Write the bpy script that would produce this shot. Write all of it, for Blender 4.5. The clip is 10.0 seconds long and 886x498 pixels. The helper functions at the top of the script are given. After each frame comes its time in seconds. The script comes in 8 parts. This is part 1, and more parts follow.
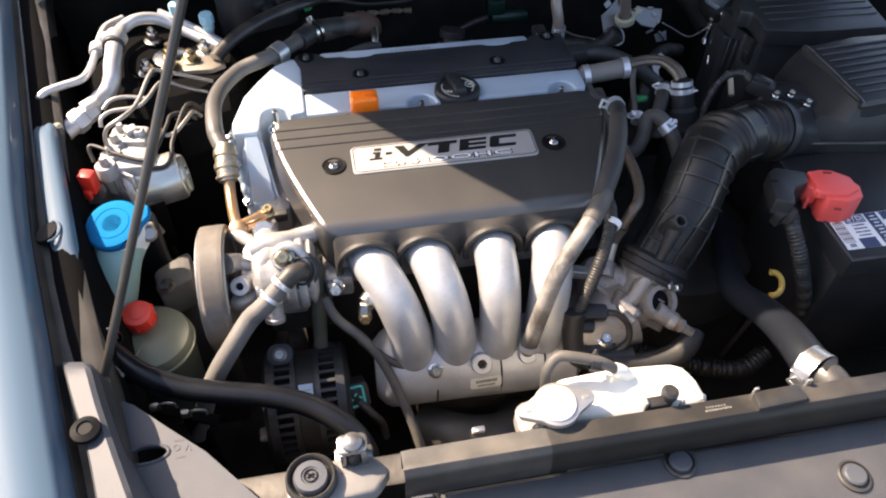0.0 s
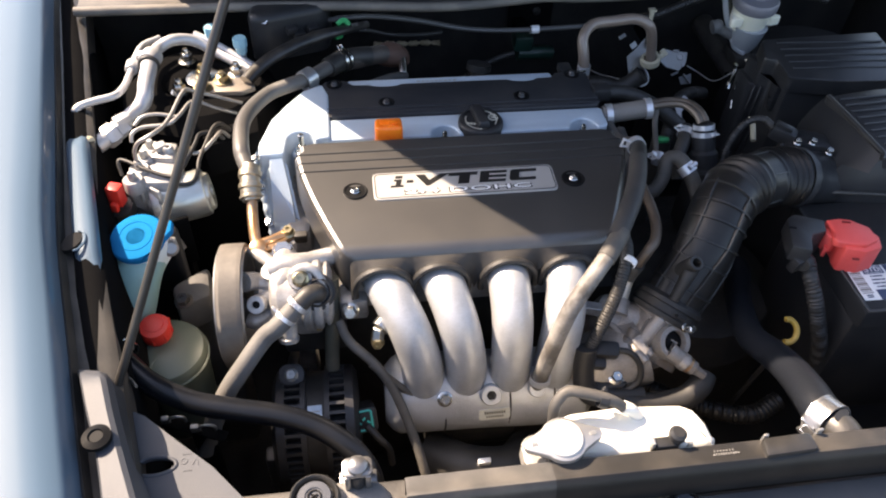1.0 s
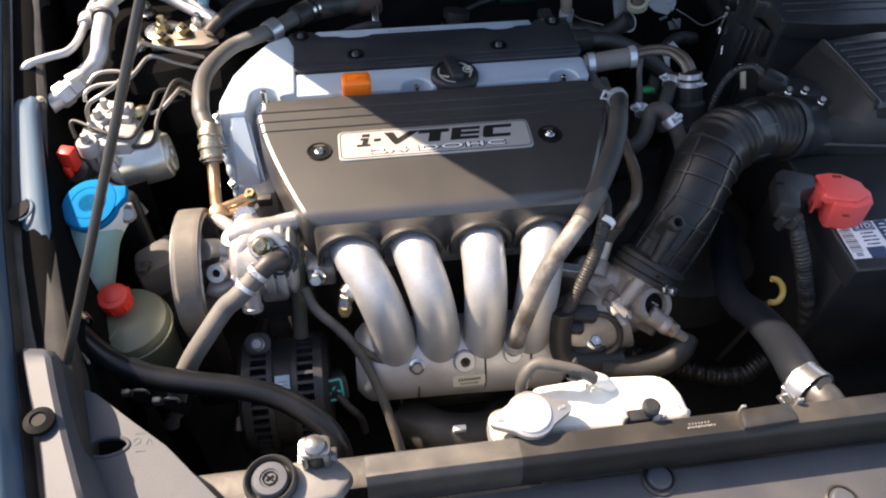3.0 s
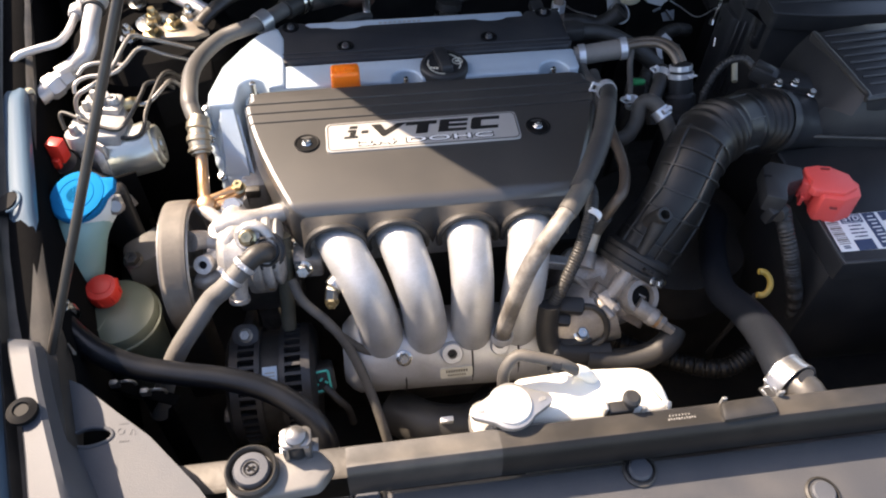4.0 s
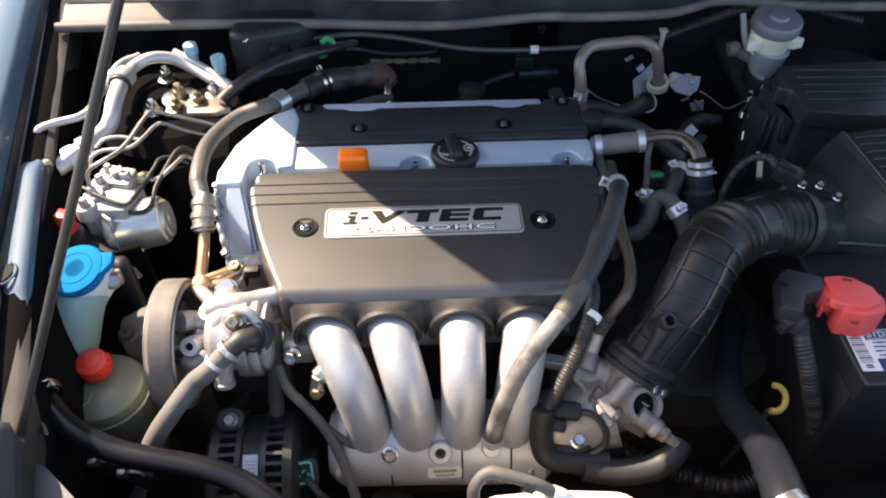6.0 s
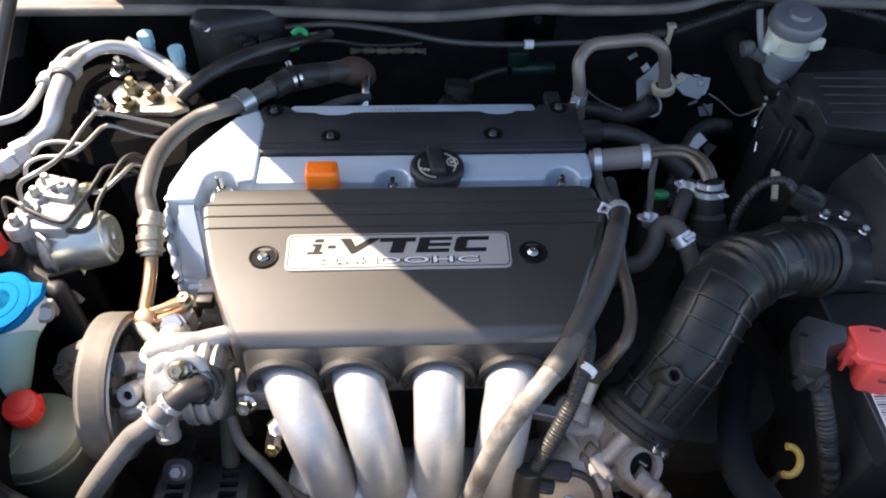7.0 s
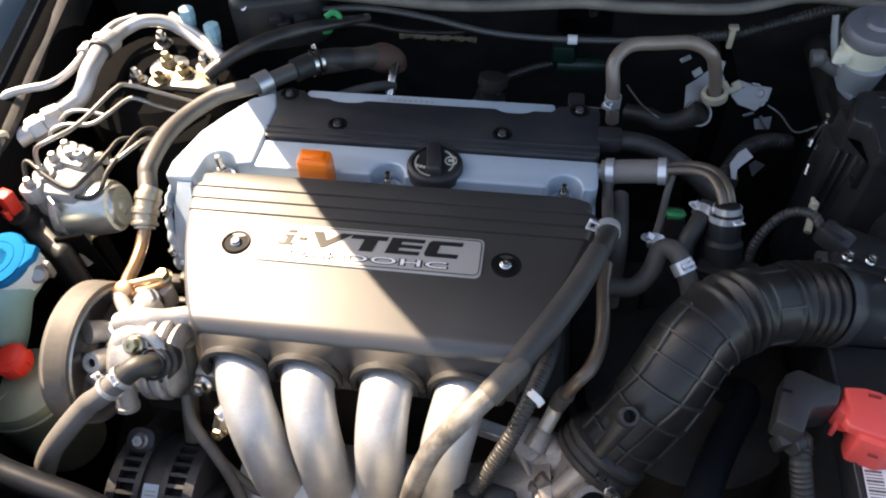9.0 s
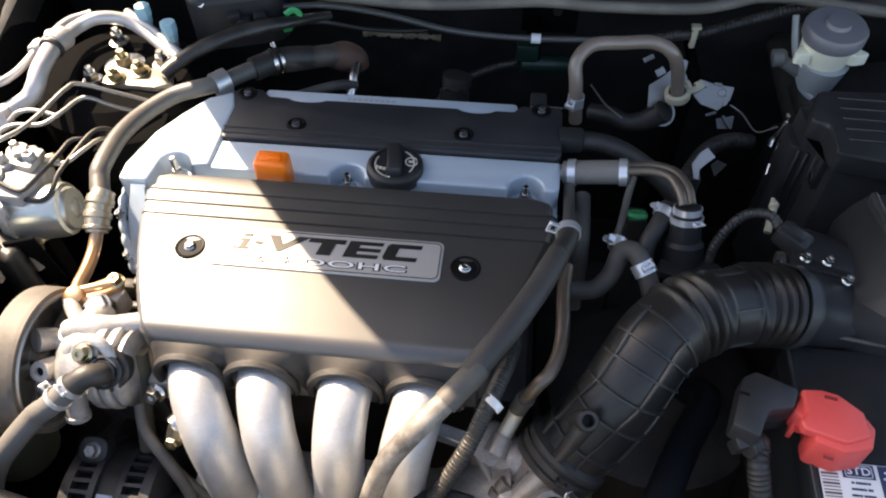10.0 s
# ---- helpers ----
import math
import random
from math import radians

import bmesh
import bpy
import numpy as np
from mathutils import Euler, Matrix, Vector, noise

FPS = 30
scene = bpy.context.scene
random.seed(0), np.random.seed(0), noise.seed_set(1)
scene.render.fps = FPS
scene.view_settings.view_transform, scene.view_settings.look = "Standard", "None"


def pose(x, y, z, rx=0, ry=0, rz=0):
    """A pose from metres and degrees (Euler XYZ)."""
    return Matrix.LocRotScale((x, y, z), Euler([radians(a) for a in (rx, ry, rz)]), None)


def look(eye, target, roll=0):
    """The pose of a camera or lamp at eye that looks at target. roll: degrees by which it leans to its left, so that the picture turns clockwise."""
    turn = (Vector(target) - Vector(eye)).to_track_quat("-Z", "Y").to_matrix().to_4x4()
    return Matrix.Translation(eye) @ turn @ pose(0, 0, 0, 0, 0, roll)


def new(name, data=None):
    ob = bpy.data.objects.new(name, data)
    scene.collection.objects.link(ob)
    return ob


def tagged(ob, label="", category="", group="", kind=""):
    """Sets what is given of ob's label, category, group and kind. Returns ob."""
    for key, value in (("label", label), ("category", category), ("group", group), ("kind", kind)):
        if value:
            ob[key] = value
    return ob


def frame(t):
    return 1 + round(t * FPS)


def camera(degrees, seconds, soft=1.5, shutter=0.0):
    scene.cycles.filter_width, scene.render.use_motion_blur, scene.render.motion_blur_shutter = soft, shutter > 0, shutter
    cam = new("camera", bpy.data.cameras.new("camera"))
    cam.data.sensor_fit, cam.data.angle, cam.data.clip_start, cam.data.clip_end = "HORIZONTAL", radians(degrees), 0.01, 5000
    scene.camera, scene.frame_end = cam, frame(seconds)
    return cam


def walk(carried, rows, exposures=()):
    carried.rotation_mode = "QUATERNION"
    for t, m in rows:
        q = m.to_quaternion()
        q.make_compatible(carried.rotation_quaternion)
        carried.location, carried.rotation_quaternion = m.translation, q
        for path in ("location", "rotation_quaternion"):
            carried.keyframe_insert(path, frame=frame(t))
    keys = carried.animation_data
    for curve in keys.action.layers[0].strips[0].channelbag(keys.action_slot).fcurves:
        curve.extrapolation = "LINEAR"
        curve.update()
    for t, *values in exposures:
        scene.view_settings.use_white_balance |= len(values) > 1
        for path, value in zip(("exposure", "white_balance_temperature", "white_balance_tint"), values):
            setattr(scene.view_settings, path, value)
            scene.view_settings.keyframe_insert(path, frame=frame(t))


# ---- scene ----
cam = camera(61.5, 10.0, soft=2.05)
PATH = [
    (0, (-0.129, -0.73, 1.386), (0.14, 0.586, -0.096), 1.4),
    (0.5, (-0.131, -0.736, 1.391), (0.089, 0.568, -0.109), 0.3),
    (1, (-0.128, -0.736, 1.391), (0.101, 0.645, -0.037), 2.8),
    (1.5, (-0.116, -0.733, 1.389), (0.082, 0.646, -0.045), 1.8),
    (2, (-0.105, -0.718, 1.384), (0.022, 0.623, -0.094), 0.1),
    (2.5, (-0.099, -0.713, 1.384), (0.02, 0.614, -0.107), -0.3),
    (3, (-0.091, -0.704, 1.376), (0.125, 0.574, -0.147), 2.1),
    (4.3, (-0.063, -0.709, 1.379), (0.128, 0.555, -0.159), 1.5),
    (4.5, (-0.054, -0.71, 1.383), (0.111, 0.579, -0.137), 0.6),
    (5, (-0.044, -0.709, 1.38), (0.102, 0.594, -0.13), 0.2),
    (5.5, (-0.03, -0.705, 1.382), (0.083, 0.667, -0.069), -0.3),
    (5.7, (-0.018, -0.698, 1.385), (0.052, 0.716, -0.029), 0.2),
    (6.8, (-0.004, -0.579, 1.365), (0.084, 0.736, -0.139), 0.5),
    (7, (0.007, -0.565, 1.361), (0.098, 0.765, -0.13), 1.9),
    (7.5, (0.087, -0.553, 1.358), (0.015, 0.78, -0.131), 3.9),
    (8, (0.158, -0.519, 1.359), (-0.084, 0.739, -0.177), -3.1),
    (8.5, (0.151, -0.492, 1.355), (-0.086, 0.714, -0.222), -4.5),
    (9, (0.143, -0.524, 1.356), (-0.093, 0.747, -0.17), -3.3),
    (9.5, (0.141, -0.529, 1.354), (-0.094, 0.728, -0.185), -2.2),
    (10, (0.156, -0.511, 1.353), (-0.014, 0.759, -0.183), -1.4),
]
walk(cam, [(t, look(eye, target, roll)) for t, eye, target, roll in PATH], [(0.0, 1.9, 7400, 15), (1.0, 1.86, 7400, 15), (2.5, 1.8, 7350, 15), (3.2, 1.7, 7250, 14), (4.4, 1.89, 7300, 15), (5.5, 1.87, 7500, 15), (6.9, 1.96, 7000, 13), (7.5, 2.0, 7800, 13), (8.0, 2.0, 7950, 13), (10.0, 2.0, 7950, 13)])


# ---- world, sun ----
world = bpy.data.worlds.new("sky")
scene.world = world
world.use_nodes = True
wn = world.node_tree.nodes
sky = wn.new("ShaderNodeTexSky")
sky.sky_type = "NISHITA"
sky.sun_disc = False
sky.sun_elevation = radians(45.4)
sky.sun_rotation = radians(-55.0)
sky.air_density, sky.dust_density, sky.ozone_density = 0.85, 1.6, 0.8
wn["Background"].inputs["Strength"].default_value = 0.135
world.node_tree.links.new(sky.outputs["Color"], wn["Background"].inputs["Color"])
SUN_WAY = Vector((0.8, -0.56, -1.0))
sun_data = bpy.data.lights.new("sun", "SUN")
sun_data.energy = 4.8
sun_data.angle = radians(0.5)
sun_data.color = (1.0, 0.87, 0.73)
sun_ob = new("sun", sun_data)
sun_ob.matrix_world = look((-6, 3.5, 7), Vector((-6, 3.5, 7)) + SUN_WAY)


# ---- materials ----
def surface(name, col, col2=None, rough=0.5, metal=0.0, scale=60.0, bump=0.15, vary=0.08, blotch=6.0, coat=0.0, coatrough=0.06, spec=0.5, ior=1.5, mix=0.5, trans=0.0, sss=0.0, dust=0.0, stretch=(1, 1, 1)):
    """A node material: two scales of noise between two colours, roughness variation, fine relief."""
    m = bpy.data.materials.new(name)
    m.use_nodes = True
    nt = m.node_tree
    n, l = nt.nodes, nt.links
    b = n["Principled BSDF"]
    col2 = col2 or tuple(c * 0.75 for c in col)
    tc = n.new("ShaderNodeTexCoord")
    mp = n.new("ShaderNodeMapping")
    mp.inputs["Scale"].default_value = stretch
    l.new(tc.outputs["Object"], mp.inputs["Vector"])
    big = n.new("ShaderNodeTexNoise")
    big.inputs["Scale"].default_value, big.inputs["Detail"].default_value = blotch, 5
    fine = n.new("ShaderNodeTexNoise")
    fine.inputs["Scale"].default_value, fine.inputs["Detail"].default_value = scale, 4
    for t in (big, fine):
        l.new(mp.outputs["Vector"], t.inputs["Vector"])
    ramp = n.new("ShaderNodeMapRange")
    ramp.inputs[1].default_value, ramp.inputs[2].default_value = 0.35, 0.7
    l.new(big.outputs["Fac"], ramp.inputs[0])
    add = n.new("ShaderNodeMath")
    add.operation = "MULTIPLY_ADD"
    add.inputs[1].default_value, add.inputs[2].default_value = 0.6, 0.0
    l.new(fine.outputs["Fac"], add.inputs[0])
    both = n.new("ShaderNodeMath")
    both.operation = "MULTIPLY_ADD"
    both.inputs[1].default_value = mix
    l.new(ramp.outputs[0], both.inputs[0])
    l.new(add.outputs[0], both.inputs[2])
    cm = n.new("ShaderNodeMix")
    cm.data_type = "RGBA"
    cm.inputs[6].default_value, cm.inputs[7].default_value = (*col, 1), (*col2, 1)
    l.new(both.outputs[0], cm.inputs[0])
    last = cm.outputs[2]
    if dust:
        geo = n.new("ShaderNodeTexNoise")
        geo.inputs["Scale"].default_value, geo.inputs["Detail"].default_value = 22, 8
        l.new(mp.outputs["Vector"], geo.inputs["Vector"])
        dr = n.new("ShaderNodeMapRange")
        dr.inputs[1].default_value, dr.inputs[2].default_value, dr.inputs[4].default_value = 0.42, 0.75, dust
        l.new(geo.outputs["Fac"], dr.inputs[0])
        dm = n.new("ShaderNodeMix")
        dm.data_type = "RGBA"
        dm.inputs[7].default_value = (0.3, 0.26, 0.21, 1)
        l.new(dr.outputs[0], dm.inputs[0])
        l.new(last, dm.inputs[6])
        last = dm.outputs[2]
    l.new(last, b.inputs["Base Color"])
    rr = n.new("ShaderNodeMapRange")
    rr.inputs[3].default_value, rr.inputs[4].default_value = max(0.02, rough - vary), min(1, rough + vary)
    l.new(big.outputs["Fac"], rr.inputs[0])
    l.new(rr.outputs[0], b.inputs["Roughness"])
    b.inputs["Metallic"].default_value = metal
    b.inputs["Coat Weight"].default_value = coat
    b.inputs["Coat Roughness"].default_value = coatrough
    b.inputs["Specular IOR Level"].default_value = spec
    b.inputs["IOR"].default_value = ior
    b.inputs["Coat IOR"].default_value = max(1.5, ior - 0.2)
    b.inputs["Transmission Weight"].default_value = trans
    if sss:
        b.inputs["Subsurface Weight"].default_value = sss
        b.inputs["Subsurface Radius"].default_value = (0.02, 0.02, 0.015)
    if bump:
        bp = n.new("ShaderNodeBump")
        bp.inputs["Strength"].default_value, bp.inputs["Distance"].default_value = bump, 0.0012
        l.new(fine.outputs["Fac"], bp.inputs["Height"])
        l.new(bp.outputs["Normal"], b.inputs["Normal"])
    return m


COVER = surface("black_textured_plastic", (0.029, 0.0277, 0.0267), (0.036, 0.0345, 0.0332), 0.4, scale=900, bump=0.02, blotch=9, dust=0.04, coat=1.0, coatrough=0.365, spec=0.5, ior=1.6, vary=0.03)
COIL = surface("satin_black_plastic", (0.018, 0.02, 0.024), (0.025, 0.0265, 0.03), 0.45, scale=700, bump=0.1, dust=0.06, spec=0.35)
# Silver paint tinted blue: the skylight seen in shade is in the colour.
SILVER = surface("sky_tinted_silver_paint", (0.5, 0.595, 0.675), (0.45, 0.535, 0.61), 0.4, 0.2, scale=240, bump=0.08, blotch=7, dust=0.06)
CAST = surface("cast_aluminium", (0.58, 0.57, 0.56), (0.26, 0.25, 0.238), 0.42, 0.42, scale=420, bump=0.4, blotch=45, dust=0.2, mix=0.72)
RUNNER = surface("blasted_aluminium", (0.56, 0.58, 0.6), (0.4, 0.405, 0.41), 0.43, 0.5, scale=520, bump=0.3, blotch=38, dust=0.16, mix=0.65)
STEEL = surface("bright_steel", (0.62, 0.62, 0.6), (0.5, 0.49, 0.46), 0.25, 1.0, scale=300, bump=0.05, blotch=20)
ZINC = surface("yellow_zinc_steel", (0.52, 0.44, 0.26), (0.4, 0.34, 0.23), 0.33, 1.0, scale=200, bump=0.1, blotch=30)
COPPER = surface("coppery_steel", (0.62, 0.36, 0.18), (0.5, 0.34, 0.22), 0.35, 0.9, scale=120, bump=0.1, blotch=25)
PIPE = surface("aluminium_pipe", (0.56, 0.56, 0.57), (0.43, 0.43, 0.435), 0.46, 0.5, scale=260, bump=0.15, blotch=24, dust=0.12)
RUBBER = surface("black_rubber", (0.016, 0.0155, 0.015), (0.025, 0.024, 0.0225), 0.52, scale=300, bump=0.15, dust=0.12)
GREYHOSE = surface("dusty_grey_rubber", (0.135, 0.131, 0.125), (0.098, 0.095, 0.091), 0.6, scale=380, bump=0.3, dust=0.12)
DUSTRUB = surface("dusty_black_rubber", (0.045, 0.042, 0.039), (0.07, 0.065, 0.058), 0.62, scale=260, bump=0.2, dust=0.3)
BLACK = surface("black_moulded_plastic", (0.0195, 0.02, 0.0217), (0.0265, 0.027, 0.028), 0.38, scale=500, bump=0.1, dust=0.05, spec=0.3)
# Sheath grey is darkened in place of a shadow across the hose.
SHEATH = surface("shaded_braided_sheath", (0.035, 0.034, 0.0345), (0.026, 0.0255, 0.026), 0.6, scale=420, bump=0.3, dust=0.1)
# Bay paint sunk to near black, so sunlit parts read as shaded.
BAY = surface("shade_black_bay_paint", (0.0055, 0.0056, 0.006), (0.009, 0.009, 0.0092), 0.8, scale=120, bump=0.05, blotch=5, dust=0.0, spec=0.0)
# Lighter copy of the bay paint, with the walls' dim shade in its colour.
WALLB = surface("shade_dim_bay_paint", (0.016, 0.0155, 0.016), (0.024, 0.023, 0.0225), 0.55, scale=120, bump=0.2, blotch=7, dust=0.06, spec=0.2)
LINER = surface("black_felt_liner", (0.02, 0.02, 0.021), (0.028, 0.0275, 0.027), 0.9, scale=400, bump=0.4, spec=0.1)
GRIME = surface("oily_dark_metal", (0.022, 0.021, 0.02), (0.038, 0.034, 0.03), 0.55, 0.2, scale=90, bump=0.5, blotch=12, dust=0.12)
PAINT = surface("silver_blue_car_paint", (0.066, 0.108, 0.156), (0.06, 0.1, 0.145), 0.5, 0.0, scale=1500, bump=0.02, vary=0.03, coat=0.3, coatrough=0.05, spec=0.16)
RAILM = surface("dusty_black_painted_steel", (0.019, 0.0183, 0.0175), (0.029, 0.0275, 0.026), 0.34, scale=180, bump=0.12, blotch=8, dust=0.14)
PANEL = surface("faded_grey_plastic", (0.05, 0.055, 0.066), (0.066, 0.0715, 0.083), 0.55, scale=800, bump=0.15, blotch=8, dust=0.06, spec=0.3)
FRONTP = surface("faded_black_plastic", (0.04, 0.0415, 0.046), (0.054, 0.0553, 0.059), 0.46, scale=700, bump=0.15, blotch=6, dust=0.07)
WHITE = surface("white_tank_plastic", (0.8, 0.78, 0.7), (0.74, 0.71, 0.62), 0.4, scale=90, bump=0.1, blotch=9, sss=0.15)
MILK = surface("milky_plastic", (0.88, 0.85, 0.68), (0.8, 0.77, 0.6), 0.38, scale=90, bump=0.06, blotch=15, sss=0.25)
HAZE = surface("clear_hazy_plastic", (0.3, 0.33, 0.35), (0.36, 0.385, 0.4), 0.22, scale=90, bump=0.05, blotch=15, sss=0.1)
LIDGREY = surface("violet_grey_plastic", (0.15, 0.148, 0.165), (0.18, 0.178, 0.195), 0.36, scale=120, bump=0.05, blotch=15)
RESGREEN = surface("aged_green_tank_plastic", (0.095, 0.12, 0.092), (0.13, 0.15, 0.115), 0.38, scale=80, bump=0.08, blotch=10, dust=0.15)
NECK = surface("pale_aqua_plastic", (0.24, 0.42, 0.4), (0.2, 0.34, 0.33), 0.42, scale=80, bump=0.06, blotch=12, sss=0.1, dust=0.1)
BLUE = surface("blue_cap_plastic", (0.0, 0.135, 0.32), (0.0, 0.15, 0.35), 0.75, spec=0.03, scale=300, bump=0.06, blotch=15)
PALEBLUE = surface("pale_blue_cap_plastic", (0.2, 0.42, 0.52), (0.26, 0.46, 0.54), 0.45, scale=300, bump=0.05, dust=0.2)
RED = surface("red_cap_plastic", (0.75, 0.04, 0.025), (0.68, 0.035, 0.022), 0.38, scale=200, bump=0.05, blotch=14, sss=0.2)
REDCOVER = surface("red_terminal_plastic", (0.85, 0.1, 0.085), (0.78, 0.085, 0.07), 0.4, scale=260, bump=0.06, blotch=14, sss=0.08)
ORANGE = surface("orange_plastic", (1.0, 0.21, 0.01), (0.95, 0.18, 0.01), 0.34, scale=260, bump=0.05, blotch=14, sss=0.5)
YELLOW = surface("yellow_plastic", (0.55, 0.35, 0.05), (0.42, 0.27, 0.05), 0.45, scale=200, bump=0.05, dust=0.3)
GREEN = surface("green_plastic", (0.02, 0.35, 0.12), (0.02, 0.3, 0.1), 0.4, scale=200, bump=0.05)
TEAL = surface("teal_plastic", (0.04, 0.5, 0.42), (0.03, 0.42, 0.36), 0.4, scale=200, bump=0.05)
DKGREEN = surface("dark_green_plastic", (0.005, 0.026, 0.019), (0.005, 0.022, 0.016), 0.4, scale=200, bump=0.05)
BADGE = surface("brushed_grey_badge", (0.46, 0.45, 0.43), (0.42, 0.41, 0.39), 0.4, 0.4, scale=500, bump=0.05, stretch=(1, 6, 1))
INK = surface("black_print", (0.008, 0.008, 0.0085), rough=0.5, bump=0, spec=0.1)
WHITEINK = surface("white_print", (0.78, 0.78, 0.77), (0.74, 0.74, 0.73), rough=0.5, bump=0)
CREAM = surface("cream_label", (0.62, 0.6, 0.5), (0.55, 0.53, 0.44), 0.5, scale=200, bump=0.05, dust=0.2)
BLUEPRINT = surface("pale_blue_label", (0.42, 0.55, 0.68), (0.5, 0.6, 0.7), 0.4, scale=200, bump=0.03)
IVORY = surface("ivory_plastic", (0.55, 0.5, 0.36), (0.5, 0.44, 0.3), 0.5, scale=150, bump=0.1, dust=0.2)
GREYMET = surface("grey_zinc_bracket", (0.4, 0.4, 0.39), (0.3, 0.3, 0.29), 0.45, 0.7, scale=150, bump=0.15, dust=0.25)
BOOT = surface("dark_grey_plastic", (0.016, 0.0165, 0.018), (0.022, 0.0225, 0.024), 0.45, scale=500, bump=0.1, dust=0.1)
ASPHALT = surface("asphalt", (0.05, 0.05, 0.05), (0.08, 0.078, 0.075), 0.85, scale=120, bump=0.8, blotch=1.5)
ZINCWHITE = surface("bright_zinc_clamp", (0.74, 0.75, 0.77), (0.62, 0.63, 0.65), 0.32, 0.65, scale=200, bump=0.05, dust=0.08)
TUBEBLACK = surface("glossy_black_paint", (0.007, 0.0068, 0.0065), (0.011, 0.0105, 0.010), 0.4, scale=200, bump=0.06, dust=0.03, spec=0.3)
SEAL = surface("dusty_rubber_seal", (0.09, 0.083, 0.074), (0.12, 0.11, 0.097), 0.65, scale=200, bump=0.2, dust=0.4)


# ---- builders ----
PLACE = {}


def link(name, bm, mat, sharp=38):
    """One mesh object, its origin at the middle of its base."""
    lo = Vector([min(v.co[i] for v in bm.verts) for i in range(3)])
    hi = Vector([max(v.co[i] for v in bm.verts) for i in range(3)])
    at = Vector(((lo.x + hi.x) / 2, (lo.y + hi.y) / 2, lo.z))
    bmesh.ops.translate(bm, verts=bm.verts, vec=-at)
    me = bpy.data.meshes.new(name)
    bm.normal_update()
    bm.to_mesh(me)
    bm.free()
    me.shade_smooth()
    me.set_sharp_from_angle(angle=radians(sharp))
    me.materials.append(mat)
    ob = new(name, me)
    ob.location = at
    PLACE[ob.name] = at
    return ob


def thing(name, label, category, at=(0, 0, 0), group="", kind=""):
    """An Empty that carries the parts of one thing."""
    ob = new(name)
    ob.empty_display_size = 0.02
    ob.location = at
    PLACE[ob.name] = Vector(at)
    return tagged(ob, label, category, group, kind)


def part(name, bm, mat, parent, label="", sharp=38):
    ob = link(name, bm, mat, sharp)
    ob.parent = parent
    ob.matrix_parent_inverse = Matrix.Translation(-PLACE[parent.name])
    return tagged(ob, label)


def single(name, bm, mat, label, category, group="", kind="", sharp=38):
    return tagged(link(name, bm, mat, sharp), label, category, group, kind)


def curve_points(pts, n=8):
    """A smooth line through the points (Catmull-Rom)."""
    p = [Vector(q) for q in pts]
    if len(p) == 2:
        return [p[0].lerp(p[1], i / n) for i in range(n + 1)]
    p = [2 * p[0] - p[1]] + p + [2 * p[-1] - p[-2]]
    out = []
    for a, b, c, d in zip(p, p[1:], p[2:], p[3:]):
        for i in range(n):
            t = i / n
            out.append(0.5 * (2 * b + (c - a) * t + (2 * a - 5 * b + 4 * c - d) * t * t + (3 * b - a - 3 * c + d) * t ** 3))
    return out + [p[-2]]


def even(line, step):
    """The line at even steps."""
    total = sum((b - a).length for a, b in zip(line, line[1:]))
    count = max(2, int(total / step))
    out, seg, run = [line[0]], 0, 0.0
    for k in range(1, count):
        want = total * k / count
        while seg < len(line) - 2 and run + (line[seg + 1] - line[seg]).length < want:
            run += (line[seg + 1] - line[seg]).length
            seg += 1
        a, b = line[seg], line[seg + 1]
        out.append(a.lerp(b, (want - run) / max(1e-9, (b - a).length)))
    return out + [line[-1]]


def sweep(pts, r, sides=14, n=8, step=None, flat=1.0, up=None, ends=True):
    """A tube along a smooth line. r: a number, or a function of the way along (0 to 1) and of the metres along."""
    line = curve_points(pts, n)
    if step:
        line = even(line, step)
    bm = bmesh.new()
    total = sum((b - a).length for a, b in zip(line, line[1:]))
    tang = (line[1] - line[0]).normalized()
    side = Vector(up) if up else (Vector((0, 0, 1)) if abs(tang.z) < 0.9 else Vector((0, 1, 0)))
    side = (side - side.dot(tang) * tang).normalized()
    run, rings = 0.0, []
    for k, q in enumerate(line):
        if k:
            run += (q - line[k - 1]).length
        t2 = (line[min(k + 1, len(line) - 1)] - line[max(k - 1, 0)]).normalized()
        side = (side - side.dot(t2) * t2).normalized()
        other = t2.cross(side)
        rad = r(run / total, run) if callable(r) else r
        rings.append([bm.verts.new(q + rad * (math.cos(2 * math.pi * i / sides) * side * flat + math.sin(2 * math.pi * i / sides) * other)) for i in range(sides)])
    for a, b in zip(rings, rings[1:]):
        for i in range(sides):
            bm.faces.new((a[i], a[(i + 1) % sides], b[(i + 1) % sides], b[i]))
    if ends:
        bm.faces.new(rings[0][::-1])
        bm.faces.new(rings[-1])
    return bm


def ribbed(base, height, pitch, soft=1.0):
    """A radius for a corrugated tube."""
    return lambda f, s: base + height * max(0.0, math.sin(2 * math.pi * s / pitch)) ** soft


def aim(at, way):
    """A matrix whose z points along way."""
    return Matrix.Translation(at) @ Vector(way).to_track_quat("Z", "Y").to_matrix().to_4x4()


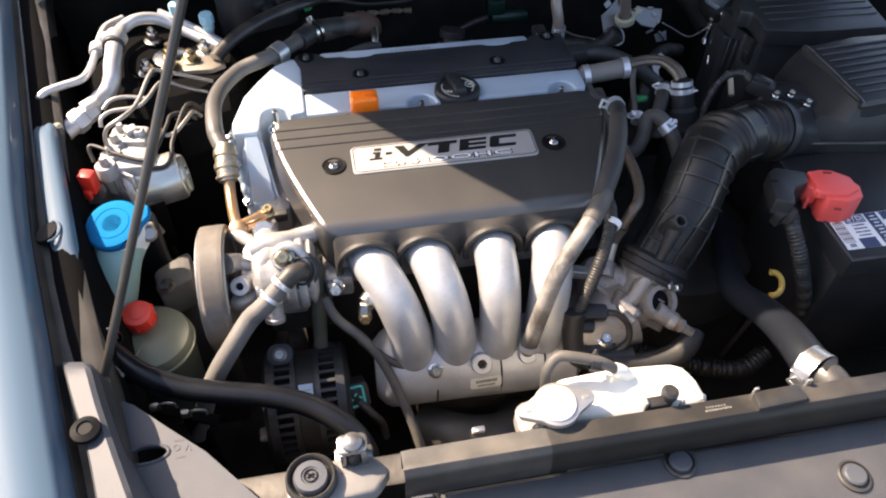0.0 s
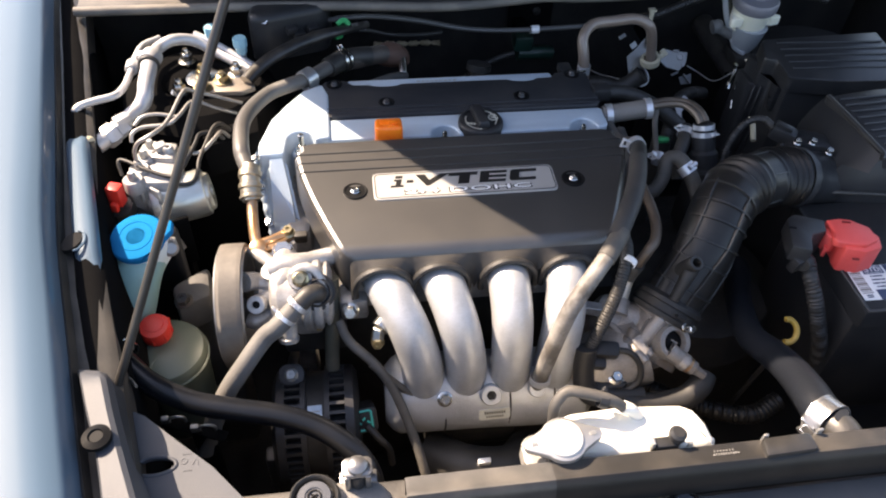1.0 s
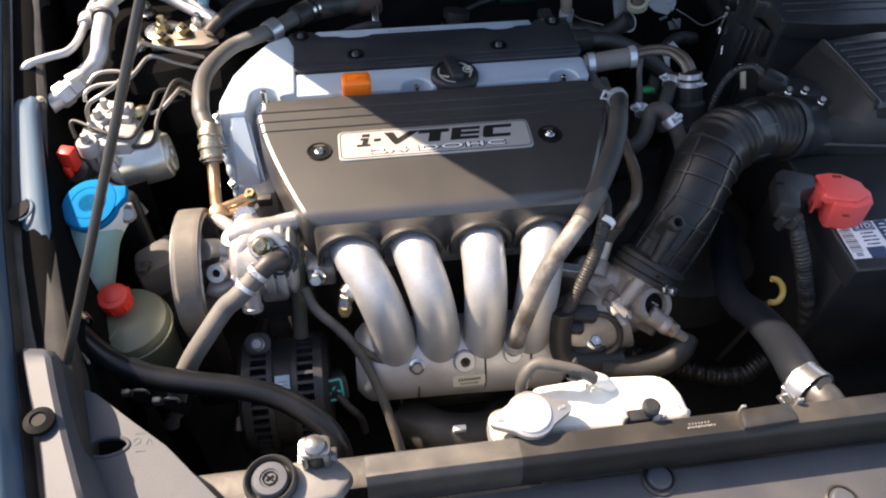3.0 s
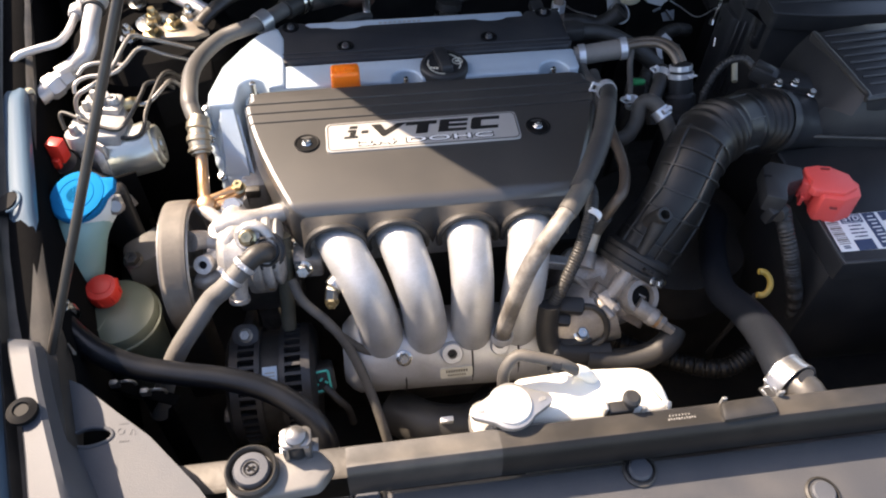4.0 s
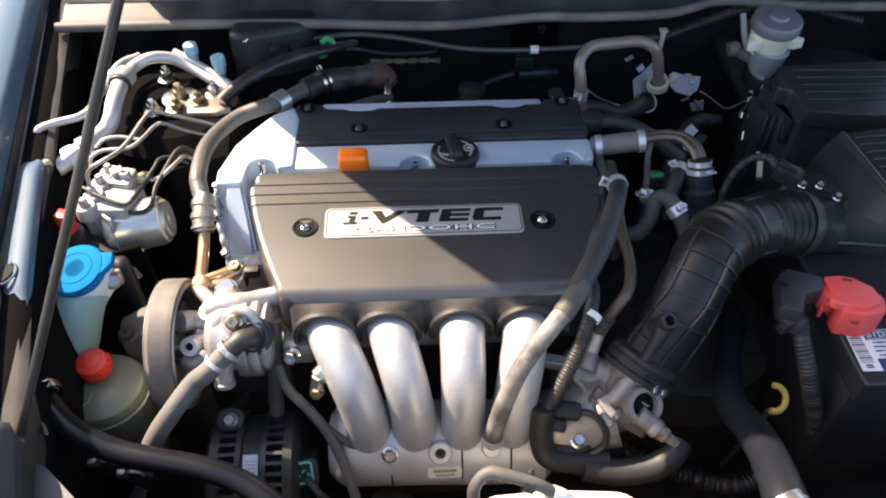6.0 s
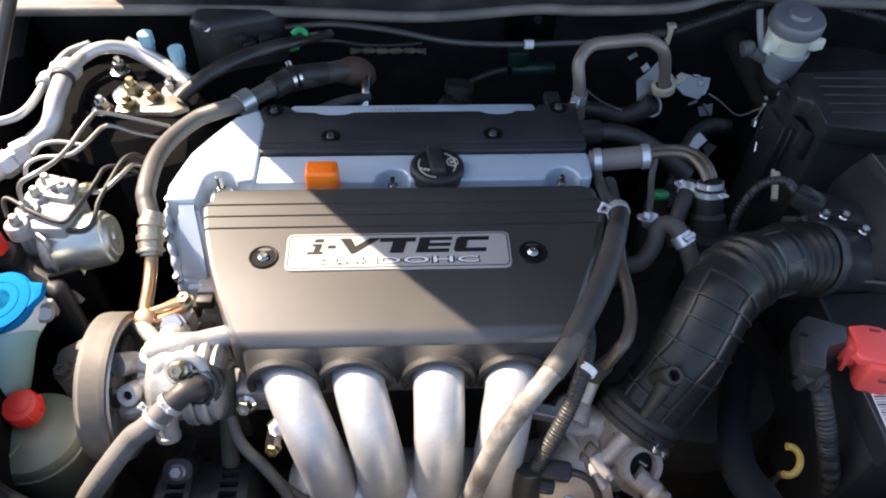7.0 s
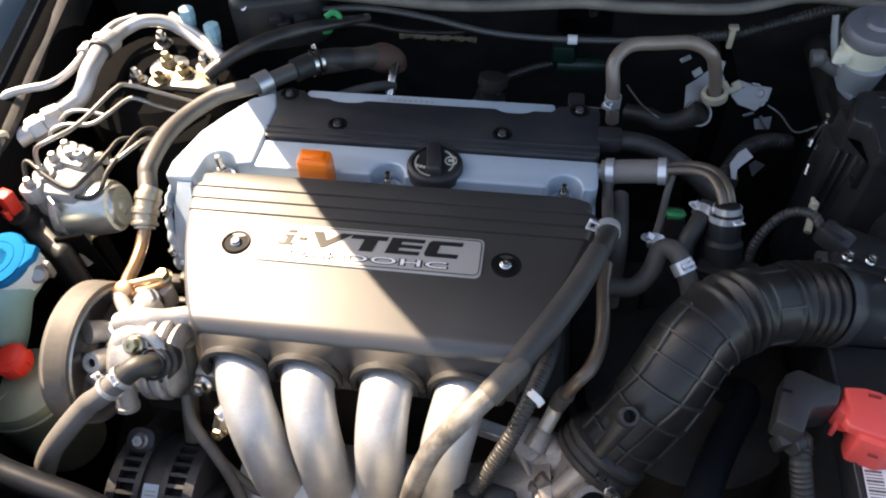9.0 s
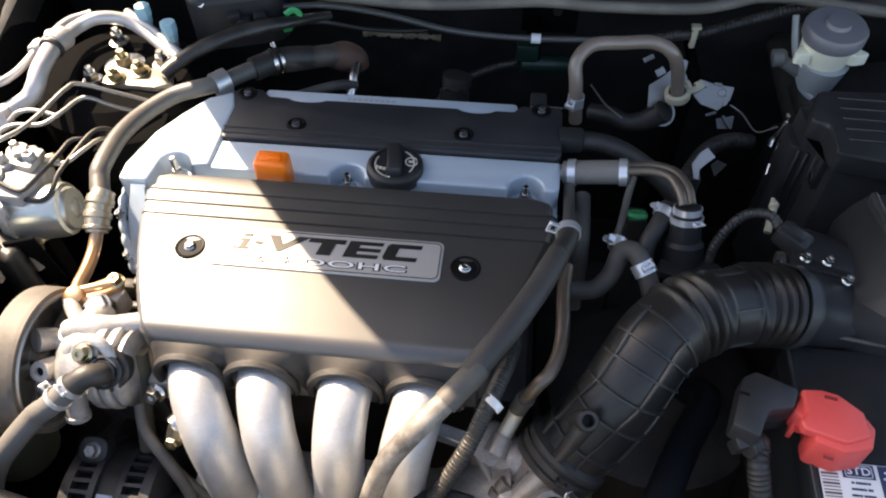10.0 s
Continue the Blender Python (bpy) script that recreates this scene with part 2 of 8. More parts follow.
def lathe(profile, m=None, sides=32, close=True):
    """A turned body: rings of (radius, height)."""
    bm = bmesh.new()
    rings = [[bm.verts.new((r * math.cos(2 * math.pi * i / sides), r * math.sin(2 * math.pi * i / sides), z)) for i in range(sides)] for r, z in profile]
    for a, b in zip(rings, rings[1:]):
        for i in range(sides):
            bm.faces.new((a[i], a[(i + 1) % sides], b[(i + 1) % sides], b[i]))
    if close:
        bm.faces.new(rings[0][::-1])
        bm.faces.new(rings[-1])
    bmesh.ops.recalc_face_normals(bm, faces=bm.faces)
    if m:
        bm.transform(m)
    return bm


def box(sx, sy, sz, m=None, bevel=0.0, taper=0.0, segs=2):
    """A block on z = 0, middle at the origin, edges rounded; taper draws the top in."""
    bm = bmesh.new()
    bmesh.ops.create_cube(bm, size=1)
    for v in bm.verts:
        k = 1 - taper if v.co.z > 0 else 1
        v.co = Vector((v.co.x * sx * k, v.co.y * sy * k, (v.co.z + 0.5) * sz))
    if bevel:
        bmesh.ops.bevel(bm, geom=bm.edges[:], offset=bevel, segments=segs, affect="EDGES", profile=0.5)
    if m:
        bm.transform(m)
    return bm


def slab(poly, z0, z1, bevel=0.0, m=None, segs=2, shrink=0.0):
    """An outline drawn up from z0 to z1, its upper edge rounded."""
    bm = bmesh.new()
    cx, cy = sum(p[0] for p in poly) / len(poly), sum(p[1] for p in poly) / len(poly)
    low = [bm.verts.new((x, y, z0)) for x, y in poly]
    high = [bm.verts.new((cx + (x - cx) * (1 - shrink), cy + (y - cy) * (1 - shrink), z1)) for x, y in poly]
    n = len(poly)
    bm.faces.new(low[::-1])
    top = bm.faces.new(high)
    for i in range(n):
        bm.faces.new((low[i], low[(i + 1) % n], high[(i + 1) % n], high[i]))
    bmesh.ops.recalc_face_normals(bm, faces=bm.faces)
    if bevel:
        geom = [e for e in bm.edges if not (e.verts[0] in low and e.verts[1] in low)]
        bmesh.ops.bevel(bm, geom=geom, offset=bevel, segments=segs, affect="EDGES", profile=0.5)
    if m:
        bm.transform(m)
    return bm


def joined(*many):
    """Several bodies in one mesh."""
    out = bmesh.new()
    for bm in many:
        me = bpy.data.meshes.new("tmp")
        bm.to_mesh(me)
        bm.free()
        out.from_mesh(me)
        bpy.data.meshes.remove(me)
    return out


def sheet(rows, thick=0.0):
    """A skin over rows of points, with a thickness."""
    bm = bmesh.new()
    vs = [[bm.verts.new(p) for p in row] for row in rows]
    for a, b in zip(vs, vs[1:]):
        for i in range(len(a) - 1):
            bm.faces.new((a[i], a[i + 1], b[i + 1], b[i]))
    bmesh.ops.recalc_face_normals(bm, faces=bm.faces)
    if thick:
        bmesh.ops.solidify(bm, geom=bm.faces[:], thickness=thick)
    return bm


def hexhead(at, way, r=0.006, h=0.005, washer=1.5):
    """A flanged hexagon head."""
    m = aim(at, way)
    fl = lathe([(r * washer, 0), (r * washer, r * 0.18), (r * 1.05, r * 0.35), (r * 1.0, r * 0.4)], m, 20)
    hx = lathe([(r, r * 0.3), (r, h * 0.85), (r * 0.85, h), (r * 0.4, h), (r * 0.35, h * 0.8)], m, 6)
    return joined(fl, hx)


def band(at, way, r, width=0.012, thick=0.0018, ear=0.008, turn=0.0):
    """A hose clamp: an open band with two ears."""
    m = aim(at, way) @ Matrix.Rotation(turn, 4, "Z")
    ring = lathe([(r, -width / 2), (r + thick, -width / 2), (r + thick, width / 2), (r, width / 2), (r, -width / 2)], m, 32, close=False)
    bodies = [ring]
    if ear:
        for k in (-1, 1):
            bodies.append(box(ear, 0.0022, width * 0.55, m @ Matrix.Translation((r + ear * 0.45, k * 0.004, -width * 0.27)), 0.0006, segs=1))
        bodies.append(box(0.003, 0.012, width * 0.3, m @ Matrix.Translation((r + ear * 0.8, 0, -width * 0.15)), 0.0006, segs=1))
    return joined(*bodies)


def arc(cx, cy, r, a0, a1, n):
    return [(cx + r * math.cos(radians(a0 + (a1 - a0) * i / n)), cy + r * math.sin(radians(a0 + (a1 - a0) * i / n))) for i in range(n + 1)]


def rounded(x0, y0, x1, y1, r, n=4):
    return arc(x1 - r, y1 - r, r, 0, 90, n) + arc(x0 + r, y1 - r, r, 90, 180, n) + arc(x0 + r, y0 + r, r, 180, 270, n) + arc(x1 - r, y0 + r, r, 270, 360, n)


def lettering(text, size, m, depth=0.0004, wide=1.0, font_shear=0.0, bold=0.0):
    cu = bpy.data.curves.new("text", "FONT")
    cu.body, cu.size, cu.extrude, cu.align_x, cu.align_y, cu.shear = text, size, depth, "CENTER", "CENTER", font_shear
    cu.space_character = 1.05
    cu.offset = bold
    ob = bpy.data.objects.new("text", cu)
    me = bpy.data.meshes.new_from_object(ob)
    bm = bmesh.new()
    bm.from_mesh(me)
    bpy.data.objects.remove(ob)
    bm.transform(m @ Matrix.Diagonal((wide, 1, 1, 1)))
    return bm


# ---- setting ----
bm = bmesh.new()
bmesh.ops.create_grid(bm, x_segments=8, y_segments=8, size=300)
single("ground", bm, ASPHALT, "grey asphalt ground under the parked car", "ground", kind="structure")

EDGE = [(-0.60, 0.62), (-0.524, 0.27), (-0.494, 0.138), (-0.454, -0.038), (-0.423, -0.175), (-0.383, -0.316), (-0.345, -0.45), (-0.31, -0.56), (-0.25, -0.68)]
rim = curve_points([(x - 0.002, y, 0.889) for x, y in EDGE], 4)
PROFILE = [(0.004, -0.03), (0.001, -0.006), (-0.004, 0.0), (-0.03, 0.004), (-0.08, 0.0), (-0.13, -0.018), (-0.17, -0.05), (-0.2, -0.1), (-0.215, -0.2), (-0.21, -0.4), (-0.2, -0.6)]
rows = [[q + Vector((dx, 0, dz)) for dx, dz in PROFILE] for q in rim]
single("fender", sheet(rows, 0.002), PAINT, "glossy silver-blue painted front fender beside the engine bay", "fender", kind="structure", sharp=60)

# rubber-lined gap and inner flange along the fender
rows = [[q + Vector((0.003 + dx, 0, dz)) for dx, dz in ((0.0, -0.03), (0.004, -0.042), (0.012, -0.046), (0.03, -0.046), (0.036, -0.05), (0.037, -0.09))] for q in rim]
single("fender_seal", sheet(rows, 0.003), RUBBER, "black rubber strip along the fender gap", "trim", kind="structure")
FL = [(-0.6, 0.6, 0.85), (-0.504, 0.261, 0.85), (-0.47, 0.119, 0.85), (-0.443, 0.001, 0.85), (-0.405, -0.15, 0.85), (-0.378, -0.26, 0.848), (-0.357, -0.349, 0.846), (-0.33, -0.439, 0.843), (-0.30, -0.55, 0.83)]
fl = curve_points(FL, 5)
rows = [[q + Vector((dx, 0, dz)) for dx, dz in ((-0.012, -0.012), (-0.01, -0.002), (0.002, 0.0), (0.012, -0.003), (0.02, -0.012), (0.024, -0.05), (0.03, -0.12), (0.01, -0.3), (-0.02, -0.5))] for q in fl]
single("inner_fender", sheet(rows, 0.002), BAY, "inner fender wall of the engine bay, shade in its paint colour", "inner fender", kind="structure")
lip = curve_points([(x + 0.003, y, z) for x, y, z in FL[:7]], 6)
lip = [Vector((q.x, q.y, q.z - 0.006 + 0.009 / ((1 + math.exp((q.y - 0.004) / 0.006)) * (1 + math.exp((-0.19 - q.y) / 0.006))))) for q in even(lip, 0.006)]
rows = [[q + Vector((dx, 0, dz)) for dx, dz in ((-0.0125, -0.008), (-0.0115, -0.001), (-0.008, 0.0015), (0.005, 0.0025), (0.0105, 0.0005), (0.0125, -0.006), (0.0128, -0.02))] for q in lip]
flange = single("flange", sheet(rows, 0.0015), PAINT, "silver-blue painted flange of the inner fender with a hole", "flange", kind="structure", sharp=60)
part("flange_hole", lathe([(0.0105, -0.004), (0.0105, 0.0008), (0.0, 0.001)], Matrix.Translation((-0.4085, -0.172, 0.855)) @ pose(0, 0, 0, 0, 4, 74) @ Matrix.Diagonal((1.35, 0.8, 1, 1)), 26), INK, flange, "dark oval hole in the flange")
part("hole_rim", sweep([Vector((-0.4085, -0.172, 0.856)) + Vector((0.011 * math.cos(a) + 0.002, 0.0145 * math.sin(a), 0)) for a in [radians(-80 + 20 * i) for i in range(9)]], 0.0012, 8, 2), PAINT, flange, "bright rim beside the hole")
part("flange_grommet", lathe([(0.006, 0), (0.0062, 0.004), (0.004, 0.006)], aim((-0.432, 0.012, 0.84), (0.8, -0.3, 0.4)), 16), IVORY, flange, "pale plastic grommet")

# bay walls, their shade put into dark paint colours
single("bay_floor", box(1.35, 1.05, 0.02, pose(0.12, -0.02, 0.34)), WALLB, "splash tray under the engine, shade in its colour", "tray", kind="structure")
single("firewall", box(1.6, 0.02, 0.52, pose(0.05, 0.42, 0.34)), WALLB, "firewall behind the engine, shade in its paint colour", "firewall", kind="structure")
single("wall_right", box(0.02, 1.0, 0.5, pose(0.80, -0.04, 0.34), 0.004), WALLB, "inner fender wall beside the battery, shade in its paint colour", "inner fender", kind="structure")
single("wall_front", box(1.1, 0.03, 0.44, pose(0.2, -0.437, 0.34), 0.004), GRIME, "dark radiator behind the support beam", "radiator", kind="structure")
single("outer_wall_right", sheet([[(0.82 + dx, y, z) for dx, z in ((0.0, 0.86), (0.05, 0.88), (0.14, 0.85), (0.18, 0.7), (0.18, 0.28))] for y in (-0.7, -0.35, 0.0, 0.3, 0.62)], 0.002), PAINT, "silver-blue painted fender on the battery side", "fender", kind="structure", sharp=60)
single("bumper_wall", sheet([[(x, -0.62 - 0.1 * math.cos((x - 0.2) * 1.9) + dy, z) for dy, z in ((0.0, 0.8), (-0.03, 0.78), (-0.05, 0.6), (-0.04, 0.28))] for x in (-0.42, -0.2, 0.0, 0.2, 0.4, 0.6, 0.9)], 0.003), PAINT, "silver-blue painted front bumper", "bumper", kind="structure", sharp=60)

# cowl behind the bay, with a wavy rubber seal
COWL = [(-0.5, 0.29), (-0.24, 0.29), (-0.10, 0.282), (0.036, 0.272), (0.171, 0.29), (0.24, 0.286), (0.36, 0.292), (0.45, 0.325), (0.56, 0.305), (0.8, 0.29)]
cw = curve_points([(x, y, 0.853) for x, y in COWL], 5)
rows = [[q + Vector((0, dy, dz)) for dy, dz in ((0.02, -0.004), (0.004, -0.002), (0.008, 0.004), (0.03, 0.004), (0.05, 0.012), (0.09, 0.016), (0.12, 0.03), (0.2, 0.05), (0.3, 0.09))] for q in cw]
single("cowl", sheet(rows, 0.003), surface("black_cowl_plastic", (0.033, 0.031, 0.03), (0.045, 0.042, 0.04), 0.5, scale=500, bump=0.15, dust=0.25), "black plastic windscreen cowl panel", "cowl", kind="structure")
single("cowl_seal", sweep([q + Vector((0, 0.004, 0.004)) for q in cw[::2]], 0.007, 10, 3), SEAL, "dusty rubber seal along the cowl edge", "seal", kind="structure")
rows = [[Vector((q.x, q.y + 0.055 + dy, q.z + 0.014 + dz)) for dy, dz in ((0, 0), (0.003, 0.004), (0.008, 0.004), (0.011, 0.0))] for q in cw]
single("cowl_rib", sheet(rows, 0.001), SEAL, "raised rib across the cowl panel", "trim", kind="structure")

# raised bonnet that shades the engine
HOOD = [(-0.428, 0.415, 0.875), (-0.426, 0.291, 1.11), (-0.404, 0.166, 1.34), (-0.347, 0.095, 1.48), (-0.212, 0.02, 1.63), (-0.032, -0.05, 1.76), (0.148, -0.09, 1.83)]
hl = curve_points(HOOD, 5)
rows = [[Vector((q.x + (0.82 - 2 * 0.0 - q.x) * f, q.y - 0.012 * math.sin(math.pi * f), q.z + 0.02 * math.sin(math.pi * f))) for f in (0, 0.03, 0.1, 0.25, 0.4, 0.55, 0.7, 0.85, 0.95, 1)] for q in hl]
single("hood", sheet(rows, 0.012), PAINT, "raised silver-blue bonnet propped above the engine bay", "bonnet", kind="structure", sharp=60)

rows = [[Vector((q.x + 0.03 + (0.79 - q.x - 0.03) * f, q.y - 0.012 * math.sin(math.pi * f) - 0.018, q.z + 0.02 * math.sin(math.pi * f) - 0.022)) for f in (0, 0.1, 0.25, 0.4, 0.55, 0.7, 0.85, 1)] for q in hl]
single("hood_liner", sheet(rows, 0.006), LINER, "black felt liner under the raised bonnet", "liner", kind="structure", sharp=60)

# strut tower, with its bolts
tower = thing("strut_tower", "suspension strut tower top with shade in its paint colour and plated nuts", "strut tower", (-0.33, 0.19, 0.6), kind="structure")
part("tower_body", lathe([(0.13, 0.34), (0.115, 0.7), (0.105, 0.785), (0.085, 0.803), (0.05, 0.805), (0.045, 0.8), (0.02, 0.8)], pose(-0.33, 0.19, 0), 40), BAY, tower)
part("washer", lathe([(0.024, 0.0), (0.024, 0.003), (0.012, 0.006), (0.009, 0.006)], pose(-0.323, 0.192, 0.804), 28), STEEL, tower, "plated dished washer")
part("stud", joined(lathe([(0.0095, 0), (0.0095, 0.009), (0.008, 0.011)], pose(-0.323, 0.192, 0.808), 6), lathe([(0.005, 0.0), (0.005, 0.014), (0.004, 0.0155)], pose(-0.323, 0.192, 0.812), 14)), ZINC, tower, "yellow zinc centre nut and stud")
for x, y in ((-0.351, 0.161), (-0.35, 0.24), (-0.278, 0.2)):
    part("nut", joined(lathe([(0.0125, 0), (0.0125, 0.003), (0.009, 0.004)], pose(x, y, 0.803), 24), lathe([(0.0085, 0.003), (0.0085, 0.013), (0.007, 0.015)], pose(x, y, 0.803), 6), lathe([(0.0045, 0.01), (0.0045, 0.02), (0.0035, 0.0215)], pose(x, y, 0.803), 12)), STEEL, tower)

right_tower = thing("strut_tower", "strut tower top behind the fuse box, shade in its colour, with bright studs", "strut tower", (0.62, 0.22, 0.6), kind="structure")
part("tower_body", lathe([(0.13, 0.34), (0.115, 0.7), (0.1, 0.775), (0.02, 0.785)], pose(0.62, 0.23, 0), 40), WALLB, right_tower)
for x, y in ((0.575, 0.185), (0.605, 0.15)):
    part("nut", joined(lathe([(0.016, 0), (0.016, 0.004), (0.01, 0.008)], pose(x, y, 0.782), 24), lathe([(0.0085, 0.004), (0.0085, 0.02), (0.006, 0.032), (0.009, 0.036), (0.008, 0.042)], pose(x, y, 0.782), 8)), STEEL, right_tower)
part("dust_cap", lathe([(0.02, 0), (0.021, 0.02), (0.018, 0.028), (0.008, 0.031)], pose(0.65, 0.16, 0.782), 24), IVORY, right_tower, "dusty tan round cap")

# ---- front: support beam and panels ----
PRINTGREY = surface("worn_grey_print", (0.25, 0.24, 0.22), (0.15, 0.145, 0.135), 0.5, scale=300, bump=0)
beam = thing("radiator_support_beam", "dusty black steel beam across the top of the radiator", "beam", (0.2, -0.462, 0.8))
SEC = [(0.0, -0.03), (0.0, -0.004), (-0.002, -0.0005), (-0.013, -0.0005), (-0.0155, 0.0012), (-0.0185, 0.0012), (-0.022, -0.0015), (-0.0255, -0.009), (-0.0275, -0.02), (-0.026, -0.033)]
xs = [-0.103, -0.095, -0.05, 0.014, 0.06, 0.12, 0.19, 0.25, 0.3, 0.38, 0.46, 0.56, 0.72]
# Left end of the beam is dusty; its paler colours also paint in sunlight.
PALESTEEL = surface("dusty_sunlit_steel", (0.055, 0.0525, 0.049), (0.085, 0.081, 0.075), 0.42, scale=200, bump=0.2, blotch=22, dust=0.3)
for name, sec, mat, span, text in (("beam_top", SEC[:6], RAILM, xs[3:], "dusty flat top"), ("beam_end", SEC[:6], PALESTEEL, xs[:4], "dusty end of the beam, sunlight in its pale colour"), ("beam_front", SEC[5:], TUBEBLACK, xs[3:], "glossy black rounded front"), ("end_front", SEC[5:], RAILM, xs[:4], "dusty front below the pale end, coloured as lit")):
    rows = [[Vector((x, -0.4555 + dy, 0.851 + dz - 0.1 * max(0, -0.09 - x))) for dy, dz in sec] for x in span]
    part(name, sheet(rows, 0.002), mat, beam, text, sharp=60)
part("boss", slab([q[:2] for q in ((0.191, -0.458, 0.857), (0.233, -0.457, 0.857), (0.234, -0.473, 0.857), (0.188, -0.475, 0.857))], 0.84, 0.8565, 0.003), RAILM, beam, "raised block on the beam")
part("print", joined(*[box(0.0009 if i % 4 else 0.0014, 0.0016, 0.0005, pose(0.1475 + i * 0.0021, -0.4665 + 0.0003 * (i % 2), 0.8508)) for i in range(11)], *[box(0.0008, 0.0014, 0.0005, pose(0.149 + i * 0.0026, -0.4635, 0.8508)) for i in range(7)]), PRINTGREY, beam, "worn pale print bars")
part("end_plate", slab([(-0.192, -0.484), (-0.125, -0.48), (-0.112, -0.464), (-0.124, -0.449), (-0.186, -0.446), (-0.195, -0.462)], 0.823, 0.836, 0.004), surface("dusty_end_steel", (0.13, 0.127, 0.122), (0.18, 0.175, 0.166), 0.5, scale=200, bump=0.2, dust=0.4), beam, "dusty lit end plate of the beam")
for x, w in ((0.195, 0.004), (0.243, 0.005), (0.13, 0.004)):
    part("tab", box(w, 0.0025, 0.014, pose(x, -0.4565, 0.843), 0.0008), GREYMET, beam)

latch = thing("hood_lug", "dusty folded steel lug with a black insert", "bracket", (-0.141, -0.443, 0.83))
part("lug_plate", joined(box(0.0045, 0.017, 0.026, pose(-0.1475, -0.448, 0.828), 0.001), box(0.0045, 0.017, 0.026, pose(-0.1315, -0.448, 0.828), 0.001), slab(rounded(-0.1515, -0.4555, -0.1275, -0.4385, 0.005), 0.8525, 0.8558, 0.0012), lathe([(0.0085, 0), (0.008, 0.0035), (0.005, 0.0062), (0.002, 0.0068)], pose(-0.1395, -0.447, 0.8552), 22), box(0.03, 0.012, 0.004, pose(-0.1395, -0.4435, 0.828), 0.001)), surface("dusty_cast_steel", (0.3, 0.295, 0.29), (0.2, 0.195, 0.19), 0.32, 0.8, scale=200, bump=0.2, dust=0.4), latch)
part("insert", lathe([(0.0068, 0), (0.0072, 0.002), (0.0072, 0.018), (0.0068, 0.02)], pose(-0.1395, -0.4495, 0.832), 24), BLACK, latch, "black plastic roller")

stop = thing("hood_stop", "round black rubber bonnet stop with a pale worn top", "rubber stop", (-0.176, -0.461, 0.836))
part("rubber_ring", lathe([(0.0188, 0), (0.0202, 0.004), (0.0198, 0.01), (0.018, 0.012), (0.0162, 0.010), (0.0155, 0.004)], pose(-0.1735, -0.4635, 0.834), 36), RUBBER, stop)
part("pad", lathe([(0.0135, 0), (0.0138, 0.008), (0.0125, 0.0105), (0.0075, 0.0108), (0.0065, 0.0098), (0.003, 0.0098)], pose(-0.1735, -0.4635, 0.836), 32), PANEL, stop, "pale dusty pad")
part("mark", joined(lathe([(0.0045, 0), (0.0055, 0.0), (0.0055, 0.001), (0.0045, 0.001), (0.0045, 0)], pose(-0.1735, -0.4635, 0.8459), 20, False), box(0.006, 0.0013, 0.0012, pose(-0.1735, -0.4635, 0.8458, 0, 0, 30)), box(0.006, 0.0013, 0.0012, pose(-0.1735, -0.4635, 0.8458, 0, 0, -40))), INK, stop)

# front-left panel with a slotted hole
def holed(outline, hole, z0, z1):
    bm = bmesh.new()
    loops = [[bm.verts.new((x, y, z1)) for x, y in loop] for loop in (outline, hole)]
    edges = [bm.edges.new((lp[i], lp[(i + 1) % len(lp)])) for lp in loops for i in range(len(lp))]
    bmesh.ops.triangle_fill(bm, use_beauty=True, use_dissolve=False, edges=edges)
    bmesh.ops.recalc_face_normals(bm, faces=bm.faces)
    if bm.faces and bm.faces[:][0].normal.z < 0:
        bmesh.ops.reverse_faces(bm, faces=bm.faces)
    ret = bmesh.ops.extrude_face_region(bm, geom=bm.faces[:])
    bmesh.ops.translate(bm, verts=[g for g in ret["geom"] if isinstance(g, bmesh.types.BMVert)], vec=(0, 0, z0 - z1))
    bmesh.ops.recalc_face_normals(bm, faces=bm.faces)
    return bm


corner = thing("corner_panel", "sun-faded grey plastic panel with a slotted hole at the front corner", "panel", (-0.28, -0.5, 0.82))
out = [(-0.350, -0.3426), (-0.321, -0.3586), (-0.290, -0.3866), (-0.259, -0.4136), (-0.218, -0.4606), (-0.175, -0.5226), (-0.195, -0.66), (-0.25, -0.67), (-0.318, -0.52)]
oval = [(-0.307 + 0.0165 * math.cos(a) * (1 + 0.12 * math.cos(a)), -0.4081 + 0.0085 * math.sin(a)) for a in [2 * math.pi * i / 24 for i in range(24)]]
PZ = 0.818
part("panel_sheet", holed(out, oval, PZ - 0.006, PZ), PANEL, corner)
part("slot_lip", sweep([(x, y, PZ) for x, y in oval + oval[:2]], 0.0016, 8, 2), PANEL, corner, "raised lip round the slot")
part("print", joined(lathe([(0.0022, 0), (0.003, 0), (0.003, 0.0004), (0.0022, 0.0004), (0.0022, 0)], pose(-0.2825, -0.4061, PZ), 16, False), box(0.001, 0.0055, 0.0004, pose(-0.2745, -0.4076, PZ, 0, 0, -22)), box(0.001, 0.0055, 0.0004, pose(-0.2715, -0.4081, PZ, 0, 0, 14)), *[box(0.001, 0.0014, 0.0004, pose(-0.284 + 0.002 * i, -0.3996, PZ)) for i in range(4)], *[box(0.001, 0.0014, 0.0004, pose(-0.282 + 0.002 * i, -0.4151, PZ)) for i in range(4)]), PANEL, corner, "small moulded marks")
crest_left = curve_points([(-0.369, -0.333, 0.858), (-0.361, -0.349, 0.867), (-0.350, -0.381, 0.867), (-0.335, -0.421, 0.867), (-0.322, -0.467, 0.867), (-0.314, -0.499, 0.867)], 4)
crest_right = curve_points([(-0.351, -0.337, 0.860), (-0.343, -0.352, 0.869), (-0.332, -0.385, 0.869), (-0.317, -0.425, 0.869), (-0.299, -0.471, 0.869), (-0.287, -0.503, 0.869)], 4)
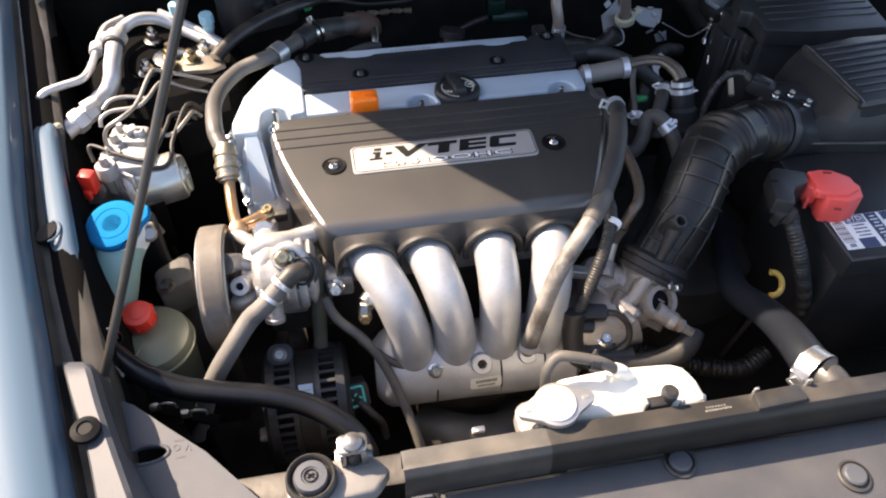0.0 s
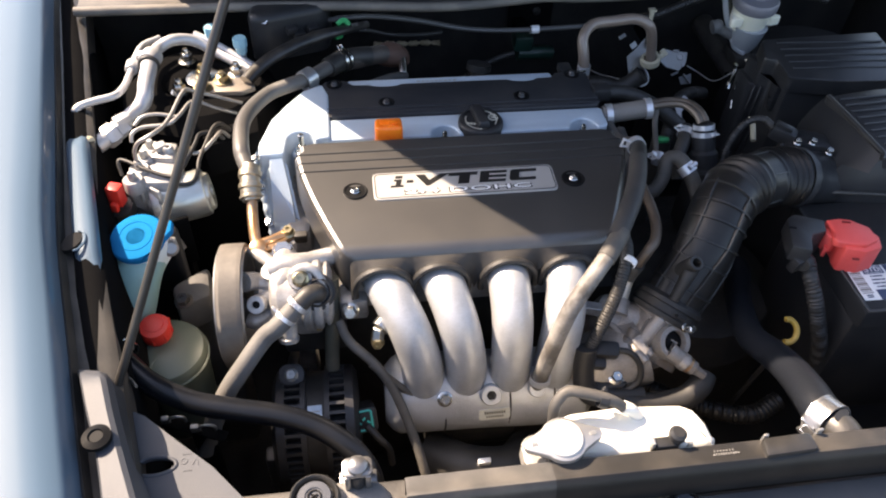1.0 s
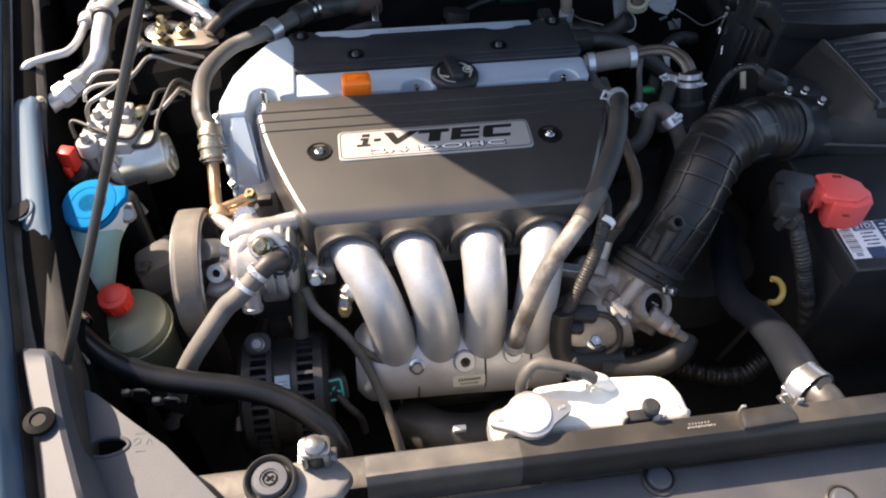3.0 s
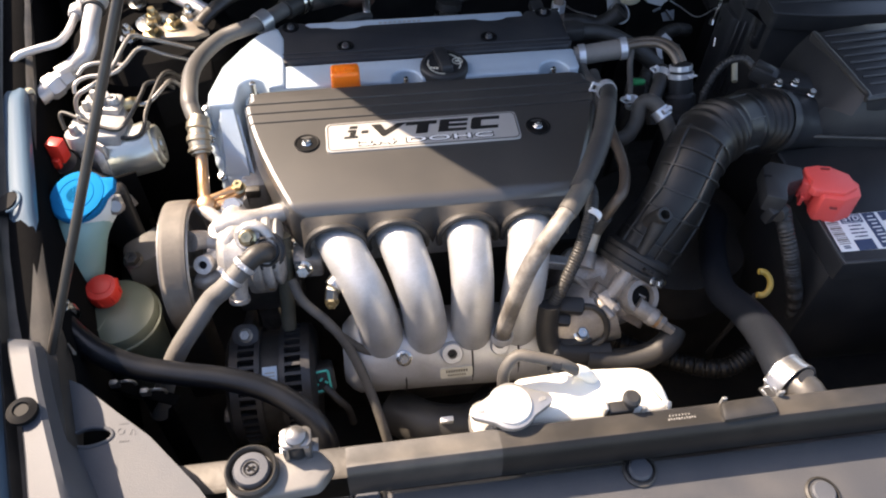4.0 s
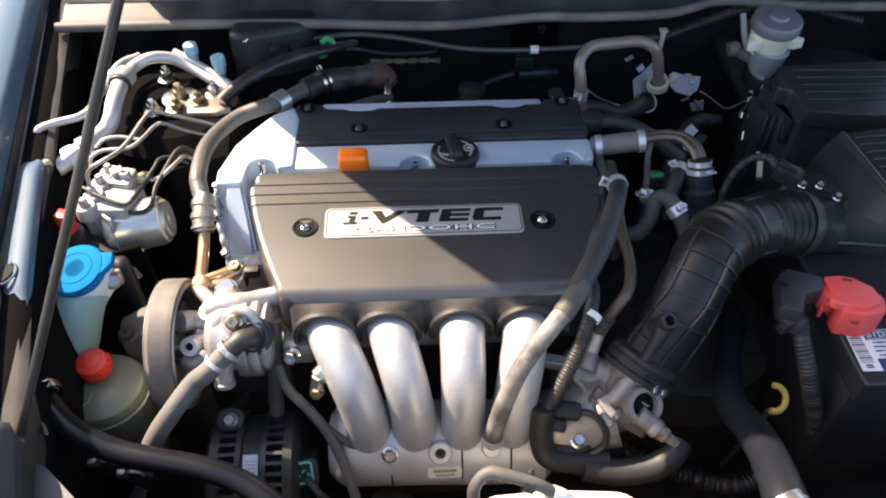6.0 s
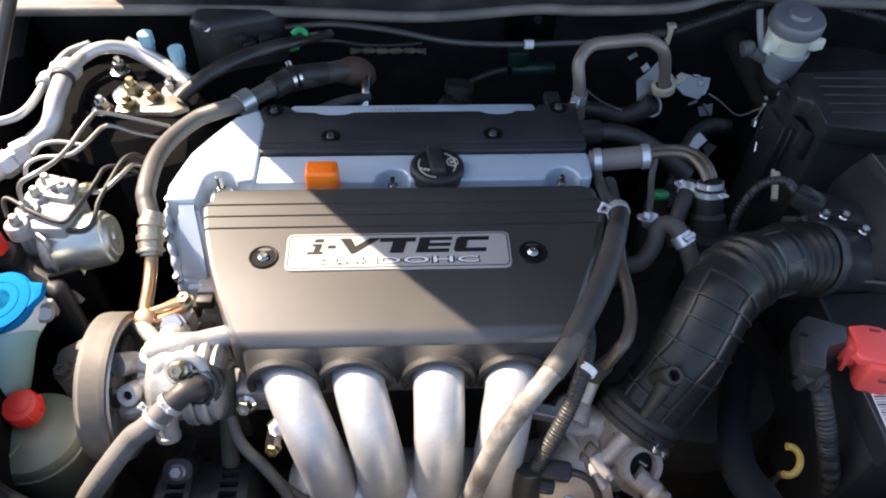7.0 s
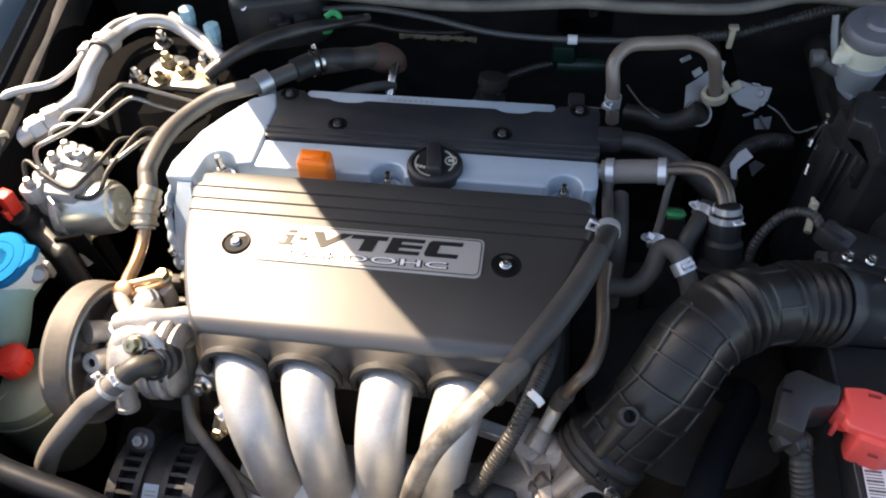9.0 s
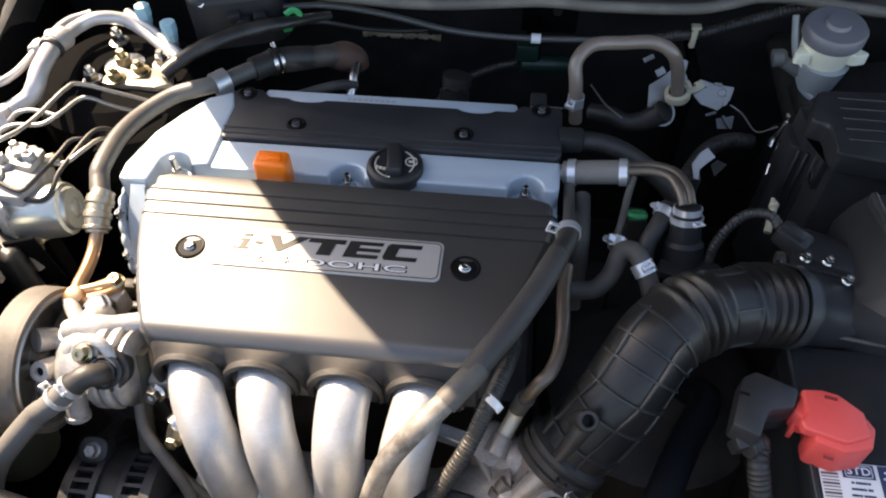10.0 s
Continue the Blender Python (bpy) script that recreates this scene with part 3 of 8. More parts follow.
slope_foot = curve_points([(-0.352, -0.317, 0.817), (-0.347, -0.329, 0.817), (-0.335, -0.364, 0.817), (-0.319, -0.407, 0.817), (-0.293, -0.457, 0.817), (-0.272, -0.492, 0.817)], 4)
rows = [[a + Vector((-0.006, 0, -0.03)), a + Vector((-0.002, 0, -0.003)), a, b + Vector((-0.002, 0, 0)), b + Vector((0.002, 0, -0.003)), b.lerp(c, 0.55) + Vector((0.002, 0, 0)), c] for a, b, c in zip(crest_left, crest_right, slope_foot)]
part("ridge", sheet(rows, 0.002), PANEL, corner, "raised edge along the panel")
clipx, clipy = (-0.336, -0.410, 0.868)[:2]
part("clip", lathe([(0.011, 0), (0.011, 0.004), (0.006, 0.006), (0.005, 0.0045)], pose(clipx, clipy, 0.8700), 24), INK, corner, "round black push clip")

grille = thing("grille_cover", "faded black plastic cover in front of the beam", "panel", (0.2, -0.55, 0.8))
xs = [-0.21, -0.15, -0.08, 0.0, 0.08, 0.16, 0.24, 0.32, 0.4, 0.5, 0.7]
rows = [[Vector((x, y, z)) for y, z in ((-0.475, 0.785), (-0.4765, 0.804), (-0.481, 0.808), (-0.5, 0.8075), (-0.53, 0.805), (-0.57, 0.8), (-0.62, 0.792), (-0.66, 0.782), (-0.7, 0.76))] for x in xs]
part("cover_sheet", sheet(rows, 0.003), FRONTP, grille)
for x, y in ((-0.09, -0.482), (0.127, -0.487), (0.267, -0.523)):
    z = 0.8075 if y > -0.5 else 0.8048
    clip = part("clip", lathe([(0.014, -0.002), (0.014, 0.002), (0.012, 0.003), (0.0115, 0.001)], pose(x, y, z), 26), RUBBER, grille)
    part("clip_head", lathe([(0.0095, 0), (0.0095, 0.0035), (0.008, 0.005), (0.003, 0.0052)], pose(x, y, z + 0.001), 22), PANEL, clip, "worn grey clip head")


# ---- engine ----
block = thing("engine_block", "grimy dark engine block and gearbox low in the bay", "engine", (0.0, 0.0, 0.4))
part("crankcase", box(0.38, 0.3, 0.36, pose(0.0, -0.02, 0.36), 0.02), GRIME, block)
part("cylinder_head", joined(box(0.37, 0.2, 0.1, pose(0.0, 0.04, 0.70), 0.008), box(0.03, 0.24, 0.09, pose(-0.195, 0.03, 0.68), 0.008)), CAST, block, "stained aluminium cylinder head")
part("gearbox", joined(box(0.26, 0.28, 0.26, pose(0.32, -0.03, 0.36), 0.03), lathe([(0.12, 0), (0.11, 0.05), (0.06, 0.07)], pose(0.32, -0.1, 0.6), 28)), GRIME, block)
part("exhaust_shield", sweep([(-0.16, 0.2, 0.66), (0.0, 0.24, 0.68), (0.18, 0.22, 0.66)], 0.05, 16), GRIME, block)
part("chain_case", slab([(-0.232, -0.08), (-0.2, -0.092), (-0.165, -0.09), (-0.165, 0.1), (-0.2, 0.11), (-0.23, 0.05)], 0.45, 0.735, 0.006), CAST, block, "aluminium timing chain case")

# valve cover
vc = thing("valve_cover", "silver painted valve cover on top of the engine", "valve cover", (0.0, 0.03, 0.78))
TOP = [(-0.178, -0.06), (0.196, -0.06), (0.205, -0.05), (0.205, 0.115), (0.19, 0.13), (-0.15, 0.13), (-0.178, 0.12)]
part("cover_body", slab(TOP, 0.77, 0.8035, 0.006, segs=3, shrink=0.01), SILVER, vc)
notched = [(-0.165, 0.006), (-0.028, 0.006)] + [(-0.009 - 0.0175 * math.cos(a), 0.008 + 0.0175 * math.sin(a)) for a in [math.pi * i / 12 for i in range(13)]] + [(0.01, 0.006), (0.151, 0.006)]
notched += [(0.17 - 0.0175 * math.cos(a), 0.008 + 0.0175 * math.sin(a)) for a in [math.pi * i / 12 for i in range(13)]] + [(0.189, 0.006), (0.198, 0.006), (0.203, 0.012), (0.203, 0.048), (-0.165, 0.048)]
part("raised_rail", slab(notched, 0.795, 0.8285, 0.0028, segs=3), SILVER, vc)
left = [(-0.237, -0.022), (-0.238, 0.0), (-0.224, 0.05), (-0.205, 0.082), (-0.184, 0.112), (-0.158, 0.125), (-0.15, 0.1), (-0.15, 0.006)] + [(-0.186 + 0.0175 * math.cos(a), 0.004 + 0.0175 * math.sin(a)) for a in [math.pi * i / 12 for i in range(13)]] + [(-0.206, -0.022)]
part("chain_end", slab(left, 0.715, 0.833, 0.0035, segs=3, shrink=0.022), SILVER, vc, "swollen silver end of the valve cover")
nose = bmesh.new()
for q in ((-0.237, -0.02, 0.70), (-0.2, -0.02, 0.70), (-0.190, -0.082, 0.70), (-0.233, -0.074, 0.70), (-0.228, -0.0225, 0.831), (-0.205, -0.0225, 0.831), (-0.192, -0.078, 0.768), (-0.228, -0.069, 0.768)):
    nose.verts.new(q)
bmesh.ops.convex_hull(nose, input=nose.verts)
bmesh.ops.dissolve_limit(nose, angle_limit=0.02, verts=nose.verts, edges=nose.edges)
bmesh.ops.bevel(nose, geom=list(nose.edges), offset=0.004, segments=3, affect="EDGES", clamp_overlap=True)
part("sloping_nose", nose, SILVER, vc, "sloping silver front of the cover end")
fx, fy = -0.2, 0.05
part("end_flange", slab([(fx + (x - fx) * 1.06 - 0.002, fy + (y - fy) * 1.01) for x, y in left], 0.735, 0.797, 0.0015, shrink=0.0), SILVER, vc, "thin flange round the chain end")
EDGE = [(-0.2375, 0.045, 0.797), (-0.2435, 0.01, 0.799), (-0.2415, -0.02, 0.8), (-0.236, -0.04, 0.796), (-0.2315, -0.056, 0.78), (-0.229, -0.066, 0.762), (-0.227, -0.072, 0.745)]
part("flange_edge", sweep(EDGE, lambda f, s: 0.0032 + 0.0016 * abs(math.sin(s * 210)), 10, 8, 0.0015), SILVER, vc, "scalloped flange edge")
part("nose_step", joined(box(0.02, 0.006, 0.008, pose(-0.207, -0.078, 0.762, 30, 0, 3), 0.0015), box(0.012, 0.006, 0.008, pose(-0.197, -0.083, 0.755, 30, 0, 3), 0.0015)), SILVER, vc)
part("front_ledge", joined(box(0.03, 0.012, 0.02, pose(-0.214, -0.11, 0.76), 0.003), box(0.016, 0.01, 0.012, pose(-0.192, -0.111, 0.775), 0.002), box(0.03, 0.01, 0.03, pose(-0.205, -0.112, 0.715), 0.003)), GRIME, vc, "dark ledge on the timing cover")
for q in EDGE[1:6:2]:
    part("flange_bolt", hexhead(Vector(q) + Vector((-0.001, 0, 0.002)), (-0.4, -0.2, 1), 0.0042, 0.006, 1.3), STEEL, vc)
for x in (-0.009, 0.17):
    w = part("bolt_seat", lathe([(0.0135, 0), (0.0132, 0.004), (0.0115, 0.0055), (0.008, 0.0055)], pose(x, 0.0095, 0.8025), 26), SILVER, vc)
    part("well_bolt", joined(hexhead((x, 0.0095, 0.808), (0, 0, 1), 0.0058, 0.013, 1.6), lathe([(0.0034, 0), (0.0034, 0.018), (0.0025, 0.0195)], pose(x, 0.0095, 0.81), 12)), STEEL, w, "bright flanged bolt")
w = part("bolt_seat", lathe([(0.0125, 0), (0.012, 0.003), (0.008, 0.0035)], pose(-0.186, 0.004, 0.811), 26), SILVER, vc)
part("well_bolt", joined(hexhead((-0.186, 0.004, 0.814), (0, 0, 1), 0.0058, 0.011, 1.6), lathe([(0.0035, 0), (0.0035, 0.02), (0.0025, 0.021)], pose(-0.186, 0.004, 0.82), 12)), STEEL, w)
part("vent_nipple", sweep([(0.19, 0.046, 0.815), (0.235, 0.045, 0.821)], 0.008, 14), CAST, vc)
part("rear_flange", slab([(-0.13, 0.118), (0.16, 0.118), (0.155, 0.138), (-0.125, 0.138)], 0.81, 0.827, 0.003), SILVER, vc)

# coil cover: long black strip with screws
coil = thing("coil_cover", "satin black plastic ignition coil cover along the valve cover", "cover", (0.02, 0.09, 0.82))
edge = [(-0.176, 0.05), (0.198, 0.05), (0.204, 0.056), (0.204, 0.128), (0.16, 0.131), (0.152, 0.120)]
for i in range(9):
    a = math.pi * i / 8
    edge.append((0.112 + 0.019 * math.cos(a), 0.120 - 0.006 * math.sin(a)))
edge += [(-0.05, 0.120)]
edge += [(-0.075 + 0.02 * math.cos(math.pi * i / 8), 0.120 - 0.005 * math.sin(math.pi * i / 8)) for i in range(9)]
edge += [(-0.118, 0.121), (-0.128, 0.132), (-0.155, 0.132), (-0.168, 0.112), (-0.18, 0.06)]
part("strip", slab(edge, 0.818, 0.8315, 0.003), COIL, coil)
for y in (0.057, 0.066):
    part("ridge", sweep([(-0.178, y, 0.831), (0.203, y, 0.831)], 0.0018, 8, 2), COIL, coil)
DARKSCREW = surface("dark_plated_screw", (0.14, 0.14, 0.145), (0.1, 0.1, 0.1), 0.35, 0.8, scale=200, bump=0.05)
for x, y in ((-0.077, 0.076), (0.102, 0.077), (-0.143, 0.122), (0.182, 0.123)):
    s = part("screw_seat", lathe([(0.0105, 0), (0.0105, 0.0015), (0.0085, 0.0022), (0.0078, 0.0006)], pose(x, y, 0.831), 26), INK, coil)
    part("screw", hexhead((x, y, 0.8312), (0, 0, 1), 0.0038, 0.005, 1.2), DARKSCREW, s)
part("plug_block", box(0.026, 0.022, 0.02, pose(0.214, 0.087, 0.815), 0.004), BLACK, coil, "black connector block")
part("rear_plug", box(0.018, 0.03, 0.012, pose(0.178, 0.14, 0.82), 0.003), BLACK, coil)
part("bright_edge", box(0.035, 0.002, 0.003, pose(0.187, 0.1305, 0.829), 0.0006), STEEL, coil)
part("raised_marks", joined(*[box(0.004, 0.0035, 0.0005, pose(-0.03 + 0.0062 * i, 0.128, 0.8268)) for i in range(9)]), BADGE, coil, "raised unreadable marks on the rear edge")

# oil filler cap
cap = thing("oil_filler_cap", "black plastic oil filler cap with pale print", "filler cap", (0.038, 0.022, 0.82))
ringpts = [(0.0285, 0), (0.029, 0.004), (0.0285, 0.012), (0.0265, 0.0145), (0.023, 0.0155), (0.0225, 0.014), (0.006, 0.014)]
part("cap_body", lathe(ringpts, pose(0.038, 0.022, 0.822), 40), BLACK, cap)
part("grip", box(0.016, 0.046, 0.010, pose(0.037, 0.026, 0.8345, 0, 0, 8), 0.0025, 0.15), BLACK, cap, "raised finger grip")
part("print", joined(*[box(0.0016, 0.004, 0.0005, pose(0.038 + 0.0195 * math.cos(radians(a)), 0.022 + 0.0195 * math.sin(radians(a)), 0.8363, 0, 0, a)) for a in range(160, 262, 9)], *[box(0.0028, 0.0034, 0.0005, pose(0.021 + 0.0038 * i, 0.016 - 0.001 * i, 0.8361, 0, 0, -20)) for i in range(3)], *[box(0.0016, 0.003, 0.0005, pose(0.038 + 0.0195 * math.cos(radians(a)), 0.022 + 0.0195 * math.sin(radians(a)), 0.8363, 0, 0, a)) for a in range(-30, 62, 9)], lathe([(0.0052, 0), (0.0066, 0), (0.0066, 0.0006), (0.0052, 0.0006), (0.0052, 0)], pose(0.0545, 0.026, 0.8361), 24, False), box(0.006, 0.003, 0.0006, pose(0.0545, 0.026, 0.8361))), CREAM, cap, "worn pale print marks")

# dipstick handle
dip = thing("oil_dipstick", "orange plastic oil dipstick handle", "dipstick", (-0.08, 0.0, 0.82))
part("grip", box(0.034, 0.0225, 0.038, pose(-0.08, 0.0, 0.817), 0.0042, 0.03, 3), ORANGE, dip)
part("top_loop", slab(rounded(-0.0905, -0.0065, -0.0695, 0.0065, 0.0045), 0.853, 0.8565, 0.0012), ORANGE, dip, "raised oval on the handle top")
part("thumb_tab", box(0.012, 0.004, 0.003, pose(-0.0745, -0.003, 0.856), 0.001), ORANGE, dip)
part("tube", lathe([(0.0085, 0.0), (0.0085, 0.026), (0.0065, 0.028)], pose(-0.0965, -0.0125, 0.8), 18), INK, dip, "black dipstick tube mouth")

# engine cover with badge
ecov = thing("engine_cover", "black textured plastic engine cover with a grey badge", "engine cover", (0.0, -0.11, 0.8))
ARCH = ((-0.103, 0.0305), (-0.042, 0.0305), (0.031, 0.0305), (0.097, 0.0305))


def cover_z(y):
    return 0.8495 - 0.006 * ((-0.03 - y) / 0.17) - 0.006 * max(0, (-0.12 - y) / 0.08) ** 2


def cover_side(y):
    f = min(1, max(0, (-0.028 - y) / 0.17))
    return -0.191 + 0.050 * f ** 1.75 + 0.002 * math.sin(3 * f), 0.199 - 0.055 * max(0, f - 0.12) ** 1.3 / 0.85


ys = [-0.024, -0.026, -0.030, -0.04, -0.0452, -0.046, -0.0468, -0.0476, -0.058, -0.0602, -0.061, -0.0618, -0.0626, -0.073, -0.0752, -0.076, -0.0768, -0.0776, -0.095, -0.12, -0.15, -0.172]
groove = {-0.046: 1, -0.0468: 1, -0.061: 1, -0.0618: 1, -0.076: 1, -0.0768: 1}
FRONT_R = 0.0165
profile = [(y, cover_z(y) - (0.0022 if y in groove else 0) - (0.004 if y == -0.024 else 0.0008 if y == -0.026 else 0)) for y in ys]
profile += [(-0.186 - FRONT_R * math.sin(radians(a)), cover_z(-0.186) - FRONT_R * (1 - math.cos(radians(a)))) for a in (0, 10, 20, 30, 40, 50, 60, 68)]
rows = []
for y, z in profile:
    x0, x1 = cover_side(y)
    cr = 0.016 if y > -0.03 else 0.006 if y > -0.045 else 0.0
    inset = 0.007 * max(0.0, (-0.192 - y) / 0.009) ** 2
    x0, x1 = x0 + inset, x1 - inset
    xx = [x0 + (x1 - x0) * i / 40 for i in range(41)]
    row = [Vector((x0 + cr - 0.004, y, z - 0.05)), Vector((x0 + cr - 0.003, y, z - 0.007)), Vector((x0 + cr - 0.0005, y, z - 0.0018))]
    row += [Vector((min(max(x, x0 + cr + 0.003), x1 - cr - 0.004), y, z)) for x in xx]
    row += [Vector((x1 - cr - 0.0005, y, z - 0.002)), Vector((x1 - cr + 0.003, y, z - 0.008)), Vector((x1 - cr + 0.005, y, z - 0.05))]
    rows.append(row)
part("plate", sheet(rows, 0.0025), COVER, ecov, sharp=18)
# front skirt with an arch over every runner
last = rows[-1]
rows = [last]
for k in range(1, 7):
    row = []
    for q in last:
        bottom = 0.786
        for cx, r in ARCH:
            d = abs(q.x - cx)
            if d < r + 0.002:
                bottom = max(bottom, 0.796 + 0.031 * math.sqrt(max(0, 1 - (d / (r + 0.002)) ** 2)))
        bottom = min(bottom, q.z)
        row.append(Vector((q.x, q.y - 0.0065 * (k / 6) ** 0.7 - 0.004 * (k / 6), q.z + (bottom - q.z) * k / 6)))
    rows.append(row)
# Same plastic as the plate, browned to paint light bounced off the runners.
part("skirt", sheet(rows, 0.0025), surface("bounce_tinted_matt_plastic", (0.026, 0.0245, 0.023), (0.034, 0.0318, 0.0295), 0.6, scale=900, bump=0.08, blotch=9, dust=0.08, spec=0.35), ecov, "matt front skirt over the runners, bounced light in its colour")
for cx, r in ARCH:
    line = [(cx + (r - 0.0005) * math.cos(a), -0.2145, 0.7955 + 0.032 * math.sin(a)) for a in [math.pi * i / 14 for i in range(-1, 16)]]
    part("arch_lip", sweep(line, 0.0036, 8, 2, flat=1.2), RUBBER, ecov, "black rubber lip over a runner")
for x in (-0.1255, 0.1215):
    z = cover_z(-0.112)
    s = part("bolt_seat", lathe([(0.0135, -0.002), (0.0135, 0.0006), (0.0125, 0.0013), (0.0112, 0.0010), (0.0108, 0.0003), (0.004, 0.0002)], pose(x, -0.112, z), 32), INK, ecov, "black rubber grommet")
    part("bolt", hexhead((x, -0.112, z), (0, 0, 1), 0.0042, 0.004, 1.25), STEEL, s, "bright flanged bolt")
tilt = math.degrees(math.atan(0.006 / 0.17))
bz = cover_z(-0.108) + 0.0001
bpose = pose(-0.001, -0.108, bz, tilt, 0, 0)
badge = part("badge", slab(rounded(-0.1045, -0.0215, 0.102, 0.0215, 0.006), -0.003, 0.0012, 0.0004, bpose, segs=1), BADGE, ecov, "brushed grey badge with dark and white print")
line = [(x, y, 0.0014) for x, y in rounded(-0.1022, -0.0192, 0.0997, 0.0192, 0.005)]
b = sweep(line + line[:1], 0.0004, 5, 1)
b.transform(bpose)
part("badge_outline", b, INK, badge)
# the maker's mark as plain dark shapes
SH = 0.25
MARK = [[(-0.0835, -0.003), (-0.0695, -0.003), (-0.0695, -0.0005), (-0.073, -0.0005), (-0.073, 0.009), (-0.0815, 0.009), (-0.0815, 0.0065), (-0.0785, 0.0065), (-0.0785, -0.0005), (-0.0835, -0.0005)], [(-0.0808, 0.0112), (-0.0728, 0.0112), (-0.0728, 0.0148), (-0.0808, 0.0148)], [(-0.0668, 0.0035), (-0.0597, 0.0035), (-0.0597, 0.007), (-0.0668, 0.007)],
        [(-0.0585, 0.015), (-0.0436, -0.003), (-0.0405, -0.003), (-0.0205, 0.015), (-0.0305, 0.015), (-0.0415, 0.0055), (-0.048, 0.015)],
        [(-0.0205, 0.0103), (-0.008, 0.0103), (-0.008, -0.003), (0.0046, -0.003), (0.0046, 0.0103), (0.0127, 0.0103), (0.0127, 0.015), (-0.0205, 0.015)],
        [(0.016, -0.003), (0.0465, -0.003), (0.0465, 0.0008), (0.0265, 0.0008), (0.0265, 0.0042), (0.0465, 0.0042), (0.0465, 0.0078), (0.0265, 0.0078), (0.0265, 0.0112), (0.0465, 0.0112), (0.0465, 0.015), (0.016, 0.015)],
        [(0.053, -0.003), (0.081, -0.003), (0.081, 0.0012), (0.0615, 0.0012), (0.0615, 0.0108), (0.081, 0.0108), (0.081, 0.015), (0.053, 0.015), (0.0505, 0.0125), (0.0505, -0.0005)]]
MARKINK = surface("satin_black_print", (0.008, 0.008, 0.0085), (0.012, 0.0118, 0.0118), 0.4, bump=0, spec=0.5)
for quad in MARK:
    part("mark", slab([(x + SH * (y - 0.005), y) for x, y in quad], 0.001, 0.0018, 0, bpose), MARKINK, badge)
part("outline_text", lettering("2.4 DOHC", 0.0098, bpose @ pose(0.001, -0.0122, 0.0014), 0.0002, 3.12, bold=0.00055), INK, badge)
part("text", lettering("2.4 DOHC", 0.0098, bpose @ pose(0.001, -0.0122, 0.0018), 0.0002, 3.12, bold=0.00005), WHITEINK, badge, "white lettering on the badge")

# ---- intake manifold ----
man = thing("intake_manifold", "blasted aluminium intake manifold with four curved runners", "manifold", (0.0, -0.27, 0.64))
TOPX = (-0.103, -0.042, 0.031, 0.097)
LOWX = (-0.066, -0.019, 0.03, 0.080)
for a, b in zip(TOPX, LOWX):
    path = [(a - 0.004, -0.17, 0.792), (a, -0.2, 0.798), (a + (b - a) * 0.25, -0.228, 0.797), (a + (b - a) * 0.62, -0.254, 0.778), (a + (b - a) * 0.9, -0.268, 0.745), (b, -0.272, 0.712), (b, -0.266, 0.685)]
    part("runner", sweep(path, lambda f, s: 0.0235 - 0.0015 * math.sin(math.pi * f), 22, 7), RUNNER, man)
part("flange", joined(slab([(-0.14, -0.2), (0.13, -0.2), (0.13, -0.17), (-0.14, -0.17)], 0.755, 0.815, 0.004), box(0.03, 0.03, 0.03, pose(-0.135, -0.2, 0.75), 0.004)), CAST, man)
plen = sweep([(-0.108, -0.262, 0.672), (-0.06, -0.263, 0.671), (0.0, -0.263, 0.668), (0.06, -0.264, 0.665), (0.125, -0.264, 0.663)], lambda f, s: 0.044 * min(1, 0.7 + 6 * f, 0.75 + 6 * (1 - f)), 24, 6, flat=1.05)
part("plenum", plen, RUNNER, man)
for x in (-0.044, 0.028, 0.078):
    part("weld_seam", sweep([(x, -0.263 - 0.0435 * math.sin(a), 0.668 + 0.0445 * math.cos(a)) for a in [0.35 + 0.3 * i for i in range(7)]], 0.0012, 6, 2), GRIME, man)
part("plug_boss", lathe([(0.0125, -0.02), (0.0118, 0.0055), (0.0105, 0.007), (0.0055, 0.007), (0.005, 0.004), (0.002, 0.004)], aim((0.006, -0.293, 0.7), (0, -0.75, 0.65)), 28), RUNNER, man)
part("plug", lathe([(0.0055, 0), (0.0055, 0.0015), (0.0035, 0.0016), (0.003, 0.0)], aim((0.006, -0.2965, 0.7035), (0, -0.75, 0.65)), 6), GRIME, man)
lm = aim((0.010, -0.3055, 0.6795), (0, -0.95, 0.3)) @ Matrix.Rotation(math.pi, 4, "Z")
lab = part("label", slab(rounded(-0.0175, -0.007, 0.0175, 0.007, 0.0025), -0.003, 0.0006, 0, lm), CREAM, man, "small cream label with dark print bars")
part("print", joined(*[box(0.0014, 0.0034, 0.0004, lm @ pose(-0.011 + 0.0027 * i, -0.0025, 0.0006)) for i in range(9)], *[box(0.0012, 0.0024, 0.0004, lm @ pose(-0.009 + 0.0025 * i, 0.003, 0.0006)) for i in range(8)]), INK, lab)
for x, z in ((-0.045, 0.697), (0.058, 0.70)):
    part("boss", lathe([(0.0105, -0.02), (0.0102, 0.002), (0.009, 0.004), (0.006, 0.004)], aim((x, -0.292, z + 0.002), (0, -0.7, 0.7)), 24), RUNNER, man)
part("stud_bolt", hexhead((-0.045, -0.2955, 0.7025), (0, -0.7, 0.7), 0.006, 0.008, 1.4), STEEL, man)
part("sensor_boss", joined(sweep([(-0.098, -0.237, 0.782), (-0.111, -0.252, 0.778)], 0.0095, 14, 3), lathe([(0.007, 0), (0.007, 0.012), (0.005, 0.014)], aim((-0.111, -0.25, 0.776), (-0.2, -0.5, -0.8)), 6)), STEEL, man)
part("sensor_bolt", hexhead((-0.113, -0.2575, 0.764), (-0.1, -0.9, 0.35), 0.006, 0.008, 1.2), ZINC, man, "yellow zinc bolt")
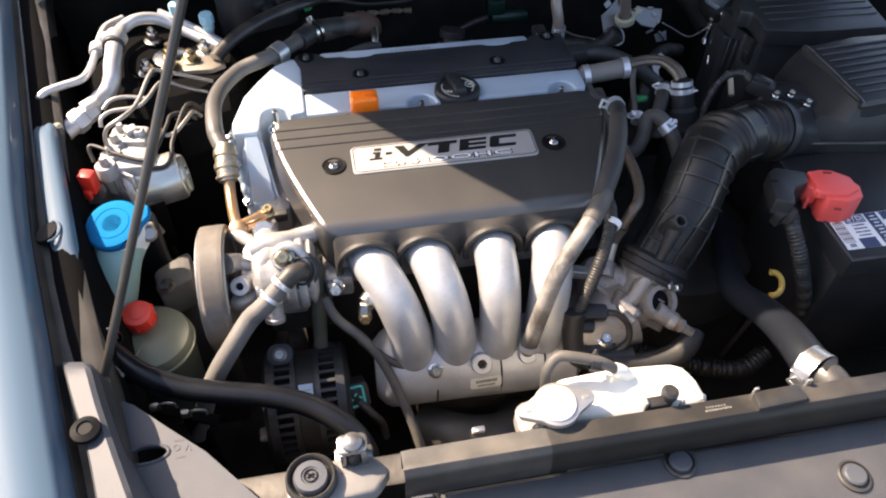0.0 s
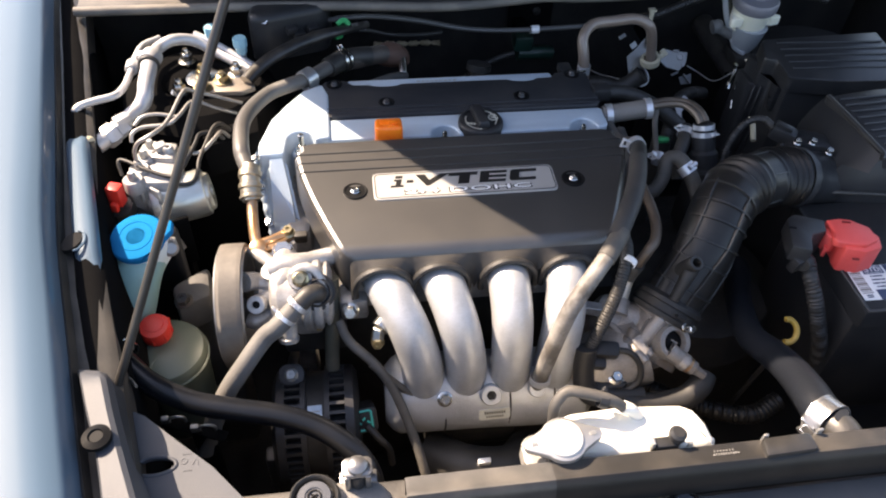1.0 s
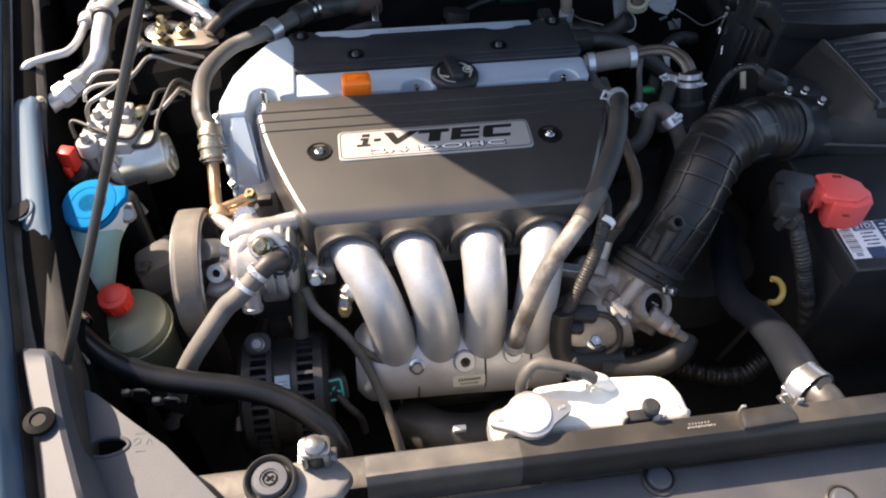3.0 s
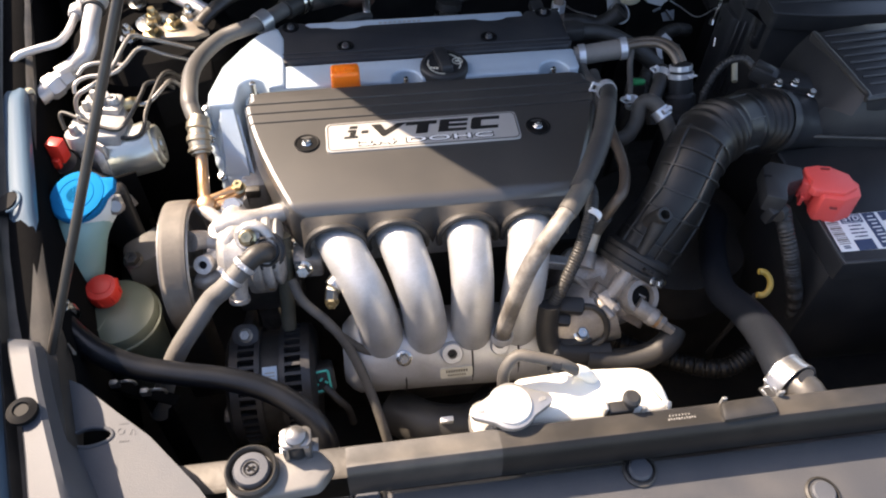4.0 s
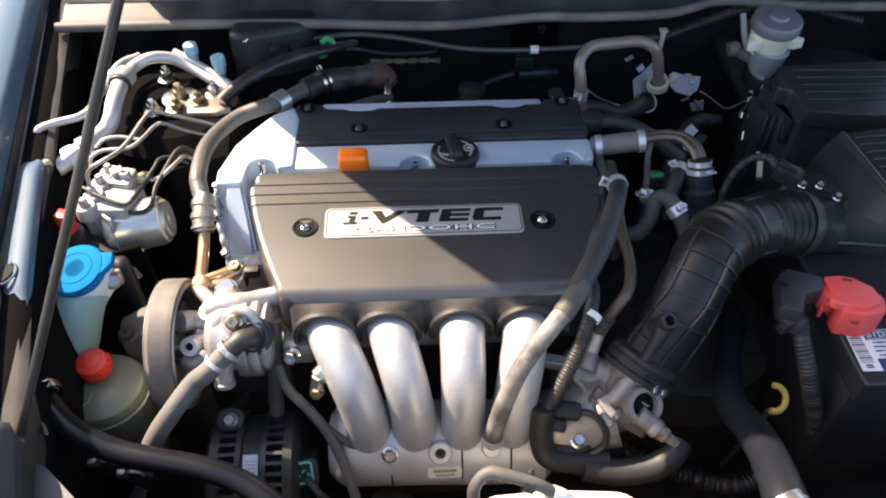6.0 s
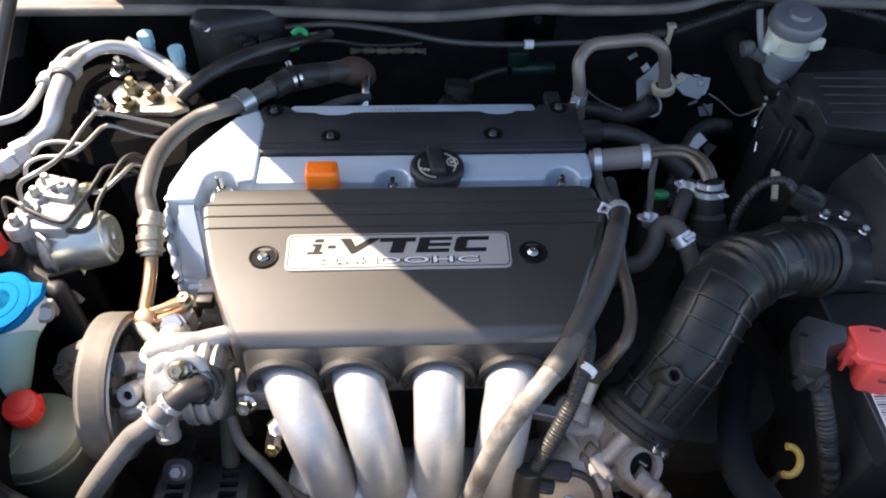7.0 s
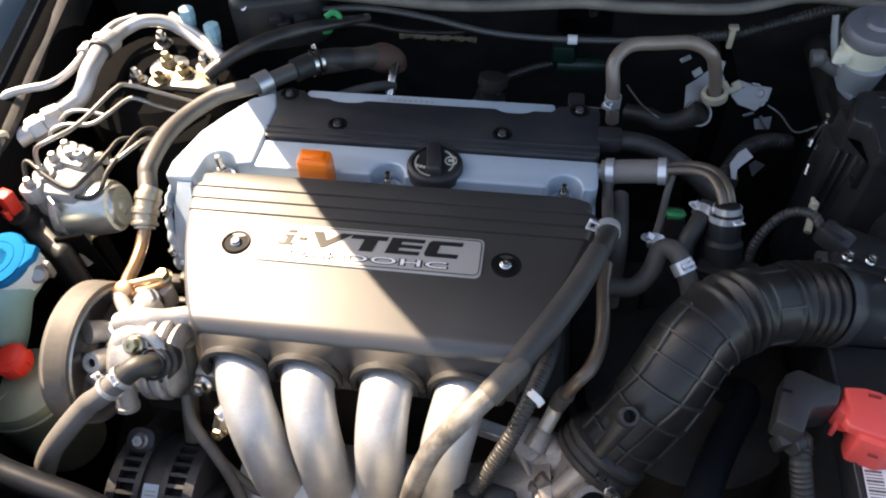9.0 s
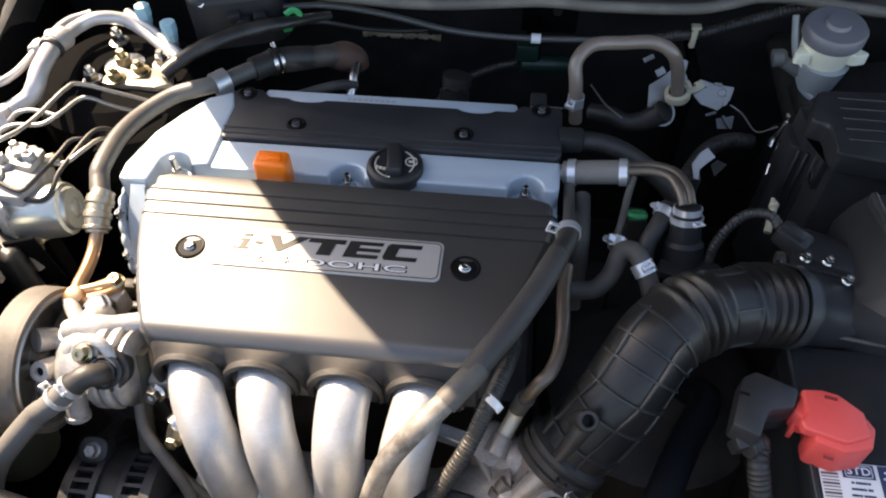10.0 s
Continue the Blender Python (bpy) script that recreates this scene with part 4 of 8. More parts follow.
part("side_bolt", joined(hexhead((-0.139, -0.222, 0.775), (-0.1, -0.8, 0.5), 0.007, 0.01, 1.3), sweep([(-0.139, -0.2, 0.76), (-0.139, -0.222, 0.775)], 0.006, 10, 2)), STEEL, man)
part("foot", box(0.018, 0.012, 0.05, pose(0.055, -0.262, 0.6), 0.003), GRIME, man)
part("bracket", box(0.05, 0.02, 0.02, pose(-0.02, -0.25, 0.615), 0.004), GRIME, man)

# ---- throttle body ----
thr = thing("throttle_valve", "cast aluminium throttle body beside the manifold", "throttle valve", (0.19, -0.25, 0.68))
axis = Vector((0.56, 0.48, 0.675)).normalized()
c0 = Vector((0.210, -0.236, 0.738)) - axis * 0.036
side = (Vector((1, 0, 0)) - axis.x * axis).normalized()
deep = axis.cross(side)
TM = Matrix.Translation(c0) @ Matrix((side, deep, axis)).transposed().to_4x4()
THROTTLE = surface("stained_cast_aluminium", (0.46, 0.425, 0.385), (0.23, 0.203, 0.18), 0.42, 0.4, scale=320, bump=0.45, blotch=38, dust=0.18, mix=0.6)
lobed = arc(0.043, 0.03, 0.0095, -60, 120, 6) + arc(-0.043, 0.03, 0.0095, 60, 240, 6) + arc(-0.043, -0.03, 0.0095, 120, 300, 6) + arc(0.043, -0.03, 0.0095, -120, 60, 6)
STAIN = surface("dirty_cast_aluminium", (0.2, 0.168, 0.14), (0.12, 0.1, 0.084), 0.5, 0.3, scale=300, bump=0.5, blotch=40, dust=0.2)
lobed = [(x * 0.7, y * 0.74) for x, y in lobed]
part("manifold_flange", slab(lobed, -0.011, -0.001, 0.0015, TM), STAIN, thr, "cast flange on the manifold side")
part("flange", slab([(x * 0.97, y * 0.97) for x, y in lobed], 0.0, 0.010, 0.0015, TM), STAIN, thr)
part("housing", lathe([(0.027, 0.004), (0.0265, 0.014), (0.0265, 0.024), (0.0285, 0.028), (0.0285, 0.033), (0.0345, 0.0345), (0.0345, 0.038)], TM, 40), THROTTLE, thr, sharp=30)
part("neck", sweep([(0.1, -0.263, 0.668), (0.132, -0.262, 0.692), c0 - axis * 0.008], lambda f, s: 0.036 + 0.004 * f, 22, 6), THROTTLE, thr)
PORT = Vector((0.2105, -0.279, 0.7465))
pw = Vector((0.16, -0.66, 0.74)).normalized()
part("valve_port", joined(lathe([(0.021, -0.05), (0.0205, -0.004), (0.0185, 0.0), (0.0132, 0.0), (0.0124, -0.010), (0.003, -0.011)], aim(PORT, pw), 34), sweep([PORT - pw * 0.03 - side * 0.03, PORT - pw * 0.026, PORT - pw * 0.028 + side * 0.022], 0.018, 16, 4)), THROTTLE, thr, "open valve port with a dark bore")
part("barrel", joined(sweep([(0.172, -0.258, 0.705), (0.19, -0.26, 0.713), (0.212, -0.256, 0.718)], lambda f, s: 0.0215 + 0.003 * math.sin(math.pi * f), 24, 6), sweep([(0.158, -0.236, 0.718), (0.172, -0.234, 0.727), (0.19, -0.228, 0.733)], 0.0185, 20, 5)), THROTTLE, thr, "rounded cast barrel")
part("bore", lathe([(0.0125, 0), (0.0125, 0.0006), (0.0, 0.0007)], aim(PORT - pw * 0.009, pw), 24), INK, thr)
COL = Vector((0.2, -0.2535, 0.757))
column = part("bolt_column", sweep([(0.1745, -0.2675, 0.732), (0.187, -0.261, 0.745), COL], 0.0088, 18, 4), THROTTLE, thr)
part("column_bolt", hexhead(COL, (0.66, 0.37, 0.65), 0.0062, 0.010, 1.3), STEEL, column, "bright bolt")
FIT = Vector((0.222, -0.295, 0.728))
fw = Vector((0.72, -0.5, -0.35)).normalized()
part("drain_pipe", joined(lathe([(0.0105, -0.024), (0.0095, -0.008), (0.0102, -0.007), (0.0102, 0.0), (0.008, 0.002)], aim(FIT, fw), 20), lathe([(0.0085, 0.004), (0.0085, 0.010), (0.006, 0.012), (0.0048, 0.024)], aim(FIT, fw), 6)), THROTTLE, thr, "short cast outlet with a hexagon fitting")
part("copper_ring", lathe([(0.009, 0), (0.009, 0.0035), (0.007, 0.0045)], aim(FIT + fw * 0.001, fw), 16), COPPER, thr)
DOME = Vector((0.1575, -0.2235, 0.7435))
part("dome", joined(lathe([(0.023, -0.05), (0.0225, -0.006), (0.019, 0.001), (0.012, 0.004)], aim(DOME, (0.1, -0.25, 0.95)), 26), sweep([DOME - Vector((0, 0, 0.012)), DOME + Vector((0.02, -0.004, -0.008)), c0 + axis * 0.02], 0.015, 16, 5)), THROTTLE, thr, "rounded cast water passage")
part("stub", lathe([(0.0105, -0.018), (0.0095, -0.002), (0.0085, 0.0), (0.0065, 0.0)], aim((0.1665, -0.2185, 0.7535), (0.4, 0.8, 0.45)), 20), THROTTLE, thr)
part("flange_rib", joined(*[sweep([(0.1395 + dx, -0.2155 + dy, 0.7465 + dz), (0.1475 + dx, -0.2205 + dy, 0.7415 + dz), (0.1555 + dx, -0.2285 + dy, 0.738 + dz), (0.1635 + dx, -0.2415 + dy, 0.737 + dz), (0.1695 + dx, -0.255 + dy, 0.737 + dz), (0.1745 + dx, -0.269 + dy, 0.7385 + dz), (0.184 + dx, -0.285 + dy, 0.735 + dz)], 0.0042, 12, 7) for dx, dy, dz in ((0, 0, 0), (-0.0085, -0.0075, 0.0))]), THROTTLE, thr, "paired cast ridges of the flange joint")
part("side_tab", joined(box(0.034, 0.012, 0.004, pose(0.124, -0.2225, 0.7505, 0, 5, -12), 0.001, segs=1), box(0.034, 0.003, 0.012, pose(0.124, -0.2285, 0.7445, 0, 5, -12), 0.001, segs=1)), CAST, thr, "pale side tab")

# ---- power steering pump and belt pulley ----
pump = thing("steering_pump", "bright cast aluminium power steering pump with plated bolts", "pump", (-0.19, -0.2, 0.72))
PB = aim((-0.1755, -0.203, 0.785), (1, 0, 0))
part("body", lathe([(0.022, -0.046), (0.030, -0.043), (0.0335, -0.037), (0.0335, -0.014), (0.0375, -0.012), (0.0385, -0.010), (0.0385, -0.0045), (0.0365, -0.003), (0.0345, -0.003), (0.0345, 0.0), (0.0375, 0.0), (0.038, 0.002), (0.038, 0.006), (0.036, 0.008), (0.032, 0.008), (0.032, 0.011), (0.0345, 0.0115), (0.0345, 0.0145), (0.031, 0.017), (0.024, 0.019), (0.012, 0.0195)], PB, 48), CAST, pump, "turned housing with flange rings", sharp=28)
part("saddle", joined(sweep([(-0.2205, -0.189, 0.811), (-0.206, -0.187, 0.8145), (-0.189, -0.1845, 0.814), (-0.170, -0.177, 0.811), (-0.156, -0.171, 0.808)], lambda f, s: 0.0098 + 0.0022 * math.sin(math.pi * min(1, 1.6 * f)), 20, 7), sweep([(-0.2075, -0.184, 0.803), (-0.207, -0.172, 0.803), (-0.205, -0.158, 0.80)], 0.013, 18, 5), sweep([(-0.219, -0.189, 0.811), (-0.217, -0.186, 0.797), (-0.213, -0.185, 0.78)], 0.0105, 16, 4)), CAST, pump, "rounded cast saddle across the top", sharp=30)
part("lobe", joined(sweep([(-0.198, -0.196, 0.811), (-0.206, -0.203, 0.811), (-0.210, -0.211, 0.803), (-0.209, -0.216, 0.790), (-0.205, -0.217, 0.778)], lambda f, s: 0.0088 + 0.002 * math.sin(math.pi * f), 18, 6, flat=1.15), lathe([(0.0135, -0.022), (0.013, -0.003), (0.0118, 0.0)], aim((-0.1875, -0.2165, 0.826), (0, -0.6, 0.8)), 24)), CAST, pump, "cast lobe under the small bolt", sharp=30)
part("bracket_arm", sweep([(-0.196, -0.2125, 0.8275), (-0.186, -0.208, 0.832), (-0.174, -0.2095, 0.830), (-0.166, -0.216, 0.819), (-0.163, -0.2245, 0.806), (-0.165, -0.232, 0.792)], 0.0052, 12, 7, flat=0.8), CAST, pump, "curved arm round the outlet")
part("side_web", joined(sweep([(-0.2475, -0.1985, 0.806), (-0.2425, -0.193, 0.801), (-0.236, -0.189, 0.796), (-0.222, -0.190, 0.792)], lambda f, s: 0.0108 - 0.002 * f, 16, 5), sweep([(-0.2365, -0.198, 0.789), (-0.231, -0.1975, 0.786), (-0.218, -0.197, 0.786)], 0.0062, 12, 4), sweep([(-0.243, -0.148, 0.800), (-0.228, -0.165, 0.806), (-0.214, -0.18, 0.806)], 0.0068, 12, 4), sweep([(-0.244, -0.221, 0.772), (-0.236, -0.2235, 0.773), (-0.221, -0.216, 0.775)], 0.0092, 14, 4)), CAST, pump, "cast webs behind the pulley")
LW = Vector((-0.12, -0.72, 0.68)).normalized()
lugp = part("hub_lug", joined(lathe([(0.0075, -0.04), (0.0092, -0.028), (0.0098, -0.002), (0.0092, 0.0), (0.0042, 0.0), (0.0038, -0.008)], aim((-0.2346, -0.2253, 0.7997), LW), 24), sweep([(-0.232, -0.214, 0.788), (-0.222, -0.208, 0.788), (-0.212, -0.206, 0.788)], 0.0095, 14, 4)), CAST, pump, "round lug with a bolt hole")
part("hole", lathe([(0.0043, 0.0), (0.0043, 0.0004), (0.0004, 0.0005)], aim(Vector((-0.2346, -0.2253, 0.7997)) - LW * 0.003, LW), 18), INK, lugp, "dark bolt hole")
OW = Vector((0.12, -0.72, 0.68)).normalized()
OC = Vector((-0.1715, -0.2245, 0.8115))
part("outlet_ring", joined(lathe([(0.0195, -0.014), (0.0195, -0.002), (0.0175, 0.0), (0.0155, 0.0), (0.0155, 0.0035), (0.013, 0.005), (0.0125, 0.002), (0.0105, 0.002), (0.0105, 0.006), (0.007, 0.007)], aim(OC, OW), 32)), BLACK, pump, "round black stepped outlet fitting", sharp=28)
part("stub", lathe([(0.0105, -0.026), (0.0092, -0.018), (0.0092, -0.004), (0.0104, -0.003), (0.0104, 0.001), (0.008, 0.0015), (0.0072, -0.003)], aim((-0.2045, -0.2455, 0.764), (-0.05, -0.42, -0.9)), 28), CAST, pump, "short outlet stub under the hose", sharp=28)
part("foot", joined(sweep([(-0.186, -0.2185, 0.782), (-0.181, -0.222, 0.768), (-0.176, -0.219, 0.757)], lambda f, s: 0.013 - 0.003 * f, 16, 5), box(0.03, 0.03, 0.03, pose(-0.185, -0.205, 0.735), 0.006)), CAST, pump, sharp=30)
for at, way, r in (((-0.187, -0.2185, 0.8265), (0, -0.6, 0.8), 0.0066), ((-0.1755, -0.187, 0.806), (0.1, -0.75, 0.65), 0.0066), ((-0.1755, -0.2215, 0.757), (0.2, -0.85, 0.3), 0.0055)):
    part("bolt", hexhead(at, way, r, 0.0085, 1.3), ZINC, pump, "yellow zinc bolt")
part("bolt_seat", lathe([(0.0115, -0.012), (0.0115, -0.001), (0.0105, 0.0)], aim((-0.1755, -0.187, 0.806), (0.1, -0.75, 0.65)), 20), GRIME, pump, "grimy bolt seat")
part("plug", joined(lathe([(0.0125, -0.01), (0.0125, 0.0), (0.0115, 0.0015)], aim((-0.2076, -0.1579, 0.806), (0.05, -0.35, 0.93)), 24), lathe([(0.0105, 0.0), (0.0105, 0.007), (0.0092, 0.0085)], aim((-0.2076, -0.1579, 0.806), (0.05, -0.35, 0.93)), 6)), STEEL, pump, "bright hexagon plug")
part("inlet_block", joined(slab([(-0.243, -0.152), (-0.239, -0.142), (-0.2, -0.126), (-0.194, -0.134), (-0.2, -0.147), (-0.226, -0.156)], 0.775, 0.7985, 0.004), lathe([(0.0075, -0.03), (0.007, 0.0)], pose(-0.2335, -0.1495, 0.80), 18)), CAST, pump, "cast block under the pipe flange")
part("mount", box(0.07, 0.03, 0.05, pose(-0.18, -0.2, 0.70), 0.004), GRIME, pump)

pul = thing("belt_pulley", "dusty ribbed drive pulley with belt on the steering pump", "pulley", (-0.26, -0.2, 0.70))
PC = Vector((-0.260, -0.192, 0.763))
part("wheel", lathe([(0.012, -0.004), (0.02, -0.004), (0.022, -0.012), (0.05, -0.012), (0.056, -0.006), (0.0575, 0.013), (0.061, 0.0145), (0.0625, 0.013), (0.0625, -0.0145), (0.05, -0.0155), (0.012, -0.012)], aim(PC, (1, 0, 0)), 48, ), GREYMET, pul)
part("belt", lathe([(0.0628, -0.0125), (0.0668, -0.0125), (0.0672, -0.0095)] + [(0.0672 + 0.0003 * (i % 2), -0.0095 + 0.0019 * i) for i in range(11)] + [(0.0668, 0.0125), (0.0628, 0.0125), (0.0628, -0.0125)], aim(PC, (1, 0, 0)), 56, False), surface("dusty_belt", (0.07, 0.063, 0.055), (0.11, 0.098, 0.085), 0.65, scale=200, bump=0.2, dust=0.4), pul, "dusty black belt", sharp=60)
part("hub", joined(lathe([(0.02, -0.01), (0.02, 0.012), (0.015, 0.016), (0.008, 0.016)], aim(PC, (1, 0, 0)), 24), lathe([(0.009, 0.012), (0.009, 0.024), (0.007, 0.026)], aim(PC, (1, 0, 0)), 6)), STEEL, pul)
for k in range(5):
    a = 2 * math.pi * k / 5
    part("spoke", box(0.014, 0.03, 0.006, aim(PC + Vector((-0.006, 0.038 * math.cos(a), 0.038 * math.sin(a))), (1, 0, 0)) @ Matrix.Rotation(a - math.pi / 2, 4, "Z"), 0.002), GREYMET, pul)

mount = thing("engine_mount", "cast engine mount arm, shade put into its grey colour", "mount", (-0.3, -0.13, 0.66))
# The arm's grey is kept low to stand in for the shade on it.
part("arm", joined(slab([(-0.343, -0.136, 0.740)[:2], (-0.303, -0.106, 0.740)[:2], (-0.295, -0.154, 0.740)[:2], (-0.331, -0.174, 0.740)[:2]], 0.70, 0.742, 0.008), box(0.05, 0.05, 0.3, pose(-0.31, -0.13, 0.42), 0.006)), surface("shade_grey_casting", (0.1, 0.098, 0.095), (0.065, 0.063, 0.061), 0.6, 0.1, scale=200, bump=0.3, dust=0.1), mount)
part("mount_bolt", hexhead((-0.325, -0.162, 0.742), (0, -0.3, 1), 0.008, 0.01, 1.3), GRIME, mount)

# ---- alternator ----
alt = thing("alternator", "slotted aluminium alternator low beside the manifold", "alternator", (-0.18, -0.28, 0.6))
AC = Vector((-0.184, -0.276, 0.648))
part("stator", lathe([(0.0575, -0.012), (0.0575, 0.012), (0.05, 0.012)], aim(AC, (1, 0, 0)), 40), GRIME, alt, "dark stator band")
# Aluminium coloured almost black: the shade low in the bay is painted in.
SHADEALU = surface("shade_dark_aluminium", (0.045, 0.045, 0.048), (0.03, 0.03, 0.032), 0.45, 0.4, scale=200, bump=0.3, dust=0.15)
for s in (-1, 1):
    part("end_housing", joined(lathe([(0.05, 0.010), (0.0625, 0.010), (0.063, 0.0155), (0.058, 0.0158)], aim(AC, (s, 0, 0)), 44), lathe([(0.058, 0.0315), (0.063, 0.032), (0.062, 0.041), (0.054, 0.046), (0.02, 0.048)], aim(AC, (s, 0, 0)), 44)), SHADEALU, alt)
    # A black core paints the shade inside the slots.
    part("slot_core", lathe([(0.0545, 0.012), (0.0545, 0.034), (0.04, 0.034)], aim(AC, (s, 0, 0)), 32), INK, alt, "black core, painted shade behind the slots")
    for k in range(38):
        a = math.pi * 2 * k / 38
        out = Vector((0, math.cos(a), math.sin(a)))
        fm = Matrix((Vector((1, 0, 0)), out.cross(Vector((1, 0, 0))), out)).transposed().to_4x4()
        part("fin", box(0.019, 0.0034, 0.007, Matrix.Translation(AC + Vector((s * 0.0238, 0, 0)) + out * 0.0555) @ fm), SHADEALU, alt)
part("ear", joined(slab(rounded(-0.014, -0.012, 0.014, 0.012, 0.01), 0, 0.016, 0.002, aim((-0.208, -0.246, 0.7), (0, -0.5, 0.85))), box(0.012, 0.05, 0.03, pose(-0.208, -0.235, 0.67, -30, 0, 0), 0.003)), SHADEALU, alt)
part("ear_bolt", hexhead((-0.208, -0.254, 0.7125), (0, -0.5, 0.85), 0.006, 0.007, 1.3), GREYMET, alt)
sm = Matrix.Translation(AC + Vector((0, -0.0272, 0.0512))) @ Matrix.Rotation(math.atan2(0.0272, 0.0512), 4, "X")
part("sticker", box(0.015, 0.028, 0.0008, sm, 0), BLUEPRINT, alt, "pale blue and white sticker")
part("sticker_print", joined(*[box(0.010, 0.0012, 0.0004, sm @ pose(0, -0.01 + 0.0035 * i, 0.0008)) for i in range(6)]), GREYMET, alt, "faint print bars")
plug = part("plug", joined(slab(rounded(-0.016, -0.014, 0.016, 0.014, 0.005), 0, 0.03, 0.002, aim((-0.137, -0.28, 0.665), (0.1, -0.75, 0.65)))), BLACK, alt, "black plug with a teal rim")
rimline = [aim((-0.137, -0.3025, 0.6845), (0.1, -0.75, 0.65)) @ Vector((x, y, 0.0)) for x, y in rounded(-0.0125, -0.0105, 0.0125, 0.0105, 0.003)]
part("plug_rim", sweep(rimline + rimline[:1], 0.0014, 6, 2), TEAL, plug)

pm = aim((-0.137, -0.3025, 0.6845), (0.1, -0.75, 0.65))
part("plug_core", joined(*[box(0.004, 0.002, 0.001, pm @ pose(-0.006 + 0.005 * i, 0.002 * (-1) ** i, 0, 0, 0, 40 * (-1) ** i)) for i in range(4)]), TEAL, plug, "teal squiggle inside the plug")
part("plug_leads", sweep([(-0.13, -0.306, 0.68), (-0.118, -0.318, 0.672), (-0.108, -0.322, 0.655), (-0.105, -0.32, 0.62)], 0.004, 10, 5), RUBBER, plug)


# ---- air intake side ----
ih = thing("intake_hose", "black ribbed rubber intake hose from air box to throttle", "intake hose", (0.3, -0.16, 0.75))
IH = [(0.210, -0.236, 0.738), (0.218, -0.229, 0.748), (0.227, -0.222, 0.760), (0.242, -0.211, 0.781), (0.256, -0.199, 0.802), (0.268, -0.184, 0.821), (0.282, -0.165, 0.836), (0.300, -0.148, 0.842), (0.3226, -0.134, 0.841), (0.345, -0.124, 0.837), (0.366, -0.116, 0.833), (0.39, -0.109, 0.826), (0.408, -0.105, 0.820)]
HOSE_R = 0.0335
DEEP_RINGS = (0.585, 0.62, 0.655, 0.825, 0.86, 0.895, 0.93)
CROSS_RIBS = (0.155, 0.265, 0.345, 0.41, 0.47, 0.525)


def hose_radius(f, s):
    """The hose's corrugations, by the way along it."""
    r = HOSE_R
    for a in DEEP_RINGS:
        r += 0.0034 * math.exp(-((f - a) / 0.0095) ** 2)
    for a in (0.6025, 0.6375, 0.8425, 0.8775, 0.9125):
        r -= 0.0032 * math.exp(-((f - a) / 0.009) ** 2)
    for a in (0.695, 0.79):
        r += 0.0012 * math.exp(-((f - a) / 0.006) ** 2)
    if f < 0.075 or f > 0.955:
        r += 0.0012
    return r


tube = part("tube", sweep(IH, hose_radius, 44, 8, 0.0013), surface("satin_black_rubber", (0.0085, 0.0085, 0.009), (0.0145, 0.0142, 0.014), 0.33, scale=300, bump=0.1, blotch=25, dust=0.05, spec=0.34), ih, sharp=50)
# Lighter rubber paints the highlights along ribs and edges.
LITEDGE = surface("highlit_rubber_edge", (0.016, 0.0157, 0.0157), (0.025, 0.0243, 0.0238), 0.36, scale=300, bump=0.1, dust=0.12)
hose_line = even(curve_points(IH, 10), 0.002)
count = len(hose_line)


def hose_frame(f):
    k = min(count - 2, max(1, int(round(f * (count - 1)))))
    t = (hose_line[k + 1] - hose_line[k - 1]).normalized()
    a = (Vector((0, 0, 1)) - t.z * t).normalized()
    return hose_line[k], t, a, t.cross(a)


def hose_ring(f, extra, u0=0.0, u1=2 * math.pi, n=36):
    """Points on the hose at a way along it, from one turn to another."""
    c, t, a, b = hose_frame(f)
    r = HOSE_R + extra
    return [c + r * (math.cos(u) * a + math.sin(u) * b) for u in [u0 + (u1 - u0) * i / n for i in range(n + 1)]]


def hose_rib(points, out, wide, tall):
    """A flat-topped rib along a line on the hose; out gives the way off its surface."""
    bm = bmesh.new()
    rings = []
    for k, q in enumerate(points):
        t = (points[min(k + 1, len(points) - 1)] - points[max(k - 1, 0)]).normalized()
        o = out[k]
        s = t.cross(o).normalized()
        rings.append([bm.verts.new(q + s * x + o * y) for x, y in ((-wide, -0.003), (-wide * 0.8, tall * 0.8), (-wide * 0.5, tall), (wide * 0.5, tall), (wide * 0.8, tall * 0.8), (wide, -0.003))])
    for p, q in zip(rings, rings[1:]):
        for i in range(5):
            bm.faces.new((p[i], p[i + 1], q[i + 1], q[i]))
    bm.faces.new(rings[0][::-1])
    bm.faces.new(rings[-1])
    bmesh.ops.recalc_face_normals(bm, faces=bm.faces)
    return bm


for f in CROSS_RIBS:
    pts = hose_ring(f, 0.0, -0.9, 3.1, 30)
    c = hose_frame(f)[0]
    part("cross_rib", hose_rib(pts, [(q - c).normalized() for q in pts], 0.0013, 0.0026), LITEDGE, tube)
for u in (-0.45, 0.75, 1.95):
    pts, outs = [], []
    for f in [0.10 + 0.0165 * i for i in range(27)]:
        c, t, a, b = hose_frame(f)
        o = math.cos(u) * a + math.sin(u) * b
        pts.append(c + HOSE_R * o)
        outs.append(o)
    part("seam_rib", hose_rib(pts, outs, 0.0013, 0.0024), LITEDGE, tube)
for u in (-0.35, 0.7, 1.75):
    pts, outs = [], []
    for f in [0.695 + 0.0095 * i for i in range(11)]:
        c, t, a, b = hose_frame(f)
        o = math.cos(u) * a + math.sin(u) * b
        pts.append(c + HOSE_R * o)
        outs.append(o)
    part("block_edge", hose_rib(pts, outs, 0.0012, 0.0013), LITEDGE, tube)
sw = Vector((0.15, -0.45, 0.88)).normalized()
